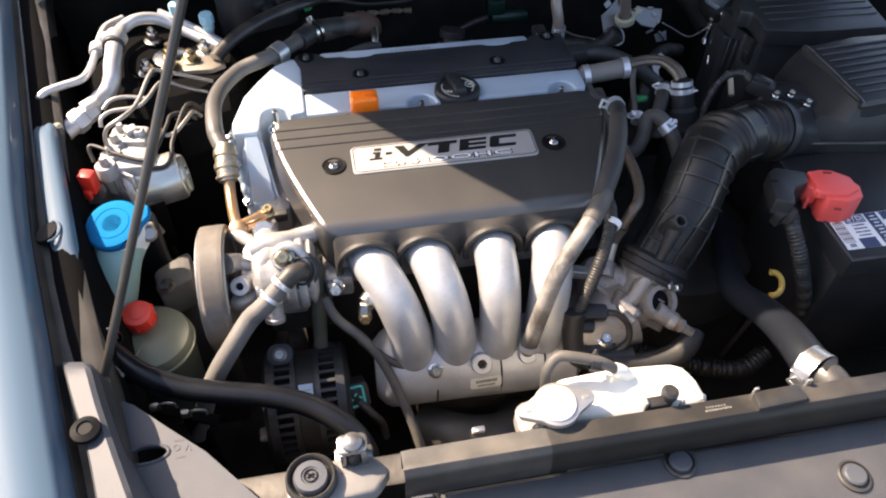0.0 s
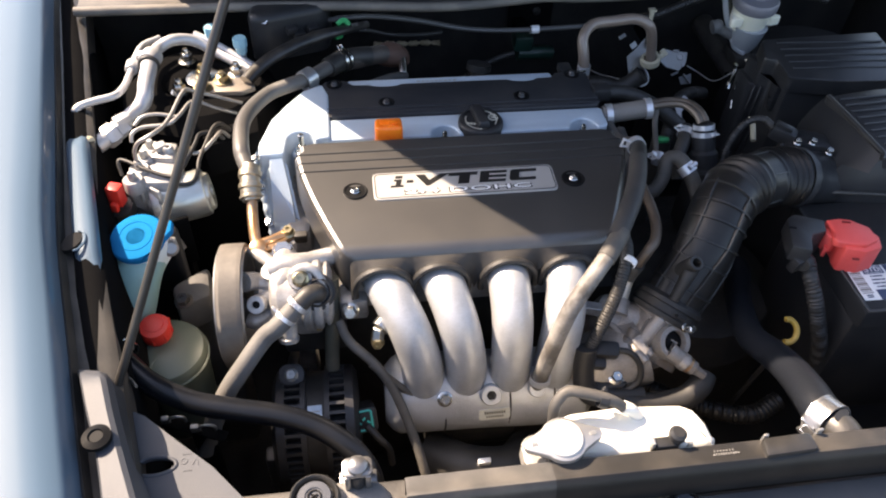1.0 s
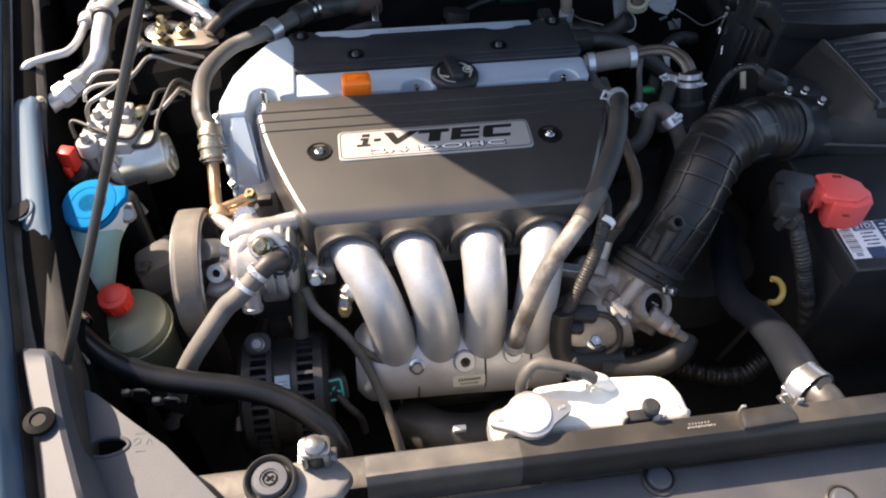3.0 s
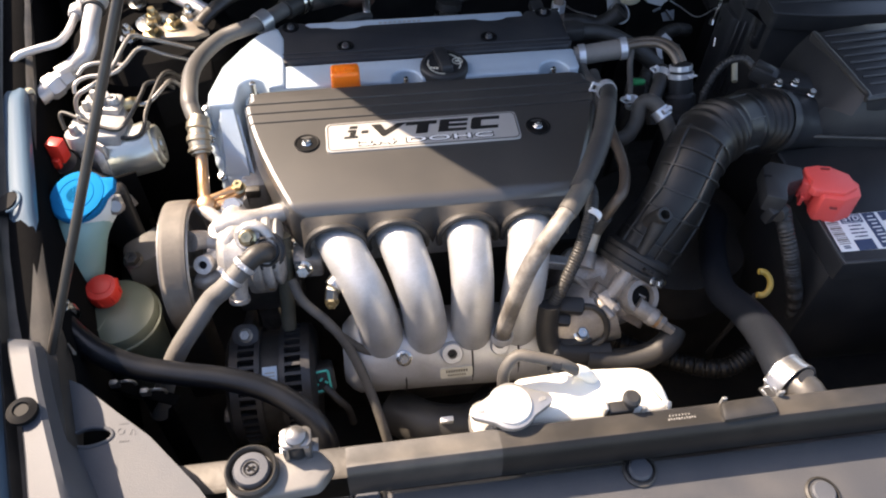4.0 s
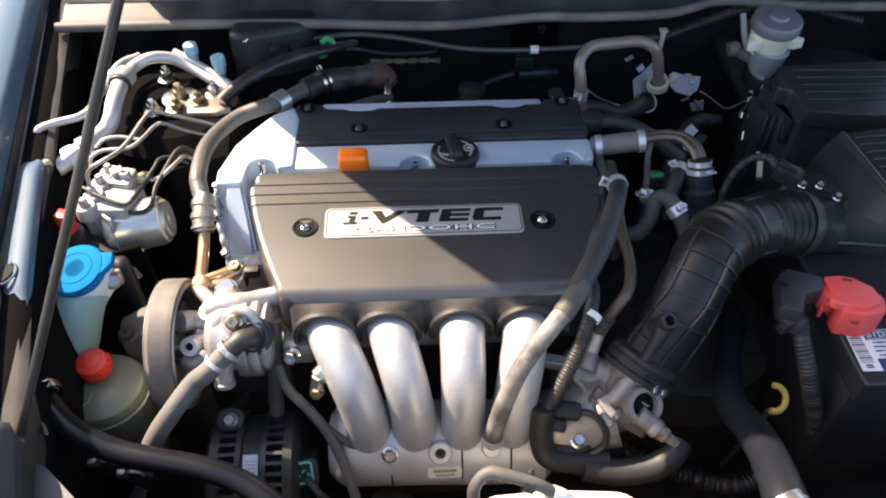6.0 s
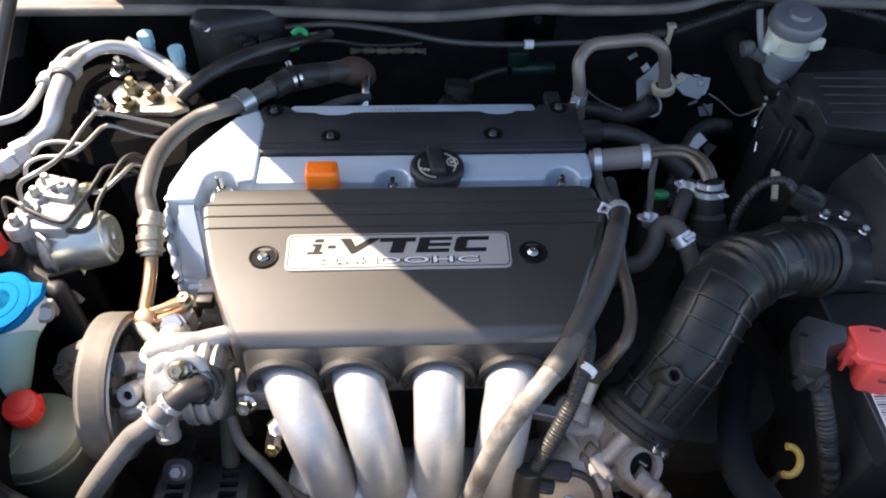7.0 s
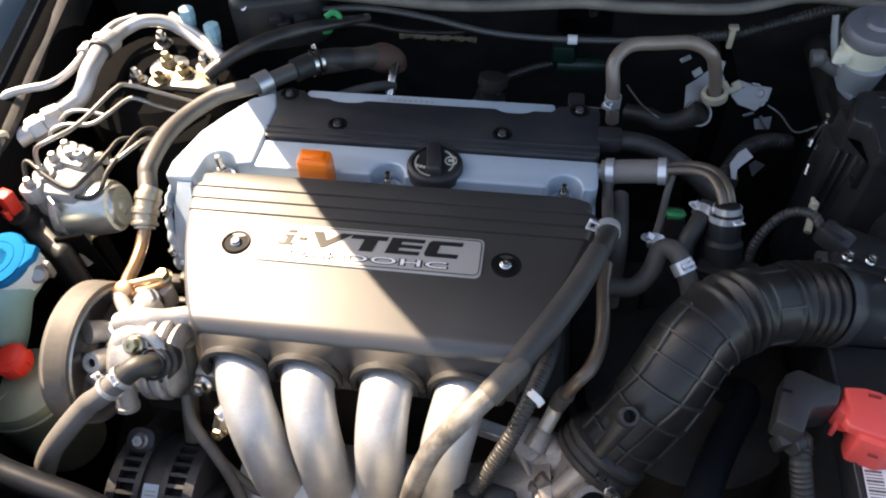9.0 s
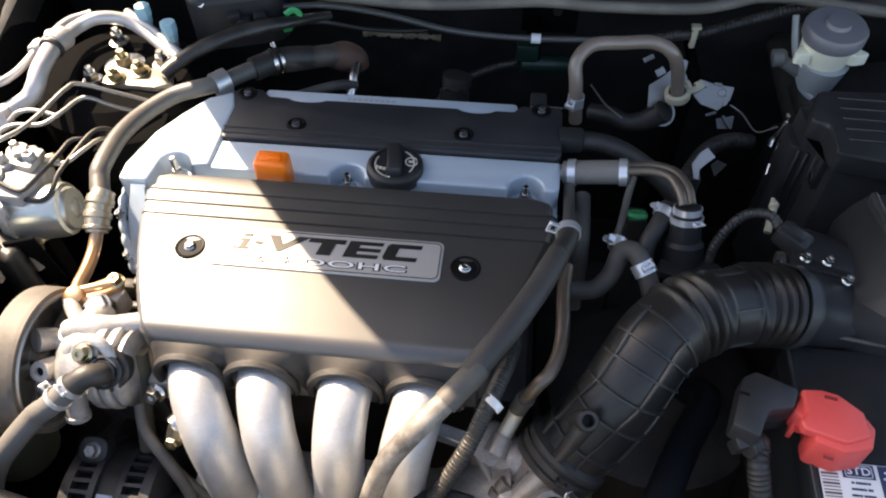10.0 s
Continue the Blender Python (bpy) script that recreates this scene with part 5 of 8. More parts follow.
part("spout", lathe([(0.0092, -0.034), (0.0088, 0.0), (0.0086, 0.006), (0.0076, 0.0075), (0.0052, 0.0075), (0.0048, -0.006), (0.001, -0.0062)], aim((0.228, -0.2315, 0.8185), sw), 26), RUBBER, ih, "open moulded spout")
part("spout_web", joined(sweep([(0.228, -0.2315, 0.812), (0.2205, -0.2385, 0.798), (0.211, -0.246, 0.78)], lambda f, s: 0.0085 - 0.003 * f, 14, 4), box(0.022, 0.004, 0.026, aim((0.214, -0.228, 0.775), (0.62, 0.42, 0.66)) @ pose(0, 0, 0, 0, 0, 20), 0.0012)), RUBBER, ih, "moulded web beside the spout")
hd = (hose_line[6] - hose_line[0]).normalized()
part("cuff", lathe([(0.033, 0.0), (0.0385, 0.0), (0.0395, 0.002), (0.0395, 0.006), (0.0375, 0.0075), (0.0372, 0.010), (0.0372, 0.016), (0.0388, 0.0175), (0.0388, 0.022), (0.037, 0.0235), (0.0345, 0.0265), (0.032, 0.028)], aim(hose_line[0], hd), 48), RUBBER, ih, "stepped rubber cuff at the throttle end", sharp=30)
for f, w in ((0.045, 0.006), (0.968, 0.010)):
    k = max(3, int(f * (count - 1)))
    part("clamp", band(hose_line[k], hose_line[min(k + 3, count - 1)] - hose_line[k - 3], 0.0376 if f < 0.5 else 0.0358, w, 0.0012, 0.009, 2.2 if f < 0.5 else 0.4), BOOT if f > 0.5 else GRIME, ih, "band clamp")
part("clamp_screw", hexhead((0.222, -0.268, 0.757), (0.4, -0.6, 0.5), 0.005, 0.012, 1.1), STEEL, ih)
part("clamp_tail", hexhead((0.234, -0.256, 0.740), (0.5, -0.6, 0.5), 0.0042, 0.010, 1.2), ZINC, ih, "yellow plated clamp screw")

LIDPLASTIC = surface("dusty_satin_lid_plastic", (0.0195, 0.02, 0.0213), (0.027, 0.0273, 0.0285), 0.36, scale=500, bump=0.1, dust=0.07)
air = thing("air_cleaner_box", "black moulded plastic air cleaner housing with ribbed lid", "air box", (0.56, -0.07, 0.62))
LT, LB = Vector((0.473, -0.010, 0.870)), Vector((0.482, -0.129, 0.870))
lidp = [LT[:2], LB[:2], (LB.x + 0.02, LB.y - 0.004), (0.66, LB.y + 0.02), (0.67, LT.y + 0.01), (0.55, LT.y + 0.012)]
part("lid", slab(lidp, 0.85, 0.8705, 0.004, segs=3), LIDPLASTIC, air)
low_edge = [Vector((0.466, 0.007, 0.815)), Vector((0.440, -0.058, 0.815)), Vector((0.428, -0.118, 0.815)), Vector((0.472, -0.133, 0.815)), Vector((0.66, -0.16, 0.815))]
up_edge = [LT + Vector((0.002, 0.002, -0.003)), LT.lerp(LB, 0.4) - Vector((0, 0, 0.003)), LT.lerp(LB, 0.8) - Vector((0, 0, 0.003)), LB - Vector((0, 0, 0.003)), Vector((0.66, LB.y + 0.018, 0.867))]
rows = [[Vector((p.x, p.y, 0.775)) for p in low_edge], low_edge, [p.lerp(q, 0.5) + Vector((-0.003, -0.002, 0.004)) for p, q in zip(low_edge, up_edge)], up_edge]
part("lid_flank", sheet(rows, 0.003), BLACK, air, "sloping flank of the lid", sharp=30)
for i in range(8):
    f = 0.1 + 0.11 * i
    p = LT.lerp(LB, f)
    part("lid_rib", box(0.16, 0.0032, 0.0024, pose(p.x + 0.092, p.y + 0.006, 0.8702, 0, 0, 3), 0.0009, segs=1), LIDPLASTIC, air)
part("lid_ridge", sweep([LT + Vector((0.004, 0.0, -0.001)), LT.lerp(LB, 0.5) + Vector((0.003, 0, 0.0)), LB + Vector((0.003, 0.004, -0.001)), LB + Vector((0.012, -0.002, -0.002)), (0.66, LB.y + 0.017, 0.868)], 0.0035, 10, 5), LIDPLASTIC, air, "rounded edge of the lid")
# Paler bead draws the bevel's dusty highlight as colour.
part("flank_bead", sweep([p + Vector((0.0, -0.0005, 0.0)) for p in low_edge[1:]], 0.0022, 10, 5), surface("dusty_highlight_plastic", (0.035, 0.032, 0.028), (0.048, 0.044, 0.038), 0.5, scale=300, bump=0.1, dust=0.25), air, "dusty bead under the flank, highlight in its colour")
part("base", slab([(0.44, 0.0), (0.445, -0.11), (0.47, -0.16), (0.66, -0.12), (0.66, 0.0)], 0.56, 0.775, 0.012), BLACK, air)
part("seam", slab([(0.424, 0.0), (0.428, -0.119), (0.457, -0.177), (0.664, -0.14), (0.67, 0.0)], 0.766, 0.774, 0.002), surface("dusty_black_plastic", (0.045, 0.042, 0.036), (0.06, 0.055, 0.047), 0.55, scale=300, bump=0.1, dust=0.3), air, "dusty rim between lid and base")
part("outlet", lathe([(0.033, -0.05), (0.033, -0.02), (0.033, 0.0), (0.034, 0.002), (0.034, 0.006), (0.0325, 0.008)], aim((0.409, -0.1045, 0.8195), (-0.93, -0.2, 0.28)), 36), BLACK, air)

maf = thing("air_flow_sensor", "black air flow sensor block with bright screws and plug", "sensor", (0.425, -0.055, 0.84))
part("block", joined(box(0.05, 0.05, 0.05, pose(0.435, -0.057, 0.79, 0, 0, -24), 0.006), box(0.046, 0.03, 0.03, pose(0.438, -0.062, 0.8165, 0, 0, -24), 0.004)), BLACK, maf)
part("plug", joined(box(0.03, 0.02, 0.02, pose(0.408, -0.045, 0.832, 0, 10, -40), 0.004), box(0.022, 0.008, 0.006, pose(0.406, -0.047, 0.851, 0, 10, -40), 0.001)), BLACK, maf, "black wiring plug")
for at in ((0.415, -0.070, 0.846), (0.432, -0.074, 0.848), (0.445, -0.092, 0.846)):
    part("screw", hexhead(at, (0, -0.2, 1), 0.0042, 0.006, 1.2), STEEL, maf, "bright screw")
part("wire", sweep([(0.40, -0.04, 0.845), (0.39, -0.025, 0.85), (0.37, -0.02, 0.84), (0.352, -0.03, 0.81), (0.35, -0.04, 0.76)], ribbed(0.0043, 0.0009, 0.004), 12, 10, 0.0012), RUBBER, maf, "corrugated wiring sleeve")

fuse = thing("fuse_box", "black plastic fuse box with a stepped ribbed lid", "fuse box", (0.54, 0.08, 0.6))
FTILT = Matrix.Translation((0.4695, 0.106, 0.851)) @ pose(0, 0, 0, 5, 0, 0)
fout = [(-0.0155, 0.0065), (-0.0125, 0.0025), (-0.002, 0.0), (0.0005, -0.003), (0.001, -0.035), (0.0045, -0.0405), (0.0705, -0.0515), (0.18, -0.056), (0.18, 0.058), (0.002, 0.05), (-0.004, 0.046)]
part("lid", slab(fout, -0.024, 0.0, 0.0035, FTILT, segs=3), LIDPLASTIC, fuse, "stepped lid")
for i in range(5):
    y = 0.036 - 0.0145 * i
    part("lid_rib", box(0.16, 0.0028, 0.0022, FTILT @ pose(0.095, y, -0.0004, 0, 0, -2), 0.0006, segs=1), LIDPLASTIC, fuse)
part("lid_edge", sweep([FTILT @ Vector((x, y, -0.0012)) for x, y in ((-0.014, 0.008), (-0.011, 0.0035), (-0.001, 0.0012), (0.0015, -0.003), (0.002, -0.034), (0.0055, -0.0392), (0.07, -0.05), (0.17, -0.0545))], 0.0016, 8, 4), LITEDGE, fuse, "rounded lid edge, highlight in its colour")
part("case", joined(slab([(0.456, 0.158), (0.459, 0.118), (0.474, 0.11), (0.476, 0.07), (0.63, 0.056), (0.64, 0.16)], 0.60, 0.832, 0.004), slab([(0.449, 0.162), (0.451, 0.122), (0.472, 0.114), (0.474, 0.162)], 0.60, 0.806, 0.006)), BLACK, fuse, "plain black case")
for i in range(3):
    part("case_rib", box(0.004, 0.004, 0.12, pose(0.458 + 0.008 * i, 0.1165 - 0.0035 * i, 0.685), 0.001, segs=1), BOOT, fuse)
part("latch", joined(box(0.012, 0.014, 0.042, pose(0.474, 0.088, 0.782), 0.003), box(0.006, 0.010, 0.012, pose(0.469, 0.088, 0.79), 0.002)), BLACK, fuse)
part("bracket", joined(sweep([(0.4625, 0.1875, 0.794), (0.4625, 0.1865, 0.785), (0.4535, 0.1745, 0.779), (0.4465, 0.165, 0.776), (0.4445, 0.161, 0.770)], 0.0022, 8, 5, flat=2.0), sweep([(0.4525, 0.155, 0.789), (0.4475, 0.147, 0.787), (0.4437, 0.140, 0.782)], 0.0013, 8, 4), sweep([(0.441, 0.1325, 0.768), (0.4385, 0.124, 0.760)], 0.0017, 8, 3)), STEEL, fuse, "bright worn steel bracket")
part("bracket_foot", box(0.012, 0.03, 0.2, pose(0.456, 0.176, 0.58), 0.002), BAY, fuse)
part("tip", box(0.008, 0.007, 0.006, pose(0.472, 0.1776, 0.803, 0, 20, 20), 0.0015), STEEL, fuse, "bright worn corner")
part("stay", joined(sweep([(0.4185, 0.032, 0.80), (0.412, 0.008, 0.79)], 0.0038, 8, 3), lathe([(0.0045, 0), (0.0045, 0.005), (0.003, 0.007)], pose(0.4185, 0.034, 0.80), 12), sweep([(0.421, 0.047, 0.80), (0.4195, 0.04, 0.795)], 0.0022, 8, 3)), IVORY, fuse, "pale worn stay")

brake = thing("brake_fluid_reservoir", "ivory and clear brake fluid reservoir with a grey screw lid", "reservoir", (0.5, 0.25, 0.76))
part("lid", lathe([(0.033, 0.0), (0.0345, 0.003), (0.0345, 0.014), (0.032, 0.0175), (0.0145, 0.0185), (0.0125, 0.0225), (0.005, 0.023)], pose(0.506, 0.264, 0.848, 6, 0, 0), 40), LIDGREY, brake, "violet-grey screw lid")
part("neck", joined(lathe([(0.027, -0.035), (0.029, -0.012), (0.031, -0.002), (0.029, 0.0)], pose(0.506, 0.264, 0.848, 6, 0, 0), 36), *[slab([(-0.004, -0.010), (0.004, -0.010), (0.016, -0.001), (0.016, 0.004), (0.0, 0.010)], 0, 0.013, 0.002, pose(0.506 + 0.028 * math.cos(a), 0.264 + 0.028 * math.sin(a), 0.825, 0, 0, math.degrees(a))) for a in (-2.7, -0.35)]), MILK, brake, "ivory neck with pointed side lugs")
part("cup", lathe([(0.008, -0.046), (0.017, -0.043), (0.0225, -0.03), (0.027, 0.0)], pose(0.508, 0.259, 0.82, 6, 0, 0), 36), HAZE, brake, "clear cup holding fluid")
part("side_tank", sweep([(0.507, 0.262, 0.782), (0.497, 0.272, 0.792), (0.486, 0.285, 0.814), (0.478, 0.3, 0.842)], lambda f, s: 0.0125 - 0.003 * f, 18, 6, flat=0.8), surface("clouded_olive_plastic", (0.05, 0.05, 0.04), (0.075, 0.075, 0.06), 0.22, scale=90, bump=0.05), brake, "clouded dark side tank")
part("rim", sweep([(0.472, 0.3, 0.852), (0.476, 0.286, 0.828), (0.483, 0.27, 0.803), (0.4925, 0.254, 0.784), (0.505, 0.244, 0.776)], 0.0034, 10, 6, flat=1.6), HAZE, brake, "pale moulded edge of the tank")
part("inlet", joined(lathe([(0.0105, 0), (0.0105, 0.012), (0.007, 0.016)], pose(0.4545, 0.275, 0.808, 0, 80, 0), 20), sweep([(0.462, 0.275, 0.808), (0.492, 0.265, 0.795)], 0.0075, 12, 2)), surface("grey_inlet_plastic", (0.13, 0.13, 0.128), (0.16, 0.16, 0.155), 0.3, scale=120, bump=0.05), brake, "grey inlet stub")
part("master_cylinder", joined(sweep([(0.505, 0.21, 0.735), (0.505, 0.4, 0.745)], 0.018, 18, 2), box(0.03, 0.05, 0.02, pose(0.505, 0.26, 0.755), 0.004)), GRIME, brake, "grimy dark master cylinder")

# U-shaped heater pipe and its clip plate
up = thing("heater_pipe", "dusty U-shaped heater pipe, sunlight put into its brown", "pipe", (0.28, 0.21, 0.76))
# Brown and dust are raised to paint in sun spilling onto the pipe.
part("pipe", sweep([(0.225, 0.183, 0.770), (0.223, 0.184, 0.790), (0.220, 0.190, 0.818), (0.218, 0.201, 0.842), (0.235, 0.217, 0.853), (0.268, 0.223, 0.854), (0.304, 0.228, 0.853), (0.326, 0.225, 0.842), (0.338, 0.231, 0.815), (0.347, 0.236, 0.775)], 0.0078, 20, 8), surface("dusty_sunlit_rubber", (0.16, 0.12, 0.095), (0.22, 0.168, 0.135), 0.3, scale=260, bump=0.12, dust=0.35, spec=0.8), up)
part("clip", band((0.222, 0.186, 0.797), (0, 0, 1), 0.0085, 0.016, 0.0012, 0.006, 1.0), ZINCWHITE, up, "bright hose clip")
def valve_plane(at):
    """A plane facing up and forward about a point of the valve."""
    return Matrix.Translation(at) @ Matrix(((0.991, -0.102, 0.085), (0.133, 0.761, -0.634), (0.0, 0.640, 0.767))).to_4x4()


VP = valve_plane((0.348, 0.244, 0.767))
ring = part("collar", lathe([(0.0105, -0.005), (0.0152, -0.004), (0.0158, 0.0), (0.0152, 0.005), (0.0105, 0.006), (0.0105, -0.005)], aim((0.3465, 0.2365, 0.777), (0.2, 0.1, -1)), 28, False), IVORY, up, "ivory plastic collar")
part("tab", joined(box(0.014, 0.008, 0.007, VP @ pose(0.0175, 0.006, 0.002, 0, 0, 15), 0.002), box(0.010, 0.012, 0.006, VP @ pose(0.0265, 0.0115, 0.003, 0, 0, 25), 0.002), box(0.006, 0.014, 0.004, VP @ pose(0.015, 0.012, 0.002, 0, 0, 25), 0.0015)), IVORY, ring, "ivory clip ears")

vp = thing("valve_bracket", "thin pale grey steel valve bracket on the firewall", "bracket", (0.37, 0.27, 0.7))
part("shield", slab([(-0.0348, -0.012), (-0.032, 0.0156), (-0.018, 0.0236), (-0.0038, 0.0344), (0.0082, 0.0438), (0.0152, 0.0214), (0.0127, 0.0041), (-0.0046, 0.0046), (-0.0189, -0.0124)], -0.004, -0.002, 0, VP), GREYMET, vp)
part("shield_tip", joined(box(0.010, 0.02, 0.0016, VP @ pose(0.008, 0.035, 0.001, 0, 18, -18), 0.0005, segs=1), box(0.012, 0.009, 0.0016, VP @ pose(-0.019, 0.031, 0.0, 15, 0, 30), 0.0005, segs=1)), GREYMET, vp, "bent lips of the shield")
plate = part("plate", slab([(0.0234, 0.0143), (0.0305, 0.021), (0.0456, 0.0151), (0.0718, 0.0096), (0.0658, -0.0062), (0.0503, -0.0183), (0.0297, -0.0101), (0.0216, 0.0005)], -0.002, 0, 0.0004, VP, 1), GREYMET, vp)
part("plate_ring", lathe([(0.0062, 0.0), (0.0062, 0.0016), (0.0046, 0.002), (0.0035, 0.0006), (0.001, 0.0006)], VP @ pose(0.0575, 0.0035, 0), 20), CAST, plate)
for sx, sy, sz, x, y, ry, rz in ((0.012, 0.006, 0.003, 0.033, 0.0145, 12, -20), (0.010, 0.003, 0.004, 0.051, 0.0135, 0, -12), (0.007, 0.004, 0.002, 0.059, -0.0105, 0, 40)):
    part("plate_fold", box(sx, sy, sz, VP @ pose(x, y, 0, 0, ry, rz), 0.0008, segs=1), CAST, plate, "folded plate edge")
part("ring", lathe([(0.0145, -0.002), (0.0172, -0.002), (0.0172, 0.002), (0.0145, 0.002), (0.0145, -0.002)], VP @ pose(-0.0185, -0.019, 0, 0, 14, 0), 30, False), GREYMET, vp, "pale ring round the hose end")
part("hose_end", sweep([VP @ Vector(q) for q in ((-0.0175, -0.0185, 0.007), (-0.0225, -0.021, 0.002), (-0.04, -0.0271, -0.008), (-0.0608, -0.0266, -0.014), (-0.0779, -0.0179, -0.016), (-0.1, -0.01, -0.03))], lambda f, s: 0.0143 - 0.0035 * min(1, 2.2 * f), 20, 8), RUBBER, vp)
part("lower_tab", joined(slab([(0.0487, -0.0279), (0.0709, -0.025), (0.0671, -0.0409), (0.0497, -0.0404)], -0.003, -0.001, 0, VP), box(0.003, 0.018, 0.004, VP @ pose(0.0592, -0.033, 0, 0, 0, 25), 0.0008, segs=1), box(0.014, 0.004, 0.003, VP @ pose(0.042, -0.022, -0.002, 0, 0, 15), 0.0008, segs=1)), surface("dull_zinc_tab", (0.16, 0.165, 0.17), (0.1, 0.102, 0.105), 0.5, 0.6, scale=150, bump=0.15, dust=0.2), vp, "dull folded tab")
part("rear_tab", box(0.016, 0.006, 0.002, VP @ pose(-0.03, 0.05, -0.01, 0, 15, 25), 0.0006, segs=1), GREYMET, vp)
part("wire", sweep([VP @ Vector((0.066, -0.012, 0)), VP @ Vector((0.08, -0.024, 0.002)), (0.436, 0.19, 0.765), (0.446, 0.165, 0.795)], 0.0011, 6, 6), GREYMET, vp)
part("stay_wire", sweep([(0.2475, 0.282, 0.749), (0.261, 0.23, 0.762), (0.27, 0.195, 0.777), (0.276, 0.1765, 0.785)], 0.0012, 6, 5), GREYMET, vp, "bright straight wire")
part("stem", joined(box(0.02, 0.02, 0.3, pose(0.38, 0.33, 0.45), 0.003), box(0.012, 0.12, 0.012, pose(0.38, 0.33, 0.745), 0.002)), BAY, vp)

# breather hose from the valve cover
BROWNPIPE = surface("brown_steel_pipe", (0.12, 0.095, 0.075), (0.16, 0.13, 0.1), 0.4, 0.5, scale=200, bump=0.1, dust=0.2)
vent = thing("breather_hose", "dusty grey breather hose with two clips on the valve cover", "hose", (0.26, 0.04, 0.8))
part("sleeve", sweep([(0.208, 0.0465, 0.816), (0.238, 0.044, 0.822), (0.272, 0.041, 0.828)], 0.0122, 18, 5), surface("pale_grey_hose", (0.2, 0.185, 0.168), (0.135, 0.122, 0.11), 0.6, scale=300, bump=0.3, blotch=30, dust=0.2), vent)
for at in ((0.216, 0.046, 0.8175), (0.266, 0.0415, 0.827)):
    part("clip", band(at, (1, -0.08, 0.16), 0.0126, 0.008, 0.0013, 0.008, -0.3), ZINCWHITE, vent, "bright spring clip")
for line in ([(0.265, 0.0365, 0.833), (0.29, 0.034, 0.838), (0.307, 0.025, 0.841), (0.3155, 0.008, 0.84), (0.3195, -0.006, 0.834)], [(0.265, 0.0455, 0.831), (0.294, 0.044, 0.836), (0.314, 0.032, 0.84), (0.3235, 0.012, 0.84), (0.327, -0.004, 0.834)]):
    part("pipe", sweep(line, 0.0047, 14, 7), BROWNPIPE, vent, "bent brown pipe")
part("branch", sweep([(0.276, 0.036, 0.828), (0.272, 0.022, 0.815), (0.266, -0.006, 0.806), (0.259, -0.03, 0.80)], 0.0036, 12, 6), DUSTRUB, vent)
part("branch_clip", band((0.262, -0.03, 0.80), (0.3, 0.9, 0.3), 0.0065, 0.012, 0.0015, 0.008, 0.6), ZINCWHITE, vent)

purge = thing("purge_valve", "black purge valve with bright clips", "valve", (0.334, -0.03, 0.79))
PW = Vector((0.06, -0.42, -0.9)).normalized()
PT = Vector((0.3235, -0.006, 0.834))
part("body", lathe([(0.0118, 0.0), (0.0125, 0.012), (0.0145, 0.014), (0.0155, 0.034), (0.019, 0.038), (0.02, 0.06), (0.02, 0.09)], aim(PT, PW), 28), BLACK, purge)
part("diaphragm", slab([(0.30, -0.052), (0.335, -0.061), (0.368, -0.054), (0.37, -0.046), (0.345, -0.03), (0.304, -0.036)], 0.782, 0.79, 0.002), BLACK, purge, "flat flange of the valve")
part("base", joined(box(0.06, 0.04, 0.09, pose(0.336, -0.045, 0.69), 0.006), box(0.04, 0.04, 0.1, pose(0.345, -0.03, 0.61), 0.006)), BLACK, purge)
part("clip", joined(band(PT + PW * 0.004, PW, 0.0122, 0.006, 0.0014, 0, 0), band(PT + PW * 0.013, PW, 0.0142, 0.006, 0.0014, 0.006, 1.2)), ZINCWHITE, purge, "bright double clip")

el = thing("elbow_hose", "dark rubber elbow hose with a bright clip", "hose", (0.27, -0.06, 0.77))
part("elbow", sweep([(0.215, -0.082, 0.79), (0.24, -0.08, 0.79), (0.255, -0.068, 0.80), (0.262, -0.055, 0.818), (0.275, -0.06, 0.822), (0.287, -0.078, 0.808), (0.296, -0.095, 0.785)], 0.009, 16, 7), DUSTRUB, el)
part("clip", band((0.282, -0.071, 0.815), (0.5, -0.7, -0.5), 0.0094, 0.012, 0.0014, 0.007, 1.8), ZINCWHITE, el, "bright spring clip")

pcv = thing("vacuum_hose", "black vacuum hose with a bright clip between engine and valve", "hose", (0.3, -0.01, 0.78))
part("tube", sweep([(0.31, 0.008, 0.818), (0.3, -0.012, 0.812), (0.29, -0.03, 0.80), (0.288, -0.05, 0.78)], 0.0088, 16, 6), RUBBER, pcv)
part("clip", band((0.306, 0.0, 0.815), (0.5, 0.8, 0.3), 0.0091, 0.009, 0.0014, 0.007, 0.7), ZINCWHITE, pcv)
part("vertical_pipe", sweep([(0.228, 0.03, 0.8), (0.228, -0.01, 0.795), (0.228, -0.03, 0.78), (0.228, -0.05, 0.72)], 0.009, 14, 5), DUSTRUB, pcv)

single("green_sensor", lathe([(0.010, 0), (0.011, 0.003), (0.009, 0.006), (0.004, 0.007)], pose(0.284, 0.014, 0.792, -30, 0, 0), 22), GREEN, "small green plastic sensor top between the hoses", "sensor")
single("cap_post", box(0.02, 0.02, 0.3, pose(0.284, 0.016, 0.495), 0.003), GRIME, "dark sensor post among the hoses", "post")
tab = thing("grey_tab", "small pale bent steel tab behind the breather hose", "bracket", (0.38, 0.154, 0.74))
TP = valve_plane((0.3795, 0.154, 0.757)) @ Matrix.Diagonal((0.965, 0.965, 1, 1))
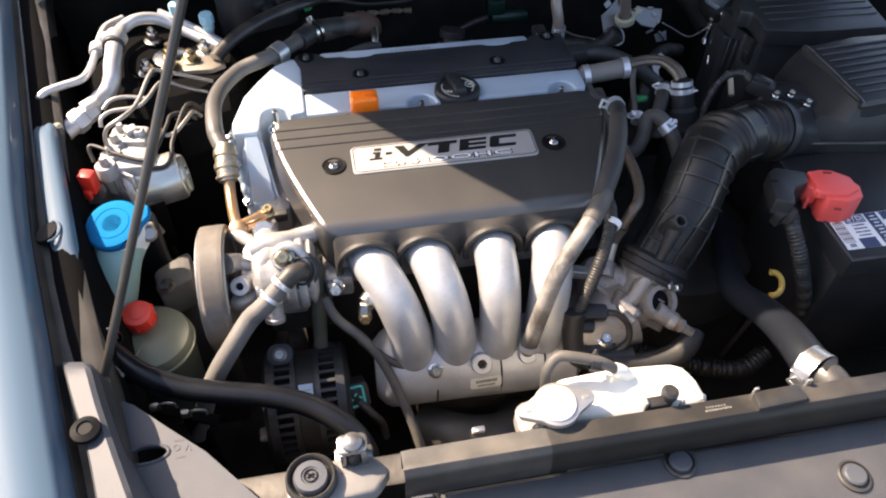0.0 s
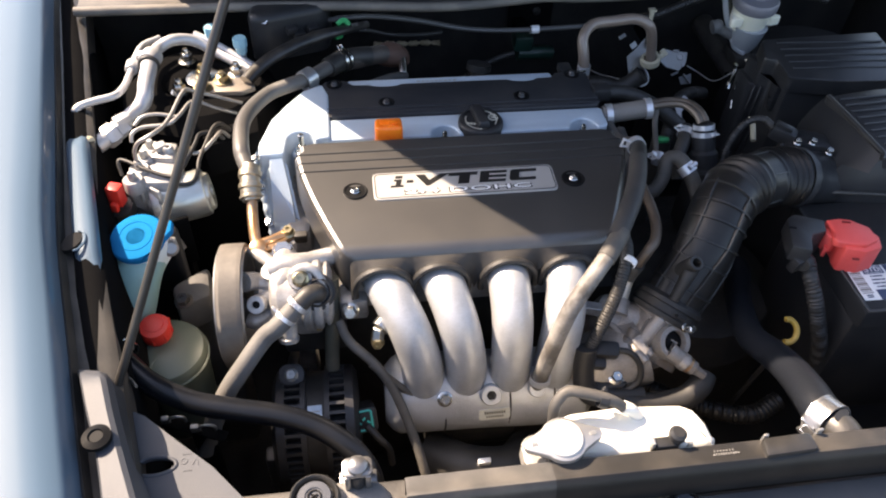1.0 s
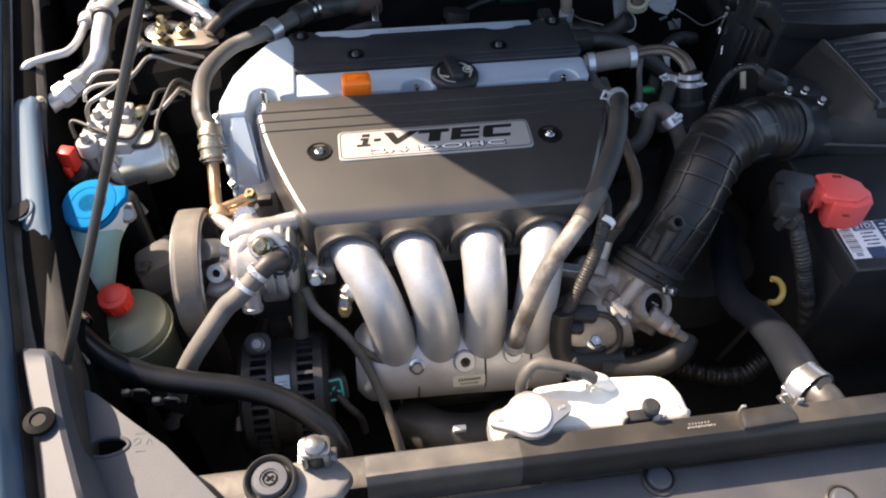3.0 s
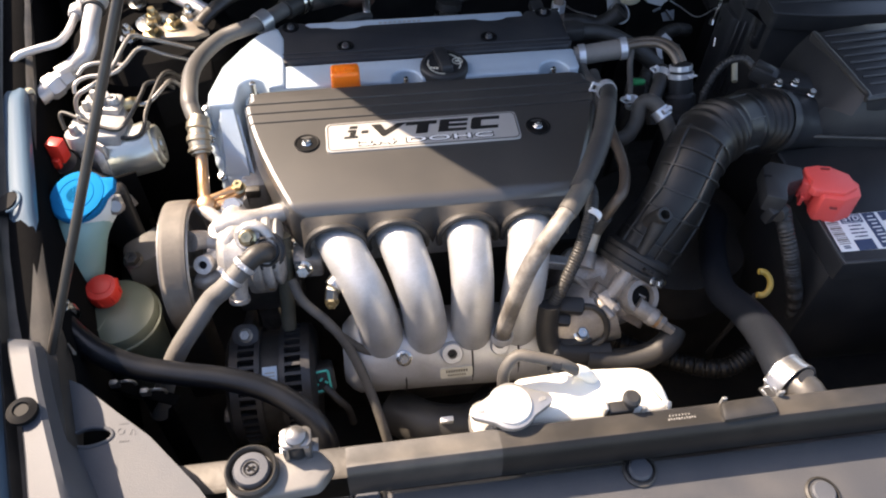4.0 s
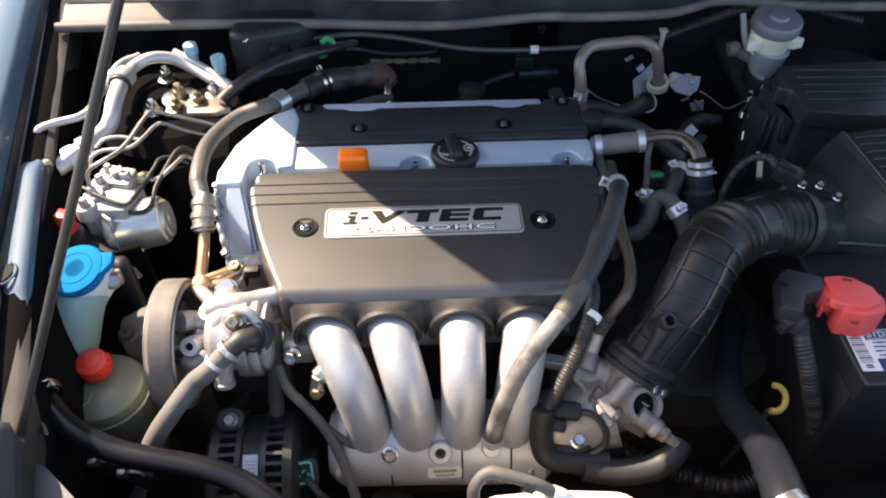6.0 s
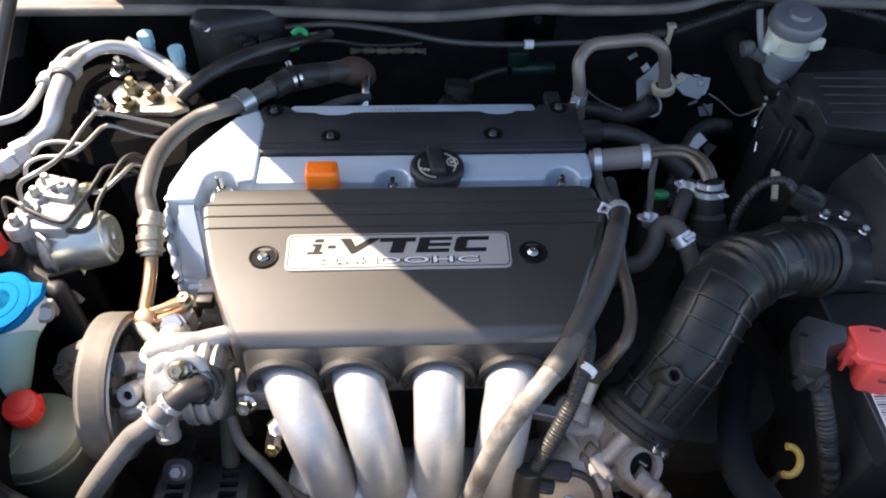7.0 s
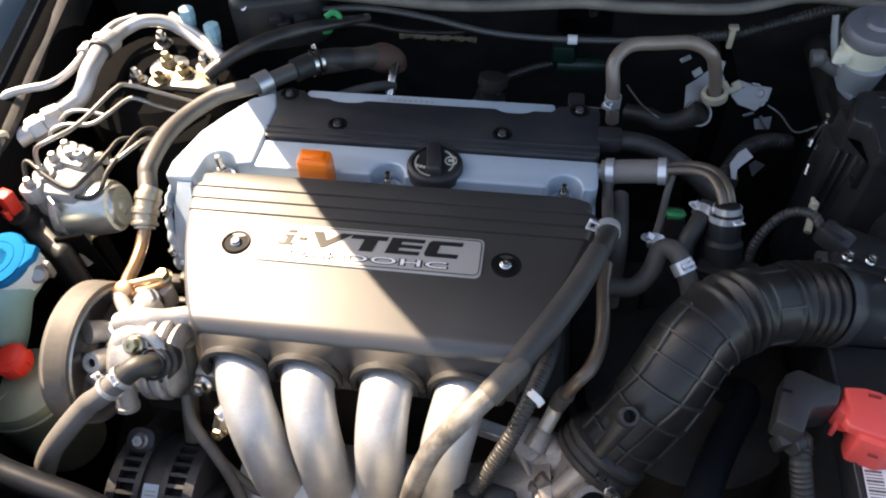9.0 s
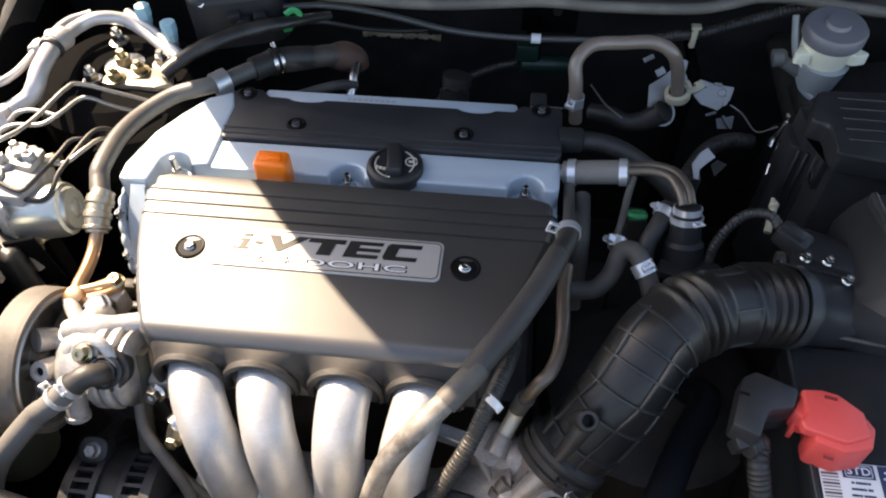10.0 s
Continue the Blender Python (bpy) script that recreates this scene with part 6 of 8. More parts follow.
part("sheet", slab([(-0.019, -0.0277), (-0.0206, -0.0107), (-0.0101, 0.0026), (-0.0012, 0.0078), (0.0073, -0.0033), (-0.0037, -0.0111), (-0.012, -0.0177), (-0.0136, -0.0298)], 0, 0.0018, 0, TP), surface("pale_steel_tab", (0.52, 0.51, 0.5), (0.42, 0.41, 0.4), 0.45, 0.5, scale=150, bump=0.15, dust=0.15), tab)
part("rear_sheet", slab([(0.004, -0.012), (0.012, -0.006), (0.024, -0.012), (0.008, -0.026)], -0.006, -0.005, 0, TP), GRIME, tab)
part("stem", box(0.014, 0.01, 0.2, pose(0.366, 0.134, 0.54), 0.002), GRIME, tab)

# sheathed coolant hose over the last runner
byp = thing("bypass_hose", "dusty grey sheathed hose crossing over the last runner", "hose", (0.14, -0.19, 0.74))
part("sheath", sweep([(0.201, -0.096, 0.858), (0.193, -0.118, 0.862), (0.182, -0.145, 0.865), (0.167, -0.175, 0.866), (0.150, -0.204, 0.865), (0.135, -0.2265, 0.862)], lambda f, s: 0.0099 + 0.0007 * math.sin(math.pi * f), 20, 8), SHEATH, byp, "dusty sheath, shade in its dark grey")
part("upper_end", sweep([(0.209, -0.062, 0.851), (0.2085, -0.076, 0.855), (0.201, -0.098, 0.859)], 0.0095, 18, 5), RUBBER, byp)
part("clip", band((0.209, -0.067, 0.8525), (0, 1, -0.2), 0.0099, 0.008, 0.0014, 0.010, 0.3), ZINCWHITE, byp, "bright spring clip")
part("lower_hose", sweep([(0.140, -0.2215, 0.862), (0.128, -0.238, 0.860), (0.113, -0.2535, 0.853), (0.097, -0.2675, 0.842), (0.08, -0.281, 0.822), (0.068, -0.291, 0.79), (0.0605, -0.2955, 0.755), (0.0585, -0.2935, 0.73), (0.0585, -0.288, 0.705)], 0.0088, 18, 8), surface("sun_bleached_rubber", (0.27, 0.258, 0.24), (0.062, 0.055, 0.048), 0.55, scale=260, bump=0.3, blotch=48, dust=0.2, mix=0.85), byp, "dusty sun-bleached lower hose")
part("joint", sweep([(0.142, -0.2195, 0.863), (0.132, -0.233, 0.8615), (0.119, -0.248, 0.856)], 0.0099, 16, 5), DUSTRUB, byp, "dusty tape where the sheath ends")
part("end_clip", band((0.0585, -0.293, 0.722), (0, 0.1, 1), 0.0102, 0.008, 0.0013, 0.006, -1.6), ZINCWHITE, byp, "bright spring clip")
part("feed_pipe", sweep([(0.2145, 0.04, 0.812), (0.214, 0.015, 0.812), (0.2125, -0.02, 0.825), (0.21, -0.05, 0.846), (0.209, -0.065, 0.852)], 0.0055, 14, 6), DUSTRUB, byp)

brn = thing("metal_water_pipe", "brown-stained bent steel water pipe", "pipe", (0.2, -0.16, 0.76))
part("pipe", sweep([(0.211, -0.085, 0.827), (0.2082, -0.1144, 0.826), (0.2085, -0.145, 0.825), (0.2065, -0.17, 0.822), (0.1995, -0.1905, 0.8185), (0.191, -0.1995, 0.8135), (0.184, -0.2025, 0.80), (0.179, -0.201, 0.783)], 0.006, 16, 8), surface("stained_steel_pipe", (0.15, 0.108, 0.077), (0.085, 0.066, 0.052), 0.33, 0.3, scale=200, bump=0.1, dust=0.25), brn)
part("cuff", sweep([(0.182, -0.2022, 0.793), (0.179, -0.201, 0.781), (0.1765, -0.2, 0.769)], 0.008, 18, 5), DUSTRUB, brn, "dark rubber cuff")
part("sleeve", sweep([(0.1768, -0.1998, 0.7705), (0.1735, -0.2055, 0.762), (0.168, -0.2155, 0.7555), (0.163, -0.225, 0.75)], 0.0068, 18, 5), surface("pale_brass_tube", (0.66, 0.6, 0.48), (0.52, 0.47, 0.37), 0.38, 0.4, scale=200, bump=0.08, dust=0.15), brn, "pale metal end tube")

har = thing("wiring_harness", "black corrugated wiring sleeve with a white clip", "harness", (0.13, -0.26, 0.72))
part("sleeve", sweep([(0.170, -0.135, 0.785), (0.168, -0.163, 0.806), (0.1635, -0.19, 0.822), (0.1575, -0.213, 0.829), (0.150, -0.2335, 0.826), (0.138, -0.254, 0.802), (0.122, -0.272, 0.772), (0.111, -0.281, 0.75)], ribbed(0.0064, 0.0008, 0.003), 16, 8, 0.0011), RUBBER, har)
part("clip", lathe([(0.0068, -0.0034), (0.0081, -0.003), (0.0081, 0.003), (0.0068, 0.0034), (0.0068, -0.0034)], aim((0.155, -0.2295, 0.8285), (0.6, 0.7, 0.25)), 20, False), WHITEINK, har, "white plastic clip ring")
guide = part("guide", joined(sweep([(0.1075, -0.283, 0.756), (0.1065, -0.289, 0.735), (0.108, -0.298, 0.712), (0.116, -0.306, 0.7), (0.14, -0.309, 0.695), (0.175, -0.31, 0.693)], 0.012, 12, 7, flat=0.75)), BLACK, har, "black plastic harness guide")
part("guide_plate", slab(rounded(0.108, -0.304, 0.158, -0.268, 0.008), 0.70, 0.708, 0.002), BLACK, guide)
part("guide_bolt", hexhead((0.145, -0.294, 0.712), (0, -0.4, 0.9), 0.0062, 0.008, 1.4), STEEL, guide, "bright bolt")
part("plug", joined(box(0.03, 0.018, 0.016, pose(0.132, -0.275, 0.735, 20, 0, -12), 0.004), box(0.02, 0.012, 0.014, pose(0.122, -0.285, 0.725, 20, 0, -12), 0.003)), BLACK, har, "black wiring plug")
part("wire_loop", sweep([(0.14, -0.278, 0.742), (0.158, -0.284, 0.742), (0.17, -0.292, 0.728), (0.17, -0.3, 0.71), (0.155, -0.305, 0.7)], 0.0035, 10, 6), RUBBER, har)

low = thing("lower_hose", "black coolant hose curving under the throttle body", "hose", (0.2, -0.31, 0.66))
part("tube", sweep([(0.15, -0.312, 0.69), (0.185, -0.318, 0.688), (0.218, -0.318, 0.694), (0.238, -0.31, 0.702), (0.248, -0.298, 0.708)], 0.0135, 18, 7), RUBBER, low)
part("rear_pipe", sweep([(0.2, -0.25, 0.63), (0.26, -0.285, 0.625), (0.32, -0.31, 0.63), (0.36, -0.3, 0.64)], ribbed(0.0105, 0.0014, 0.0055), 16, 8, 0.0016), TUBEBLACK, low, "dark corrugated hose")

# ---- battery side ----
rad = thing("radiator_hose", "thick black upper radiator hose with a bright clamp", "hose", (0.27, -0.36, 0.72))
# Black rubber, deepened and blued to paint skylit shade on the hose.
part("tube", sweep([(0.273, -0.443, 0.832), (0.271, -0.423, 0.829), (0.277, -0.397, 0.818), (0.286, -0.362, 0.798), (0.290, -0.328, 0.779), (0.290, -0.290, 0.758), (0.306, -0.243, 0.737), (0.331, -0.190, 0.714), (0.362, -0.125, 0.69), (0.33, -0.1, 0.64)], lambda f, s: 0.0174 - 0.0026 * min(1.0, f * 2.2), 26, 8), surface("shade_blue_black_rubber", (0.0085, 0.0102, 0.014), (0.012, 0.0142, 0.0185), 0.42, scale=300, bump=0.15, dust=0.0, spec=0.22), rad)
c1, c2 = Vector((0.273, -0.444, 0.834)), Vector((0.266, -0.423, 0.828))
way = (c2 - c1).normalized()
CLAMPSTEEL = surface("plated_spring_clamp", (0.55, 0.56, 0.57), (0.4, 0.4, 0.41), 0.3, 0.9, scale=200, bump=0.08, blotch=60)
part("clamp", joined(band(c1 + way * 0.011, way, 0.0178, 0.016, 0.0016, 0.012, -1.2), band(c1 + way * 0.018, way, 0.0189, 0.0025, 0.001, 0, 0), band(c1 + way * 0.004, way, 0.0189, 0.0025, 0.001, 0, 0)), CLAMPSTEEL, rad, "bright wide spring clamp")
part("clamp_ear", joined(box(0.010, 0.014, 0.003, Matrix.Translation(c1 + way * 0.011 + Vector((-0.021, -0.004, 0.004))) @ pose(0, 0, 0, 25, 10, 40), 0.0008, segs=1), box(0.010, 0.014, 0.003, Matrix.Translation(c1 + way * 0.011 + Vector((-0.021, -0.008, -0.006))) @ pose(0, 0, 0, 25, 10, 40), 0.0008, segs=1), box(0.003, 0.012, 0.012, Matrix.Translation(c1 + way * 0.011 + Vector((-0.025, -0.008, -0.006))) @ pose(0, 0, 0, 25, 10, 40), 0.0008, segs=1)), CLAMPSTEEL, rad, "folded clamp ear")
part("clamp_hole", lathe([(0.0065, 0.0), (0.0065, 0.0008), (0.001, 0.001)], aim(c1 + way * 0.011 + Vector((0.003, -0.0075, 0.0181)), (0.15, -0.36, 0.9)) @ Matrix.Diagonal((1.3, 0.6, 1, 1)), 20), RUBBER, rad, "dark oval opening in the clamp")
part("outlet", sweep([c1 - way * 0.026 - Vector((0, 0, 0.012)), c1 - way * 0.006, c1 + way * 0.01], 0.0148, 20, 3), surface("dull_outlet_aluminium", (0.07, 0.068, 0.065), (0.05, 0.048, 0.046), 0.45, 0.5, scale=200, bump=0.2, dust=0.3), rad)

bat = thing("battery", "black car battery with a white and blue label", "battery", (0.5, -0.22, 0.6))
part("case", box(0.24, 0.165, 0.175, pose(0.52, -0.216, 0.6, 0, 0, -1.5), 0.006), BLACK, bat)
top = part("top", slab([(0.399, -0.301), (0.64, -0.307), (0.643, -0.135), (0.402, -0.129)], 0.775, 0.80, 0.004), BLACK, bat)
part("top_lip", joined(box(0.004, 0.168, 0.003, pose(0.4025, -0.215, 0.799), 0.001, segs=1), box(0.24, 0.004, 0.003, pose(0.521, -0.302, 0.799, 0, 0, -1.5), 0.001, segs=1)), BOOT, top)
lab = part("label", slab([(0.406, -0.2845), (0.62, -0.289), (0.62, -0.236), (0.408, -0.2365)], 0.80, 0.8008, 0), WHITEINK, bat, "white and dark blue battery label")
navy = surface("dark_blue_print", (0.02, 0.035, 0.09), (0.03, 0.045, 0.1), 0.4, scale=300, bump=0)
for sx, sy, x, y in ((0.024, 0.0115, 0.4365, -0.2430), (0.014, 0.047, 0.4585, -0.2605), (0.14, 0.012, 0.54, -0.2430), (0.02, 0.014, 0.4355, -0.2785)):
    part("label_block", box(sx, sy, 0.0004, pose(x, y, 0.8008)), navy, lab, "dark blue printed area")
part("std_frame", sweep([(x, y, 0.8013) for x, y in rounded(0.4265, -0.2477, 0.4465, -0.2385, 0.0015, 2) + [(0.4465, -0.24)]], 0.0003, 5, 1), WHITEINK, lab)
part("std_text", lettering("STD", 0.0085, pose(0.4365, -0.2432, 0.8015), 0.0002, 1.15, bold=0.0001), WHITEINK, lab, "white letters on the dark header")
BARINK = surface("brown_print", (0.12, 0.08, 0.07), (0.14, 0.1, 0.09), 0.5, bump=0)
for i in range(12):
    part("bar", box(0.0125, 0.0008 if i % 3 else 0.0018, 0.0004, pose(0.4145, -0.2465 - 0.0026 * i, 0.8008)), BARINK, lab)
part("print", joined(*[box(0.002 + 0.0016 * (i % 3), 0.0016, 0.0004, pose(0.4305 + 0.004 * (i % 4), -0.2525 - 0.005 * (i // 4), 0.801)) for i in range(16)], *[box(0.007, 0.0014, 0.0004, pose(0.4145, -0.2785 - 0.0025 * i, 0.801)) for i in range(2)]), navy, lab, "small print bars")
part("pale_print", joined(*[box(0.006 + 0.003 * (i % 2), 0.0014, 0.0004, pose(0.4585, -0.2425 - 0.005 * i, 0.8015)) for i in range(8)]), WHITEINK, lab, "pale print bars on dark blue")
for x, y in ((0.6, -0.16),):
    part("terminal", lathe([(0.0095, 0), (0.0085, 0.018), (0.007, 0.019)], pose(x, y, 0.80), 18), GREYMET, bat)

redc = thing("terminal_cover", "red plastic battery terminal cover", "terminal cover", (0.415, -0.222, 0.8))
plateau = [(0.3905, -0.1965), (0.406, -0.1955), (0.418, -0.1985), (0.434, -0.2125), (0.4345, -0.232), (0.416, -0.239), (0.3875, -0.2305), (0.3855, -0.2235), (0.391, -0.2165)]
part("crown", slab(plateau, 0.829, 0.838, 0.0022, segs=3), REDCOVER, redc, "flat eight-sided top")
skirt = [(0.397, -0.202), (0.417, -0.201), (0.4385, -0.215), (0.4425, -0.2235), (0.4365, -0.2405), (0.415, -0.2455), (0.3945, -0.2385), (0.395, -0.2265), (0.399, -0.219)]
part("shell", slab(skirt, 0.8005, 0.8335, 0.0022, segs=2, shrink=0.035), REDCOVER, redc, "flared skirt round the terminal")
part("tongue", joined(slab([(0.384, -0.2125), (0.392, -0.1985), (0.399, -0.2035), (0.397, -0.2205), (0.3905, -0.2205)], 0.811, 0.832, 0.002), box(0.004, 0.014, 0.013, pose(0.388, -0.2165, 0.806, 0, 0, -25), 0.001)), REDCOVER, redc, "side tongue toward the cable")
SLOTRED = surface("dark_red_slot", (0.25, 0.02, 0.015), (0.2, 0.015, 0.012), 0.5, bump=0)
part("latch", box(0.009, 0.0022, 0.0012, pose(0.411, -0.203, 0.8378, 0, 0, -12)), SLOTRED, redc, "dark latch slot")
part("latch", box(0.007, 0.0022, 0.0012, pose(0.4055, -0.2455, 0.8235, 20, 0, -14)), SLOTRED, redc, "dark latch slot")

boot = thing("cable_boot", "dark grey plastic cable boot beside the battery terminal", "cable boot", (0.36, -0.22, 0.78))
part("elbow", slab([(0.3585, -0.1835), (0.3895, -0.1965), (0.3835, -0.2135), (0.3655, -0.2175), (0.3615, -0.2225), (0.3535, -0.2415), (0.334, -0.2325), (0.3475, -0.19)], 0.818, 0.838, 0.0028, segs=2, shrink=0.01), BOOT, boot, "L-shaped boot")
part("rim", slab([(0.3665, -0.2165), (0.3845, -0.2125), (0.3855, -0.2085), (0.367, -0.2125)], 0.802, 0.815, 0.001), BOOT, boot)
part("slot", box(0.008, 0.0022, 0.001, pose(0.3465, -0.2055, 0.8376, 0, 0, -15)), INK, boot)
part("collar", box(0.019, 0.011, 0.02, pose(0.349, -0.2325, 0.802, 10, 0, 20), 0.002), BOOT, boot)
cab = thing("battery_cable", "black corrugated battery cable sleeve", "cable", (0.36, -0.28, 0.65))
part("sleeve", sweep([(0.35, -0.24, 0.815), (0.361, -0.233, 0.812), (0.361, -0.246, 0.803), (0.367, -0.264, 0.782), (0.377, -0.276, 0.752), (0.388, -0.280, 0.725), (0.401, -0.279, 0.690), (0.420, -0.277, 0.640)], ribbed(0.0078, 0.0012, 0.0042), 18, 8, 0.0013), RUBBER, cab)
ydip = thing("gearbox_dipstick", "yellow plastic ring handle of the gearbox dipstick", "dipstick", (0.338, -0.275, 0.72))
part("ring", sweep([(0.338 + 0.0115 * math.cos(a), -0.276 + 0.0095 * math.sin(a) - 0.004, 0.752 + 0.0115 * math.sin(a) * 0.75) for a in [radians(-115 + 26 * i) for i in range(9)]], 0.0033, 12, 4), YELLOW, ydip)
part("stick", sweep([(0.332, -0.288, 0.742), (0.33, -0.285, 0.70), (0.33, -0.27, 0.60)], 0.003, 8, 4), GRIME, ydip)

# ---- radiator cap and coolant tank ----
rcap = thing("radiator_filler", "bright pressed steel radiator cap with two wings", "radiator cap", (0.027, -0.445, 0.845))
capm = pose(0.0265, -0.4435, 0.858, 5, -3, 4)
wing = arc(0, 0, 0.0192, 38, 142, 8) + arc(-0.0272, 0, 0.0055, 110, 250, 5) + arc(0, 0, 0.0192, 218, 322, 8) + arc(0.0272, 0, 0.0055, -70, 70, 5)
part("wing_plate", slab(wing, -0.003, 0.0025, 0.0015, capm), surface("pressed_steel", (0.5, 0.5, 0.49), (0.4, 0.39, 0.38), 0.36, 0.75, scale=200, bump=0.06, dust=0.1), rcap)
part("disc", lathe([(0.0156, 0.002), (0.0156, 0.004), (0.0147, 0.005), (0.011, 0.0054), (0.004, 0.0052)], capm, 40), surface("sticker_steel", (0.66, 0.55, 0.42), (0.72, 0.7, 0.67), 0.4, 0.2, scale=200, bump=0.05), rcap, "disc with a pale worn sticker")
part("skirt", lathe([(0.0175, -0.016), (0.019, -0.012), (0.0185, -0.004)], capm, 36), STEEL, rcap)
for s in (-1, 1):
    part("wing_mark", joined(*[box(0.0012, 0.0032, 0.0004, capm @ pose(s * 0.0245 + 0.0018 * i, 0, 0.003)) for i in (-1, 0, 1)]), GREYMET, rcap)
part("neck", joined(lathe([(0.016, 0), (0.0155, 0.02), (0.0172, 0.021), (0.0172, 0.024)], pose(0.0265, -0.4435, 0.83), 30), slab(rounded(-0.005, -0.46, 0.055, -0.425, 0.012), 0.826, 0.84, 0.003)), surface("light_dusty_steel", (0.2, 0.19, 0.175), (0.27, 0.255, 0.235), 0.5, 0.3, scale=200, bump=0.15, dust=0.3), rcap, "dusty filler neck")

tank = thing("coolant_tank", "white plastic coolant overflow tank behind the beam", "tank", (0.1, -0.42, 0.7))
outline = [q[:2] for q in ((0.033, -0.410, 0.846), (0.088, -0.407, 0.846), (0.141, -0.411, 0.846), (0.152, -0.417, 0.846), (0.158, -0.433, 0.846), (0.159, -0.450, 0.846), (0.156, -0.455, 0.846), (0.122, -0.456, 0.846), (0.028, -0.451, 0.846))]
part("body", slab(outline, 0.70, 0.845, 0.009, segs=3, shrink=0.01), WHITE, tank)
part("nipple", sweep([(0.084, -0.4185, 0.858), (0.092, -0.4195, 0.853), (0.1, -0.42, 0.842)], 0.0055, 14, 4), WHITE, tank)
part("strap", joined(box(0.018, 0.01, 0.02, pose(0.112, -0.4505, 0.832), 0.002), lathe([(0.0052, -0.012), (0.0052, 0), (0.0072, 0.001), (0.0072, 0.0055), (0.005, 0.008)], aim((0.121, -0.449, 0.855), (0, 0, 1)), 20)), BLACK, tank, "black mounting clip")
part("strap_plate", box(0.003, 0.008, 0.012, pose(0.101, -0.45, 0.843), 0.001), GREYMET, tank)
oh = thing("overflow_hose", "thin dusty overflow hose from radiator neck to tank", "hose", (0.05, -0.42, 0.84))
part("tube", sweep([(0.026, -0.418, 0.840), (0.026, -0.414, 0.862), (0.036, -0.408, 0.872), (0.051, -0.411, 0.872), (0.070, -0.416, 0.868), (0.084, -0.4185, 0.858)], 0.0048, 14, 8), DUSTRUB, oh)
part("clip", band((0.066, -0.4155, 0.8665), (1, -0.25, -0.25), 0.0058, 0.008, 0.001, 0.004, 0), BLACK, oh)


# ---- left side of the bay ----
hp = thing("pressure_hose", "black rubber pressure hose with crimped steel fitting", "hose", (-0.24, 0.0, 0.8))
part("hose", sweep([(-0.2455, -0.045, 0.826), (-0.253, -0.025, 0.832), (-0.256, -0.009, 0.836), (-0.2585, 0.04, 0.832), (-0.25, 0.08, 0.828), (-0.228, 0.112, 0.829), (-0.204, 0.122, 0.833), (-0.178, 0.135, 0.834), (-0.158, 0.157, 0.832), (-0.139, 0.177, 0.83)], 0.0095, 20, 8), surface("weathered_black_rubber", (0.058, 0.056, 0.0535), (0.09, 0.0865, 0.082), 0.48, scale=260, bump=0.18, dust=0.1, spec=0.5), hp)
part("crimp", sweep([(-0.2445, -0.038, 0.829), (-0.2455, -0.05, 0.824), (-0.2455, -0.063, 0.816), (-0.2445, -0.074, 0.808)], lambda f, s: 0.0116 + 0.0018 * (1 if int(f * 5.99) % 2 else 0) - (0.003 if f > 0.93 else 0), 22, 8, 0.0012), surface("brassy_crimp", (0.56, 0.49, 0.36), (0.46, 0.4, 0.3), 0.35, 0.9, scale=200, bump=0.1), hp, "brassy crimped ferrule")
part("pipe", sweep([(-0.2445, -0.072, 0.809), (-0.244, -0.09, 0.8), (-0.2415, -0.113, 0.799), (-0.2385, -0.132, 0.803), (-0.235, -0.147, 0.8055)], 0.0062, 14, 7), COPPER, hp, "coppery steel pipe")
part("banjo", joined(lathe([(0.0095, -0.008), (0.0098, 0.0), (0.009, 0.004), (0.006, 0.0058)], pose(-0.2345, -0.1485, 0.8055, 20, 0, 0), 22), slab([(-0.241, -0.149), (-0.236, -0.138), (-0.208, -0.1205), (-0.2, -0.121), (-0.196, -0.131), (-0.206, -0.14), (-0.226, -0.153)], 0.799, 0.8055, 0.002), sweep([(-0.236, -0.144, 0.806), (-0.22, -0.137, 0.806), (-0.205, -0.13, 0.805)], 0.0045, 12, 4)), COPPER, hp, "coppery flange plate of the pipe")
part("flange_nut", hexhead((-0.2025, -0.1285, 0.8055), (0, -0.2, 1), 0.006, 0.009, 1.3), ZINC, hp, "yellow zinc nut")
part("clamp", band((-0.178, 0.135, 0.834), (0.65, 0.7, 0), 0.0115, 0.017, 0.0022, 0.006, -1.2), surface("galvanised_clip", (0.55, 0.57, 0.58), (0.45, 0.46, 0.47), 0.35, 0.8, scale=120, bump=0.1), hp, "galvanised hose clamp")
part("clamp_foot", box(0.02, 0.012, 0.012, pose(-0.172, 0.128, 0.815, 0, 0, 40), 0.002), GREYMET, hp)

wp = thing("coolant_outlet_hose", "black rubber hose with brown elbow behind the valve cover", "hose", (-0.08, 0.22, 0.78))
part("front_hose", sweep([(-0.15, 0.165, 0.831), (-0.136, 0.18, 0.83), (-0.118, 0.197, 0.826), (-0.092, 0.21, 0.82)], 0.0135, 18, 6), RUBBER, wp)
part("hose", sweep([(-0.125, 0.19, 0.827), (-0.115, 0.197, 0.822), (-0.082, 0.220, 0.815), (-0.059, 0.233, 0.808)], lambda f, s: 0.0125 + 0.001 * f, 20, 7), surface("brown_black_rubber", (0.04, 0.031, 0.026), (0.055, 0.042, 0.035), 0.55, scale=200, bump=0.15, dust=0.2), wp)
part("clamp", joined(band((-0.133, 0.183, 0.829), (0.7, 0.65, -0.1), 0.0148, 0.005, 0.0014, 0, 0), band((-0.127, 0.189, 0.828), (0.7, 0.65, -0.1), 0.0152, 0.004, 0.0014, 0.006, 1.0)), STEEL, wp, "bright worm clamp")
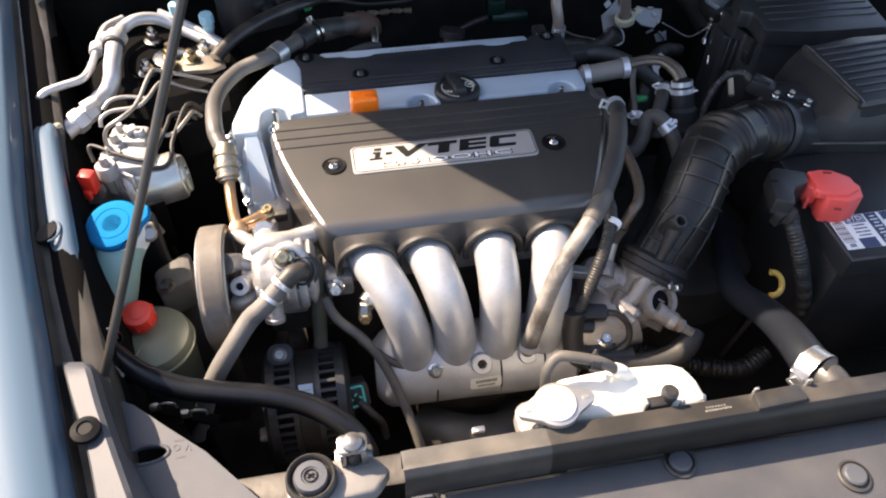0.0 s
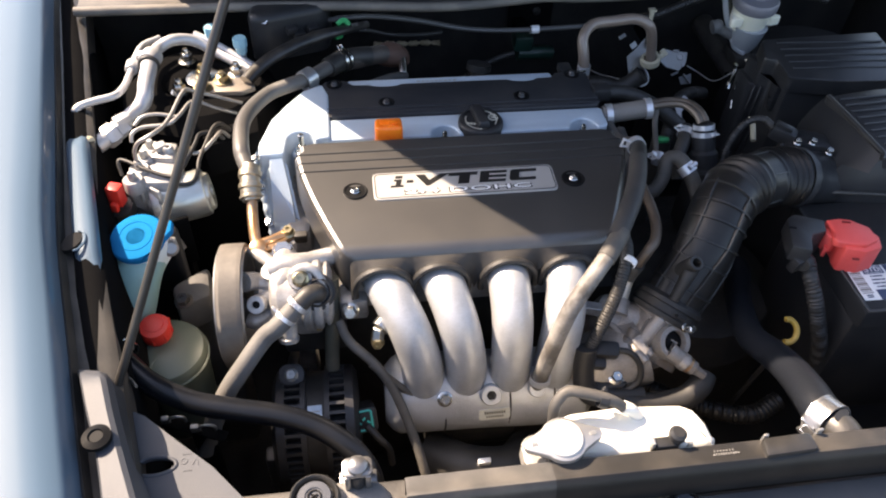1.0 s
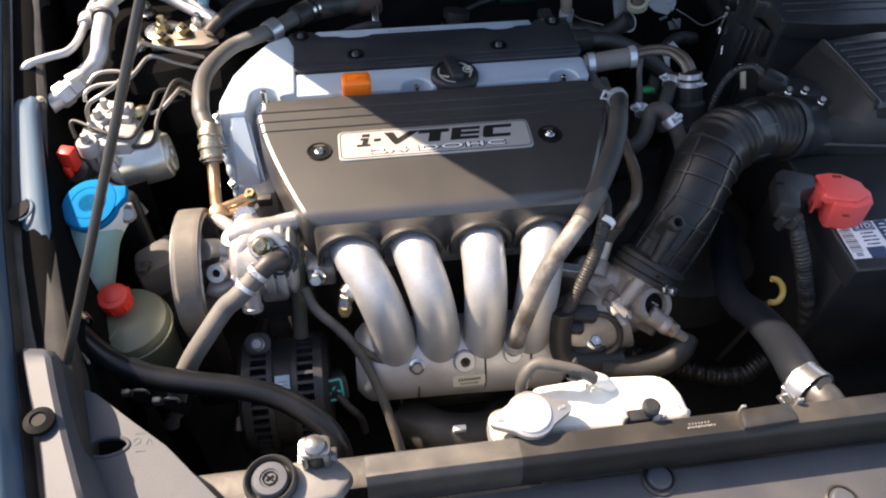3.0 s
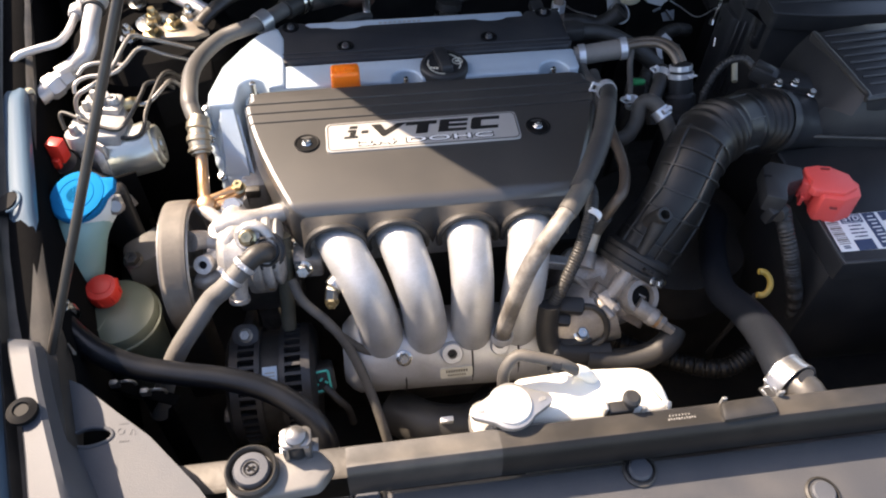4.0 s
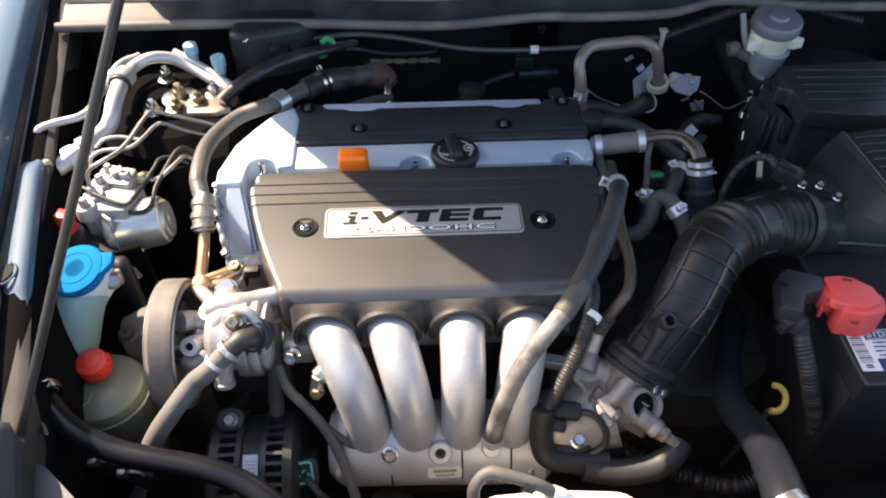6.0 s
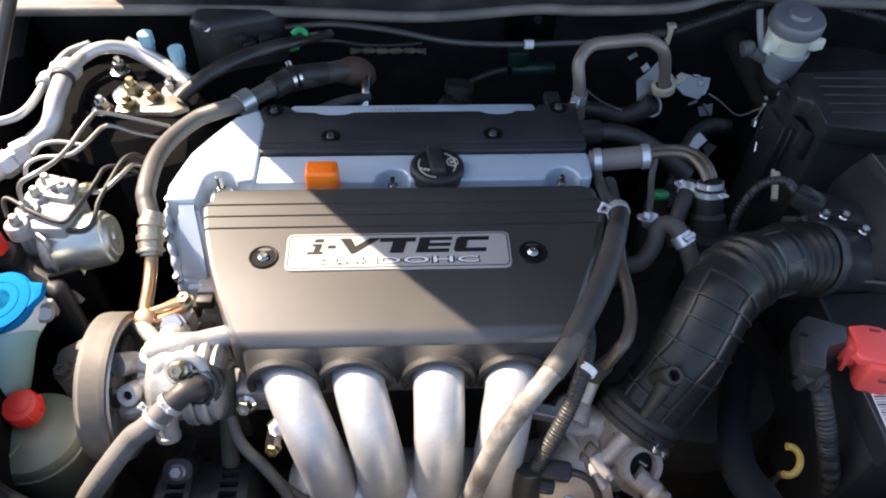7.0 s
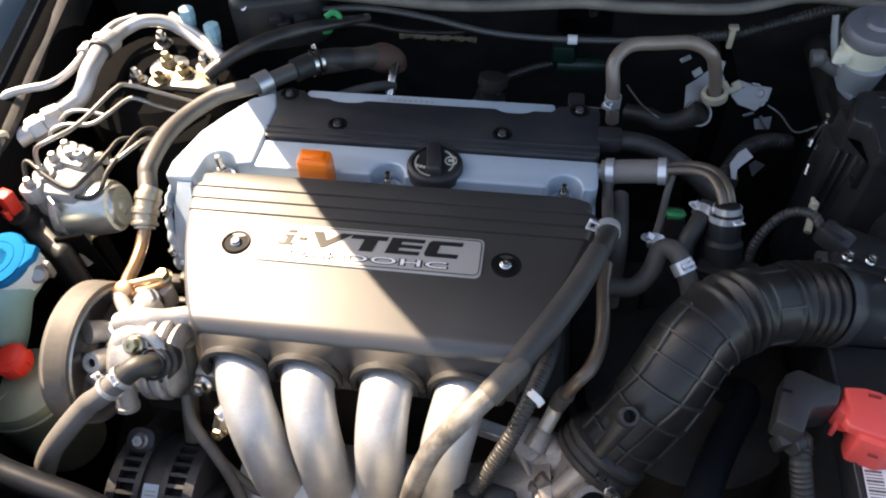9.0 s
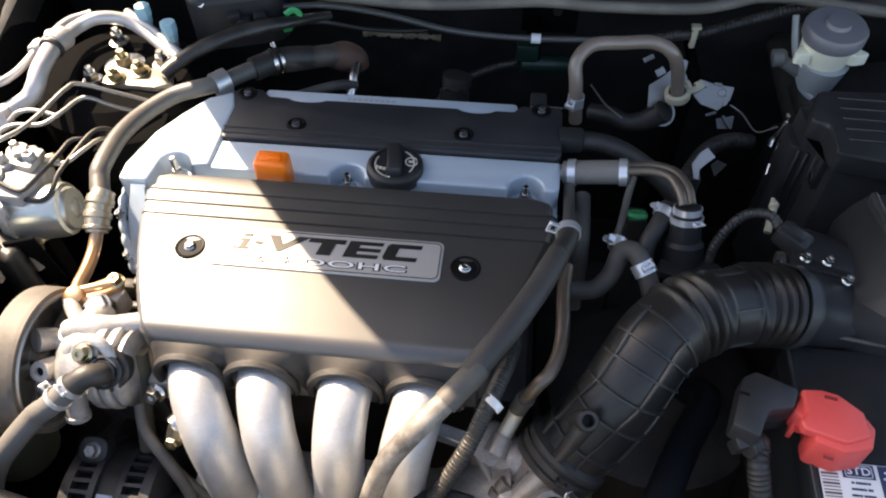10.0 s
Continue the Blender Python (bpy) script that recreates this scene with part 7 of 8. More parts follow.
part("elbow", sweep([(-0.078, 0.227, 0.810), (-0.059, 0.234, 0.806), (-0.046, 0.237, 0.800), (-0.043, 0.238, 0.790)], lambda f, s: 0.0125 + 0.006 * math.sin(math.pi * min(1, f * 1.1)), 18, 5), surface("rusty_rubber", (0.09, 0.042, 0.026), (0.06, 0.032, 0.022), 0.7, scale=180, bump=0.3), wp, "rust-brown elbow end")
part("steel_tube", sweep([(-0.043, 0.227, 0.803), (-0.044, 0.208, 0.797), (-0.046, 0.186, 0.780)], 0.0062, 14, 5), STEEL, wp, "bright steel tube")
part("second_tube", sweep([(-0.11, 0.155, 0.80), (-0.08, 0.175, 0.80), (-0.055, 0.19, 0.797), (-0.04, 0.2, 0.79)], 0.006, 12, 6), DUSTRUB, wp)

br = thing("strut_brace", "black painted strut brace bar bolted to the tower", "brace", (-0.25, 0.18, 0.8))
part("bar", sweep([(-0.262, 0.163, 0.817), (-0.251, 0.177, 0.822), (-0.227, 0.198, 0.830), (-0.193, 0.220, 0.836), (-0.159, 0.239, 0.838), (-0.130, 0.255, 0.836), (-0.09, 0.3, 0.82)], lambda f, s: 0.0098 - 0.004 * max(0, f - 0.55) / 0.45, 18, 8, flat=0.8), surface("worn_black_paint", (0.016, 0.0155, 0.015), (0.028, 0.026, 0.024), 0.35, scale=150, bump=0.08, dust=0.2), br)
part("foot", slab([(-0.335, 0.151), (-0.268, 0.148), (-0.25, 0.158), (-0.258, 0.18), (-0.285, 0.184), (-0.33, 0.17)], 0.804, 0.811, 0.002), surface("dusty_plate", (0.32, 0.28, 0.23), (0.24, 0.21, 0.18), 0.45, 0.5, scale=150, bump=0.1, dust=0.3), br, "dusty flat foot plate")
for x, y in ((-0.32, 0.158), (-0.295, 0.173)):
    part("nut", joined(lathe([(0.0125, 0), (0.0125, 0.003), (0.0085, 0.004)], pose(x, y, 0.8105), 24), lathe([(0.008, 0.003), (0.008, 0.011), (0.0065, 0.012)], pose(x, y, 0.8105), 6), lathe([(0.004, 0.01), (0.004, 0.016), (0.003, 0.017)], pose(x, y, 0.8105), 12)), ZINC, br, "yellow zinc nut")
g = thing("green_clip", "bright green plastic cable clip on the brace", "clip", (-0.129, 0.264, 0.83))
part("hook", sweep([(-0.134, 0.262, 0.842), (-0.126, 0.266, 0.846), (-0.119, 0.268, 0.84), (-0.123, 0.264, 0.831), (-0.132, 0.26, 0.829)], 0.0028, 8, 4, flat=1.5), GREEN, g)
part("tail", box(0.012, 0.008, 0.01, pose(-0.134, 0.258, 0.823, 20, 0, 30), 0.002), GREEN, g)

ac = thing("air_conditioning_pipe", "bright aluminium air conditioning pipe with fittings", "pipe", (-0.36, 0.16, 0.8))
part("pipe", sweep([(-0.384, 0.168, 0.849), (-0.381, 0.19, 0.846), (-0.379, 0.216, 0.841), (-0.3616, 0.232, 0.843), (-0.338, 0.2455, 0.834), (-0.31, 0.24, 0.82), (-0.2637, 0.211, 0.807), (-0.25, 0.203, 0.803)], 0.0078, 18, 8), PIPE, ac)
part("lower_pipe", sweep([(-0.411, 0.057, 0.824), (-0.399, 0.08, 0.826), (-0.3885, 0.096, 0.828), (-0.382, 0.1065, 0.8375), (-0.381, 0.122, 0.846), (-0.380, 0.1466, 0.851), (-0.383, 0.17, 0.85)], lambda f, s: 0.0082 + 0.002 * min(1, f * 3), 20, 8), PIPE, ac, "wide aluminium lower run")
part("fitting", joined(lathe([(0.012, -0.02), (0.0145, -0.016), (0.0145, -0.004), (0.0125, -0.002), (0.0125, 0.012), (0.010, 0.014)], aim((-0.412, 0.056, 0.822), (0.6, 0.8, 0.05)), 6), lathe([(0.0105, -0.035), (0.0105, -0.018)], aim((-0.412, 0.056, 0.822), (0.6, 0.8, 0.05)), 16), box(0.02, 0.014, 0.02, pose(-0.405, 0.064, 0.818, 0, 0, 45), 0.003)), PIPE, ac, "hexagonal aluminium fitting")
part("joint", joined(lathe([(0.0125, -0.014), (0.0135, -0.01), (0.0135, 0.008), (0.011, 0.012)], aim((-0.382, 0.178, 0.848), (0.1, 0.95, -0.15)), 24), box(0.03, 0.012, 0.013, pose(-0.39, 0.19, 0.839, 0, 0, 12), 0.003)), PIPE, ac, "clamp joint of the two pipes")
part("joint_seal", lathe([(0.0122, -0.003), (0.0136, -0.002), (0.0136, 0.002), (0.0122, 0.003)], aim((-0.381, 0.158, 0.851), (0.0, 0.98, 0.1)), 24), RUBBER, ac, "black sealing ring")
part("dark_end", sweep([(-0.418, 0.049, 0.821), (-0.44, 0.02, 0.82), (-0.46, 0.0, 0.8)], 0.0095, 14, 4), RUBBER, ac, "black hose end")
part("thin_pipe", sweep([(-0.49, 0.045, 0.79), (-0.474, 0.056, 0.82), (-0.457, 0.063, 0.845), (-0.45, 0.069, 0.851), (-0.432, 0.08, 0.851), (-0.4135, 0.092, 0.849), (-0.408, 0.118, 0.844), (-0.406, 0.1446, 0.843), (-0.4045, 0.163, 0.844), (-0.4065, 0.2, 0.839), (-0.403, 0.235, 0.835), (-0.385, 0.258, 0.832)], 0.0046, 14, 8), PIPE, ac)
part("thin_joint", lathe([(0.0075, -0.01), (0.009, -0.008), (0.009, 0.008), (0.007, 0.010)], aim((-0.405, 0.166, 0.8435), (-0.05, 0.98, -0.1)), 8), PIPE, ac)
part("service_pipe", sweep([(-0.336, 0.256, 0.838), (-0.300, 0.239, 0.826), (-0.254, 0.21, 0.81)], 0.0052, 12, 5), PIPE, ac)
for x, y, z in ((-0.311, 0.252, 0.818), (-0.2708, 0.2275, 0.813)):
    v = part("valve_stem", lathe([(0.006, 0), (0.006, 0.016), (0.0045, 0.018)], pose(x, y, z), 14), PIPE, ac)
    part("valve_cap", lathe([(0.0065, 0), (0.008, 0.003), (0.008, 0.010), (0.0098, 0.012), (0.0098, 0.023), (0.009, 0.025), (0.004, 0.025)], pose(x, y, z + 0.008), 8), PALEBLUE, v, "pale blue plastic valve cap")

ab = thing("brake_modulator", "cast aluminium brake modulator with a cylindrical motor", "modulator", (-0.34, -0.03, 0.76))
MODCAST = surface("pale_cast_aluminium", (0.38, 0.38, 0.38), (0.24, 0.23, 0.22), 0.6, 0.15, scale=300, bump=0.3, blotch=40, dust=0.15)
top_edge = [q[:2] for q in ((-0.385, -0.044, 0.820), (-0.379, -0.013, 0.820), (-0.375, 0.025, 0.820), (-0.354, 0.031, 0.820), (-0.336, 0.016, 0.820), (-0.328, -0.023, 0.820), (-0.334, -0.047, 0.820))]
part("block", slab(top_edge, 0.752, 0.82, 0.003), MODCAST, ab, sharp=30)
part("foot", slab([q[:2] for q in ((-0.380, -0.045, 0.765), (-0.356, -0.029, 0.765), (-0.331, -0.064, 0.765), (-0.337, -0.076, 0.765))], 0.735, 0.766, 0.004), CAST, ab)
part("valve_body", joined(slab([(-0.364, -0.006), (-0.35, 0.022), (-0.334, 0.018), (-0.336, -0.012)], 0.78, 0.827, 0.003), box(0.014, 0.012, 0.01, pose(-0.352, 0.006, 0.826, 0, 0, 30), 0.002), lathe([(0.011, -0.02), (0.011, 0.0), (0.009, 0.003)], aim((-0.334, -0.004, 0.808), (1, 0.1, 0.2)), 22)), CAST, ab, "raised valve body")
part("face_rib", joined(*[box(0.004, 0.03, 0.035, Matrix.Translation(q) @ pose(0, 0, -0.02, 0, 0, 50), 0.0012, segs=1) for q in ((-0.382, -0.037, 0.800), (-0.360, -0.047, 0.800))]), CAST, ab)
for q in ((-0.366, 0.017, 0.820), (-0.371, -0.002, 0.820), (-0.374, -0.022, 0.820), (-0.378, -0.042, 0.820)):
    boss = part("port_boss", lathe([(0.0115, -0.012), (0.0115, 0.003), (0.0105, 0.0045), (0.006, 0.0045)], Matrix.Translation(q), 24), MODCAST, ab, "pale turned port boss")
    part("line_nut", joined(lathe([(0.0056, 0.003), (0.0056, 0.009), (0.0046, 0.011), (0.0034, 0.014)], Matrix.Translation(q), 6)), GREYMET, boss, "dull hexagon line nut")
part("stud", lathe([(0.0065, -0.008), (0.0065, 0.004), (0.005, 0.006), (0.003, 0.006), (0.0028, 0.002)], pose(-0.343, 0.003, 0.828), 18), CAST, ab)
part("side_nut", lathe([(0.0075, -0.006), (0.0075, 0.006), (0.006, 0.008), (0.0045, 0.013)], aim((-0.331, 0.013, 0.815), (0.9, 0.2, 0.2)), 8), ZINC, ab, "yellow plated line nut")
part("face_port", lathe([(0.008, -0.01), (0.008, 0.003), (0.0065, 0.005), (0.004, 0.005), (0.0035, 0.0)], aim((-0.361, -0.044, 0.790), (-0.3, -0.8, 0.45)), 18), CAST, ab)
part("foot_bolt", hexhead((-0.335, -0.056, 0.765), (0.4, -0.6, 0.6), 0.006, 0.008, 1.3), ZINC, ab)
part("control_unit", slab([q[:2] for q in ((-0.418, -0.054, 0.785), (-0.414, -0.026, 0.785), (-0.396, -0.029, 0.785), (-0.330, -0.083, 0.785), (-0.335, -0.103, 0.785), (-0.380, -0.079, 0.785))], 0.68, 0.785, 0.008, segs=3), BLACK, ab, "black plastic control unit")
mdir = Vector((0.98, 0.167, 0.11)).normalized()
m0 = Vector((-0.355, -0.034, 0.779))
part("motor", lathe([(0.0285, 0.0), (0.029, 0.004), (0.029, 0.046), (0.0275, 0.052), (0.0235, 0.0535), (0.0225, 0.057), (0.021, 0.0585), (0.011, 0.0585), (0.0100, 0.0565), (0.0075, 0.0565), (0.0065, 0.0600), (0.003, 0.0602)], aim(m0, mdir), 44), surface("pale_zinc_can", (0.64, 0.64, 0.58), (0.54, 0.54, 0.48), 0.3, 0.75, scale=200, bump=0.06, blotch=18, dust=0.08), ab, "bright zinc motor can", sharp=30)
part("motor_band", lathe([(0.0305, -0.008), (0.032, -0.006), (0.032, 0.001), (0.029, 0.002)], aim(m0, mdir), 40), CAST, ab)
part("bracket", joined(box(0.03, 0.004, 0.09, pose(-0.34, -0.062, 0.70, 10, 0, 20), 0.001), box(0.02, 0.02, 0.14, pose(-0.35, -0.03, 0.64), 0.003)), BAY, ab)
single("red_connector", joined(box(0.016, 0.014, 0.026, pose(-0.394, -0.062, 0.806, 0, 0, -18), 0.002), box(0.008, 0.006, 0.012, pose(-0.397, -0.071, 0.802, 0, 0, -18), 0.0015)), RED, "red plastic wiring connector beside the modulator", "connector")
single("connector_harness", sweep([(-0.395, -0.06, 0.8), (-0.393, -0.05, 0.77), (-0.385, -0.06, 0.73), (-0.37, -0.05, 0.66)], 0.014, 14, 6), RUBBER, "black taped harness below the red connector", "harness")

LINES = [[(-0.3745, -0.022, 0.831), (-0.3735, -0.019, 0.846), (-0.368, -0.0175, 0.856), (-0.358, -0.0165, 0.862), (-0.349, -0.009, 0.8635), (-0.342, 0.0095, 0.8595), (-0.3374, 0.0357, 0.856), (-0.3345, 0.063, 0.854), (-0.331, 0.087, 0.852), (-0.327, 0.103, 0.846), (-0.3, 0.118, 0.825), (-0.268, 0.13, 0.804)],
         [(-0.389, 0.025, 0.826), (-0.387, 0.032, 0.834), (-0.375, 0.041, 0.836), (-0.347, 0.045, 0.836), (-0.335, 0.063, 0.836), (-0.327, 0.092, 0.833), (-0.317, 0.098, 0.831), (-0.3, 0.105, 0.816), (-0.275, 0.117, 0.797)],
         [(-0.388, 0.051, 0.832), (-0.379, 0.059, 0.838), (-0.362, 0.064, 0.838), (-0.336, 0.062, 0.834)],
         [(-0.393, -0.028, 0.818), (-0.397, -0.016, 0.828), (-0.391, -0.014, 0.830), (-0.365, -0.030, 0.828), (-0.340, -0.040, 0.824), (-0.326, -0.036, 0.826), (-0.313, 0.008, 0.830), (-0.309, 0.029, 0.830), (-0.298, 0.037, 0.826), (-0.284, 0.045, 0.810)],
         [(-0.341, -0.041, 0.812), (-0.317, -0.041, 0.812), (-0.309, -0.030, 0.815), (-0.307, -0.012, 0.822), (-0.301, 0.015, 0.826), (-0.294, 0.045, 0.828), (-0.287, 0.060, 0.822), (-0.280, 0.076, 0.800)],
         [(-0.315, -0.000, 0.824), (-0.304, 0.004, 0.824), (-0.292, 0.023, 0.826), (-0.286, 0.046, 0.820), (-0.281, 0.063, 0.800)]]
LINESTEEL = surface("plated_brake_line", (0.42, 0.4, 0.37), (0.32, 0.3, 0.28), 0.4, 0.6, scale=150, bump=0.05, dust=0.2)
for k, pts in enumerate(LINES):
    dark = k in (3, 4)
    single("brake_line", sweep(pts, 0.0024, 10, 8), RUBBER if dark else LINESTEEL, "dark coated brake line above the modulator" if dark else "plated steel brake line above the modulator", "brake line", "brake lines of the modulator")
single("line_carrier", joined(slab([(-0.315, 0.055), (-0.245, 0.085), (-0.25, 0.135), (-0.31, 0.115)], 0.74, 0.79, 0.004), box(0.03, 0.003, 0.005, pose(-0.3, 0.07, 0.79, 0, 0, 5))), BAY, "steel carrier plate under the brake lines, shade in its colour", "bracket")

wn1 = thing("washer_filler", "pale aqua washer fluid filler neck with a blue cap", "filler", (-0.37, -0.17, 0.66))
bc = Vector((-0.359, -0.139, 0.823))
part("cap", joined(lathe([(0.0265, -0.01), (0.029, -0.006), (0.0295, 0.0), (0.0275, 0.003), (0.022, 0.0042), (0.01, 0.0038)], aim(bc, (-0.12, -0.25, 1)), 40), slab(arc(0, 0, 0.028, -35, 55, 8) + [(0.031, 0.025), (0.035, 0.013)], -0.004, 0.003, 0.001, aim(bc, (-0.12, -0.25, 1)) @ pose(0, 0, 0, 0, 0, 8))), BLUE, wn1, "bright blue snap cap with a lip")
part("cap_dish", lathe([(0.0165, 0.0038), (0.0178, 0.0048), (0.019, 0.0038)], aim(bc, (-0.12, -0.25, 1)), 30), BLUE, wn1)
part("collar", lathe([(0.0255, -0.035), (0.027, -0.026), (0.0275, -0.008), (0.0265, -0.006)], aim(bc, (-0.12, -0.25, 1)), 36), surface("white_neck_plastic", (0.7, 0.76, 0.74), (0.62, 0.7, 0.68), 0.4, scale=80, bump=0.05, sss=0.1), wn1, "whitish neck collar")
part("neck", sweep([bc + Vector((0.002, 0.006, -0.025)), (-0.366, -0.152, 0.785), (-0.379, -0.172, 0.745), (-0.395, -0.194, 0.705), (-0.413, -0.215, 0.660)], lambda f, s: 0.0265 - 0.004 * f, 24, 6), NECK, wn1)
part("mount_boss", joined(lathe([(0.009, 0), (0.009, 0.006), (0.006, 0.009)], aim((-0.331, -0.135, 0.800), (0.4, -0.6, 0.6)), 16), box(0.02, 0.008, 0.02, pose(-0.335, -0.125, 0.785), 0.002)), GREYMET, wn1)

res = thing("steering_fluid_reservoir", "greenish steering fluid reservoir with a red cap", "reservoir", (-0.33, -0.22, 0.62))
rc = Vector((-0.342, -0.218, 0.725))
part("tank", lathe([(0.036, -0.12), (0.039, -0.1), (0.043, -0.012), (0.044, -0.01), (0.044, -0.002), (0.041, 0.004), (0.03, 0.008), (0.012, 0.010)], Matrix.Translation(rc), 40), RESGREEN, res)
part("seam_rib", lathe([(0.0435, -0.012), (0.0455, -0.011), (0.0455, -0.008), (0.0435, -0.007)], Matrix.Translation(rc), 40, False), RESGREEN, res)
part("rib", box(0.0025, 0.035, 0.004, Matrix.Translation(rc + Vector((-0.006, -0.016, 0.006))) @ pose(0, 0, 0, 0, 0, -25), 0.001), RESGREEN, res)
rcc = Vector((-0.349, -0.203, 0.742))
part("neck", lathe([(0.0155, -0.018), (0.015, 0.004)], Matrix.Translation(rcc), 26), RESGREEN, res)
cp = part("cap", lathe([(0.015, -0.006), (0.0165, -0.003), (0.0165, 0.010), (0.015, 0.013), (0.007, 0.0135)], Matrix.Translation(rcc) @ pose(0, 0, 0, 8, 0, 0), 32), RED, res, "bright red screw cap")
part("cap_rim", lathe([(0.0105, 0.0), (0.010, 0.003), (0.006, 0.0035)], Matrix.Translation(rcc) @ pose(0, 0, 0.0115, 8, 0, 0), 28), RED, cp)
for i in range(8):
    a = 2 * math.pi * i / 8
    part("cap_grip", box(0.004, 0.0034, 0.012, Matrix.Translation(rcc) @ pose(0.0158 * math.cos(a), 0.0158 * math.sin(a), -0.002, 8, 0, math.degrees(a)), 0.0012, segs=1), RED, cp)

lh = thing("cooler_hose", "thick black hose running along the front corner of the bay", "hose", (-0.25, -0.31, 0.72))
part("tube", sweep([(-0.376, -0.257, 0.795), (-0.362, -0.272, 0.790), (-0.333, -0.299, 0.782), (-0.297, -0.315, 0.770), (-0.258, -0.323, 0.762), (-0.212, -0.330, 0.753), (-0.174, -0.342, 0.742), (-0.143, -0.363, 0.728), (-0.129, -0.381, 0.710), (-0.130, -0.391, 0.680)], 0.0112, 20, 8), surface("matt_rubber", (0.005, 0.0062, 0.0085), (0.0085, 0.0095, 0.012), 0.3, scale=260, bump=0.1, dust=0.02, spec=0.4), lh)
part("sleeve", sweep([(-0.391, -0.238, 0.800), (-0.378, -0.251, 0.796), (-0.364, -0.270, 0.792)], lambda f, s: 0.0145 + 0.0028 * math.sin(math.pi * f) + (0.0016 if f > 0.85 else 0.0), 20, 8, 0.0015), GREYHOSE, lh, "pale grey hose sleeve")
part("clip", band(Vector((-0.364, -0.270, 0.792)), (0.5, -0.6, -0.2), 0.0176, 0.008, 0.0014, 0.009, 1.2), STEEL, lh)
rt = thing("return_hose", "grey rubber return hose clamped to the steering pump", "hose", (-0.23, -0.28, 0.7))
part("tube", sweep([(-0.1885, -0.2425, 0.817), (-0.199, -0.2485, 0.809), (-0.2135, -0.257, 0.799), (-0.227, -0.260, 0.788), (-0.247, -0.277, 0.770), (-0.267, -0.289, 0.745), (-0.285, -0.298, 0.710), (-0.304, -0.305, 0.660)], 0.0098, 20, 8), GREYHOSE, rt)
part("elbow", sweep([(-0.1705, -0.2275, 0.812), (-0.1725, -0.2325, 0.8185), (-0.179, -0.2365, 0.8215), (-0.187, -0.242, 0.818), (-0.1935, -0.245, 0.8135)], 0.0098, 18, 6), RUBBER, rt, "black rubber elbow")
part("clamp", joined(band((-0.1905, -0.2435, 0.8155), (-0.72, -0.45, -0.5), 0.0104, 0.005, 0.0013, 0.006, 1.0), band((-0.2035, -0.2505, 0.806), (-0.68, -0.45, -0.55), 0.0104, 0.004, 0.0014, 0.007, 2.4)), ZINCWHITE, rt, "bright double clamp")

rod = thing("bonnet_prop_rod", "dark steel bonnet prop rod leaning up from the front corner", "prop rod", (-0.34, -0.34, 0.8))
p0, p1 = Vector((-0.336, -0.336, 0.85)), Vector((-0.177, -0.182, 1.2))
rd = (p1 - p0)
part("rod", sweep([p0 - rd * 0.1, p0 + rd * 0.3, p0 + rd * 0.8, p0 + rd * 1.22], 0.0038, 12, 4), surface("worn_dark_rod", (0.045, 0.041, 0.037), (0.03, 0.028, 0.026), 0.3, 0.3, scale=100, bump=0.05, dust=0.12), rod)
part("holder", joined(sweep([p0 - rd * 0.12, p0 - rd * 0.09, p0 - rd * 0.07], 0.0075, 12, 4), box(0.016, 0.014, 0.02, pose(-0.35, -0.35, 0.8), 0.004)), BLACK, rod, "black plastic pivot holder")

# loose wires and small hoses low in the bay
single("ground_wire", sweep([(-0.152, -0.232, 0.770), (-0.142, -0.252, 0.760), (-0.118, -0.272, 0.745), (-0.100, -0.289, 0.720), (-0.086, -0.313, 0.690), (-0.074, -0.345, 0.660), (-0.065, -0.372, 0.620)], 0.0052, 12, 8), DUSTRUB, "dusty black wire hanging beside the manifold", "wire")
single("vacuum_line", sweep([(-0.121, -0.270, 0.742), (-0.103, -0.279, 0.725), (-0.084, -0.286, 0.710), (-0.062, -0.287, 0.70), (-0.045, -0.287, 0.702)], 0.0042, 12, 8), DUSTRUB, "thin grey hose reaching the manifold stud", "hose")
single("dipstick_tube", sweep([(-0.157, -0.196, 0.800), (-0.158, -0.206, 0.775), (-0.161, -0.224, 0.740), (-0.164, -0.240, 0.700)], 0.008, 14, 6), surface("olive_pipe", (0.06, 0.06, 0.045), (0.08, 0.078, 0.06), 0.5, scale=200, bump=0.15, dust=0.3), "olive-brown pipe between pump and manifold", "pipe")
single("low_clip", joined(box(0.02, 0.012, 0.03, pose(-0.004, -0.335, 0.60, 10, 0, 0), 0.002), box(0.014, 0.006, 0.01, pose(-0.004, -0.338, 0.632, 10, 0, 0), 0.001)), WHITEINK, "white plastic clip on a hose under the manifold", "clip")
single("low_hose", sweep([(-0.06, -0.3, 0.60), (-0.02, -0.33, 0.61), (0.03, -0.33, 0.6), (0.06, -0.3, 0.58)], 0.026, 18, 6), RUBBER, "black hose under the manifold", "hose")
single("starter", joined(lathe([(0.03, 0), (0.034, 0.01), (0.034, 0.1), (0.028, 0.11)], pose(-0.06, -0.24, 0.58, 0, 90, 0), 26), box(0.05, 0.06, 0.05, pose(0.02, -0.23, 0.55), 0.008)), GRIME, "dark starter motor under the manifold", "starter motor")

lowc = thing("hose_bracket", "small dark steel bracket with hose clips low in the bay", "bracket", (-0.31, -0.305, 0.7))
part("strip", box(0.07, 0.012, 0.003, pose(-0.305, -0.307, 0.706, 0, 0, -22), 0.001), BAY, lowc)
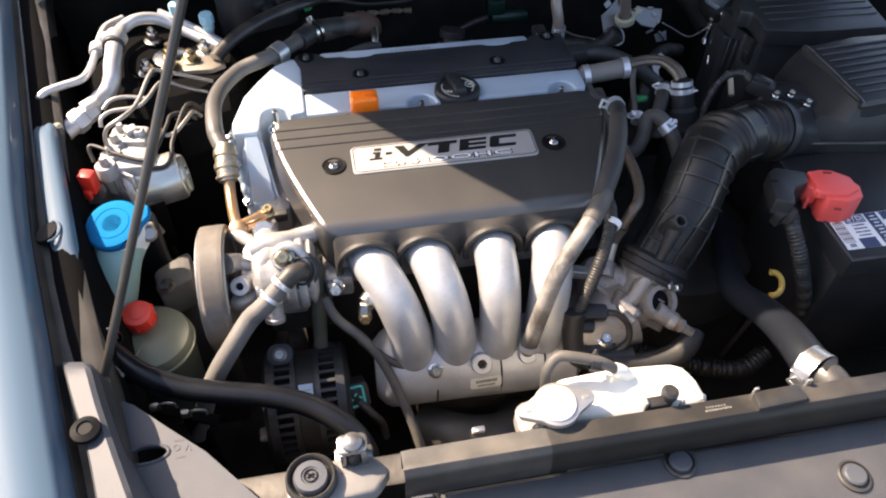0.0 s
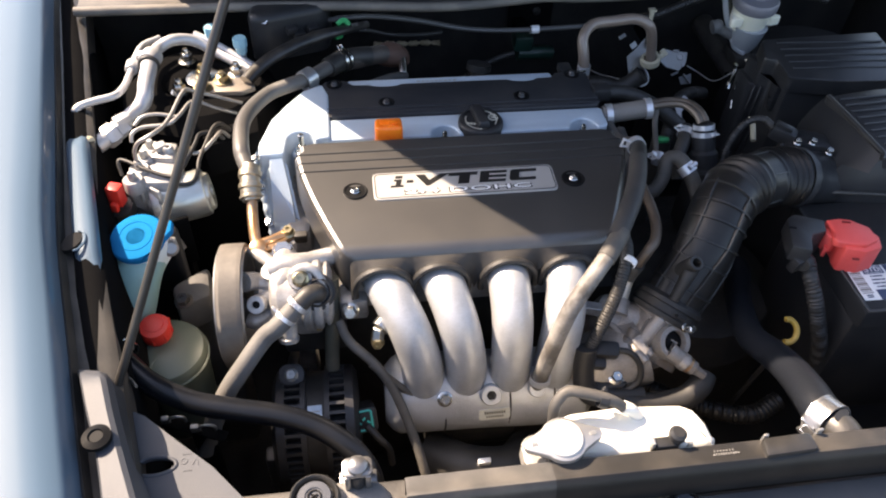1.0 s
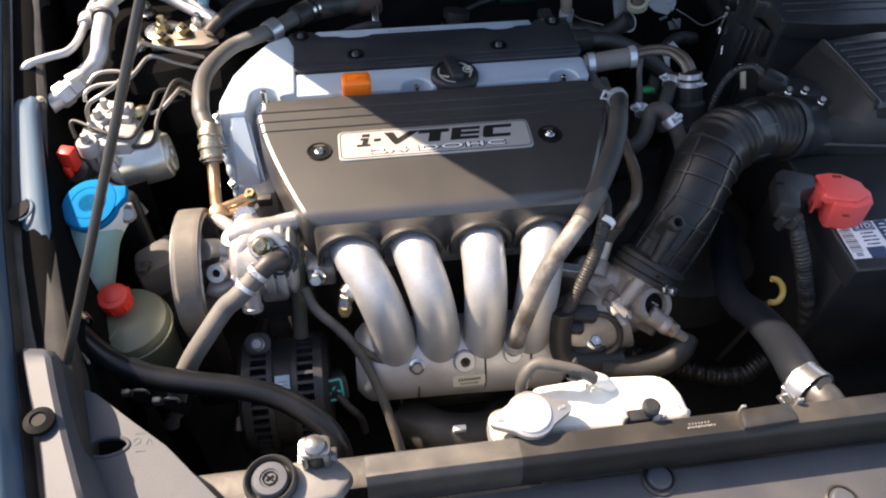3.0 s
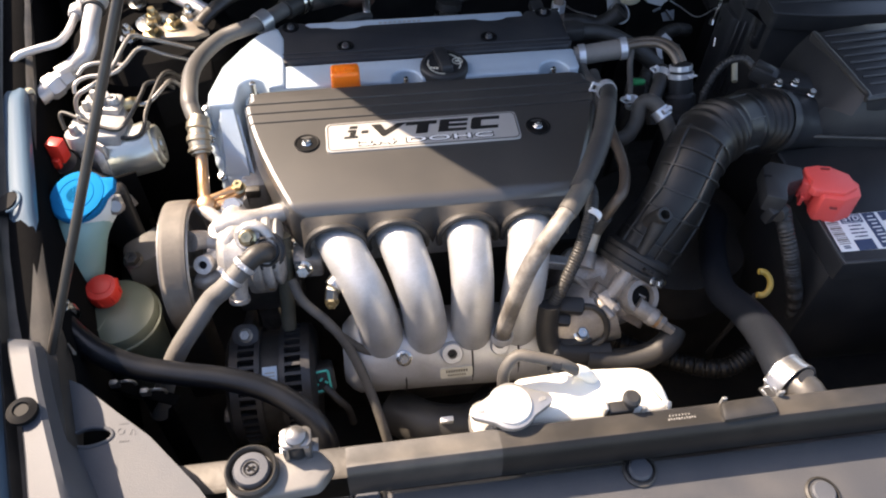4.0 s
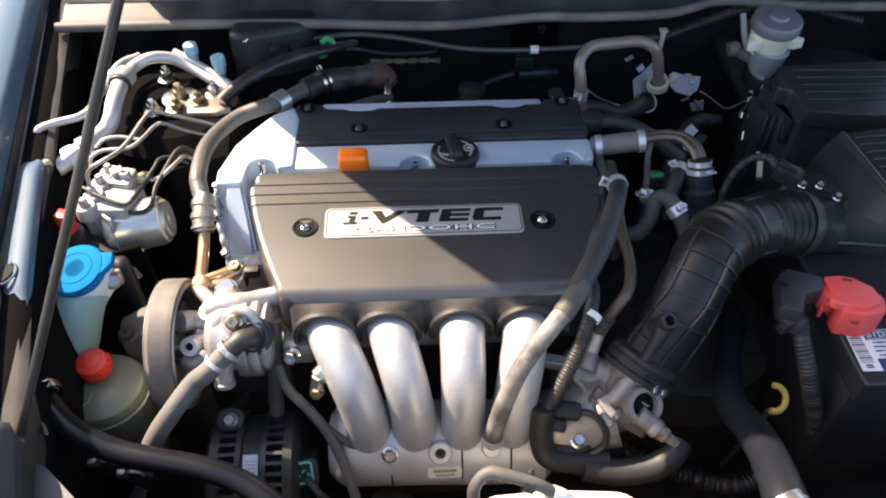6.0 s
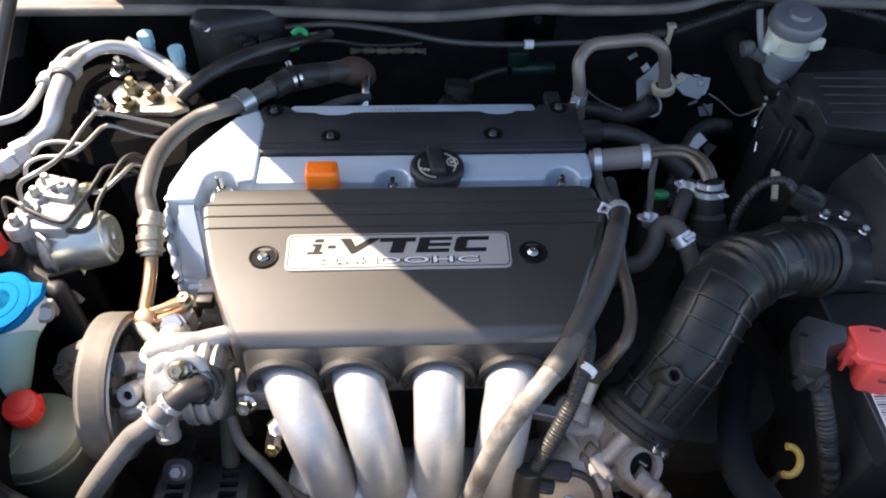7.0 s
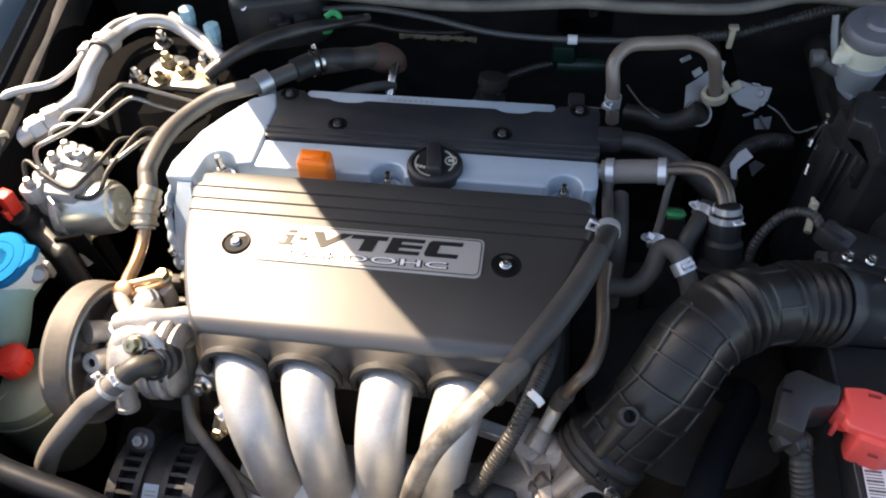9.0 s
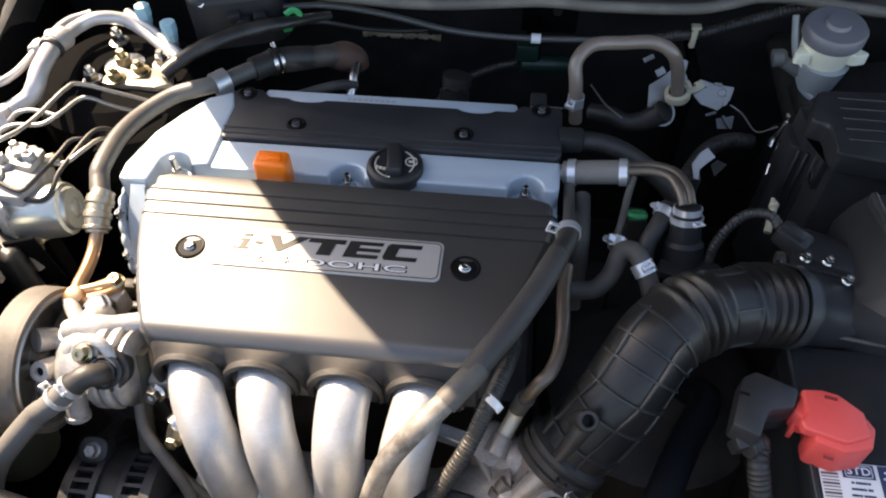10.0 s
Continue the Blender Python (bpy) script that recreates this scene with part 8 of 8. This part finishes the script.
for x, y in ((-0.322, -0.299), (-0.291, -0.312)):
    part("clip", joined(sweep([(x - 0.008, y, 0.712), (x - 0.007, y - 0.001, 0.72), (x, y - 0.002, 0.724), (x + 0.007, y - 0.001, 0.72), (x + 0.008, y, 0.712)], 0.0016, 8, 4), box(0.008, 0.006, 0.008, pose(x - 0.013, y + 0.002, 0.71), 0.001)), GREYMET, lowc, "worn wire clip")
part("leg", box(0.02, 0.01, 0.36, pose(-0.3, -0.305, 0.345), 0.002), BAY, lowc)
single("edge_strip", sweep([(-0.351, -0.301, 0.802), (-0.343, -0.311, 0.808), (-0.335, -0.322, 0.812)], 0.0014, 10, 5, flat=1.6), SEAL, "thin pale rubber strip along the corner panel edge", "seal")
altb = thing("alternator_bracket", "cast bracket under the alternator, shade in its colour, with a bright pin", "bracket", (-0.225, -0.3, 0.56))
# Bracket casting carries the same painted shade in its dark colour.
part("casting", joined(box(0.036, 0.02, 0.06, pose(-0.226, -0.301, 0.575), 0.004), box(0.022, 0.012, 0.05, pose(-0.23, -0.296, 0.53), 0.003), box(0.03, 0.016, 0.2, pose(-0.226, -0.29, 0.35), 0.003)), surface("shade_dark_bracket", (0.06, 0.06, 0.064), (0.045, 0.044, 0.047), 0.5, 0.3, scale=200, bump=0.3, dust=0.15), altb)
part("window", box(0.016, 0.002, 0.012, pose(-0.226, -0.3118, 0.612), 0.0008), INK, altb, "dark slot in the casting")
part("pin", sweep([(-0.21, -0.312, 0.63), (-0.182, -0.316, 0.632)], 0.0022, 10, 2), STEEL, altb, "bright pin")

# ---- firewall details ----
wm = thing("wiper_linkage_box", "black plastic box at the cowl with plated screw", "box", (-0.22, 0.3, 0.8))
part("box", slab([(-0.262, 0.262), (-0.24, 0.252), (-0.15, 0.282), (-0.14, 0.33), (-0.255, 0.33)], 0.79, 0.862, 0.012, segs=3), BLACK, wm)
part("screw", hexhead((-0.235, 0.262, 0.85), (-0.2, -0.7, 0.6), 0.006, 0.007, 1.3), STEEL, wm)
for at in ((-0.2, 0.262, 0.83), (-0.19, 0.263, 0.822), (-0.17, 0.27, 0.826)):
    part("plug", box(0.016, 0.012, 0.012, pose(*at, 10, 0, 20), 0.002), BOOT, wm)
single("throttle_cable", sweep([(-0.16, 0.297, 0.829), (-0.09, 0.3, 0.833), (-0.017, 0.3, 0.824), (0.055, 0.3, 0.808), (0.11, 0.3, 0.802), (0.171, 0.297, 0.803), (0.233, 0.3, 0.803), (0.3, 0.31, 0.8)], 0.0038, 12, 8), surface("grey_cable", (0.09, 0.088, 0.085), (0.07, 0.068, 0.066), 0.4, scale=200, bump=0.05), "black control cable along the firewall", "cable")
single("lower_cable", sweep([(-0.125, 0.272, 0.826), (-0.09, 0.29, 0.815), (-0.05, 0.31, 0.795), (0.0, 0.325, 0.785), (0.03, 0.33, 0.785)], 0.003, 10, 8), RUBBER, "thin black cable sagging from the green clip", "cable")
single("cable_ferrule", sweep([(-0.176, 0.296, 0.827), (-0.158, 0.297, 0.829)], 0.0052, 12, 2), STEEL, "bright ferrule on the control cable", "ferrule")
single("white_band", lathe([(0.0046, -0.006), (0.0062, -0.006), (0.0062, 0.006), (0.0046, 0.006), (0.0046, -0.006)], aim((0.172, 0.297, 0.803), (1, 0, 0)), 16, False), WHITEINK, "white tape band round the control cable", "band")
single("firewall_harness", sweep([(0.28, 0.312, 0.795), (0.34, 0.318, 0.803), (0.38, 0.322, 0.808), (0.44, 0.33, 0.826), (0.5, 0.335, 0.842), (0.58, 0.33, 0.84), (0.66, 0.31, 0.83)], ribbed(0.0062, 0.0011, 0.005), 14, 8, 0.0013), RUBBER, "black corrugated wiring sleeve along the cowl", "harness")
single("cable_clip", joined(box(0.007, 0.008, 0.028, pose(0.367, 0.316, 0.79), 0.0015), box(0.012, 0.010, 0.004, pose(0.367, 0.316, 0.817), 0.001)), IVORY, "ivory plastic clip on the cowl harness", "clip")
single("weld_strip", sweep([(-0.076, 0.404, 0.724), (-0.05, 0.4045, 0.7245), (-0.02, 0.404, 0.7235), (0.01, 0.4045, 0.724), (0.038, 0.404, 0.723)], lambda f, s: 0.0042 + 0.0011 * math.sin(34 * f) + 0.0008 * math.sin(71 * f), 10, 12, flat=0.9), surface("tan_sealant", (0.62, 0.5, 0.33), (0.3, 0.24, 0.15), 0.6, scale=90, bump=0.4, blotch=60, dust=0.1, mix=0.8), "tan sealant strip on the dark firewall", "strip")
sen = thing("firewall_sensor", "dark green plastic sensor with wires on the firewall", "sensor", (0.17, 0.33, 0.72))
part("body", joined(box(0.03, 0.03, 0.026, pose(0.163, 0.33, 0.752), 0.004), sweep([(0.155, 0.325, 0.745), (0.19, 0.33, 0.742), (0.215, 0.34, 0.735)], 0.012, 14, 4)), DKGREEN, sen)
part("wire", sweep([(0.15, 0.325, 0.745), (0.12, 0.315, 0.742), (0.08, 0.3, 0.73), (0.05, 0.28, 0.71), (0.04, 0.27, 0.66)], ribbed(0.0045, 0.001, 0.004), 12, 8, 0.0012), RUBBER, sen)
part("bracket", joined(box(0.075, 0.003, 0.05, pose(0.19, 0.4, 0.745), 0.002), box(0.02, 0.08, 0.02, pose(0.17, 0.36, 0.75), 0.003)), BAY, sen)
part("bolt", hexhead((0.2, 0.397, 0.78), (0, -1, 0.1), 0.005, 0.005, 1.4), GRIME, sen)
plugt = thing("coolant_stub", "dark plastic hose stub with clip behind the valve cover", "hose", (0.07, 0.24, 0.7))
part("stub", sweep([(0.075, 0.24, 0.70), (0.074, 0.243, 0.745), (0.078, 0.25, 0.775)], 0.019, 18, 4), RUBBER, plugt)
part("clip", band((0.076, 0.245, 0.765), (0.1, 0.2, 1), 0.0195, 0.006, 0.0014, 0.008, -1.4), STEEL, plugt)
single("rear_hose", sweep([(0.205, 0.087, 0.82), (0.235, 0.092, 0.82), (0.265, 0.088, 0.815), (0.3, 0.075, 0.8), (0.33, 0.06, 0.78)], 0.0105, 16, 7), RUBBER, "black hose leading from the coil cover end", "hose")
single("rear_loom", sweep([(0.33, 0.085, 0.7), (0.355, 0.135, 0.728), (0.385, 0.185, 0.735), (0.418, 0.214, 0.728), (0.45, 0.23, 0.715)], ribbed(0.009, 0.0012, 0.005), 14, 8, 0.0013), RUBBER, "black corrugated loom toward the fuse box", "harness")
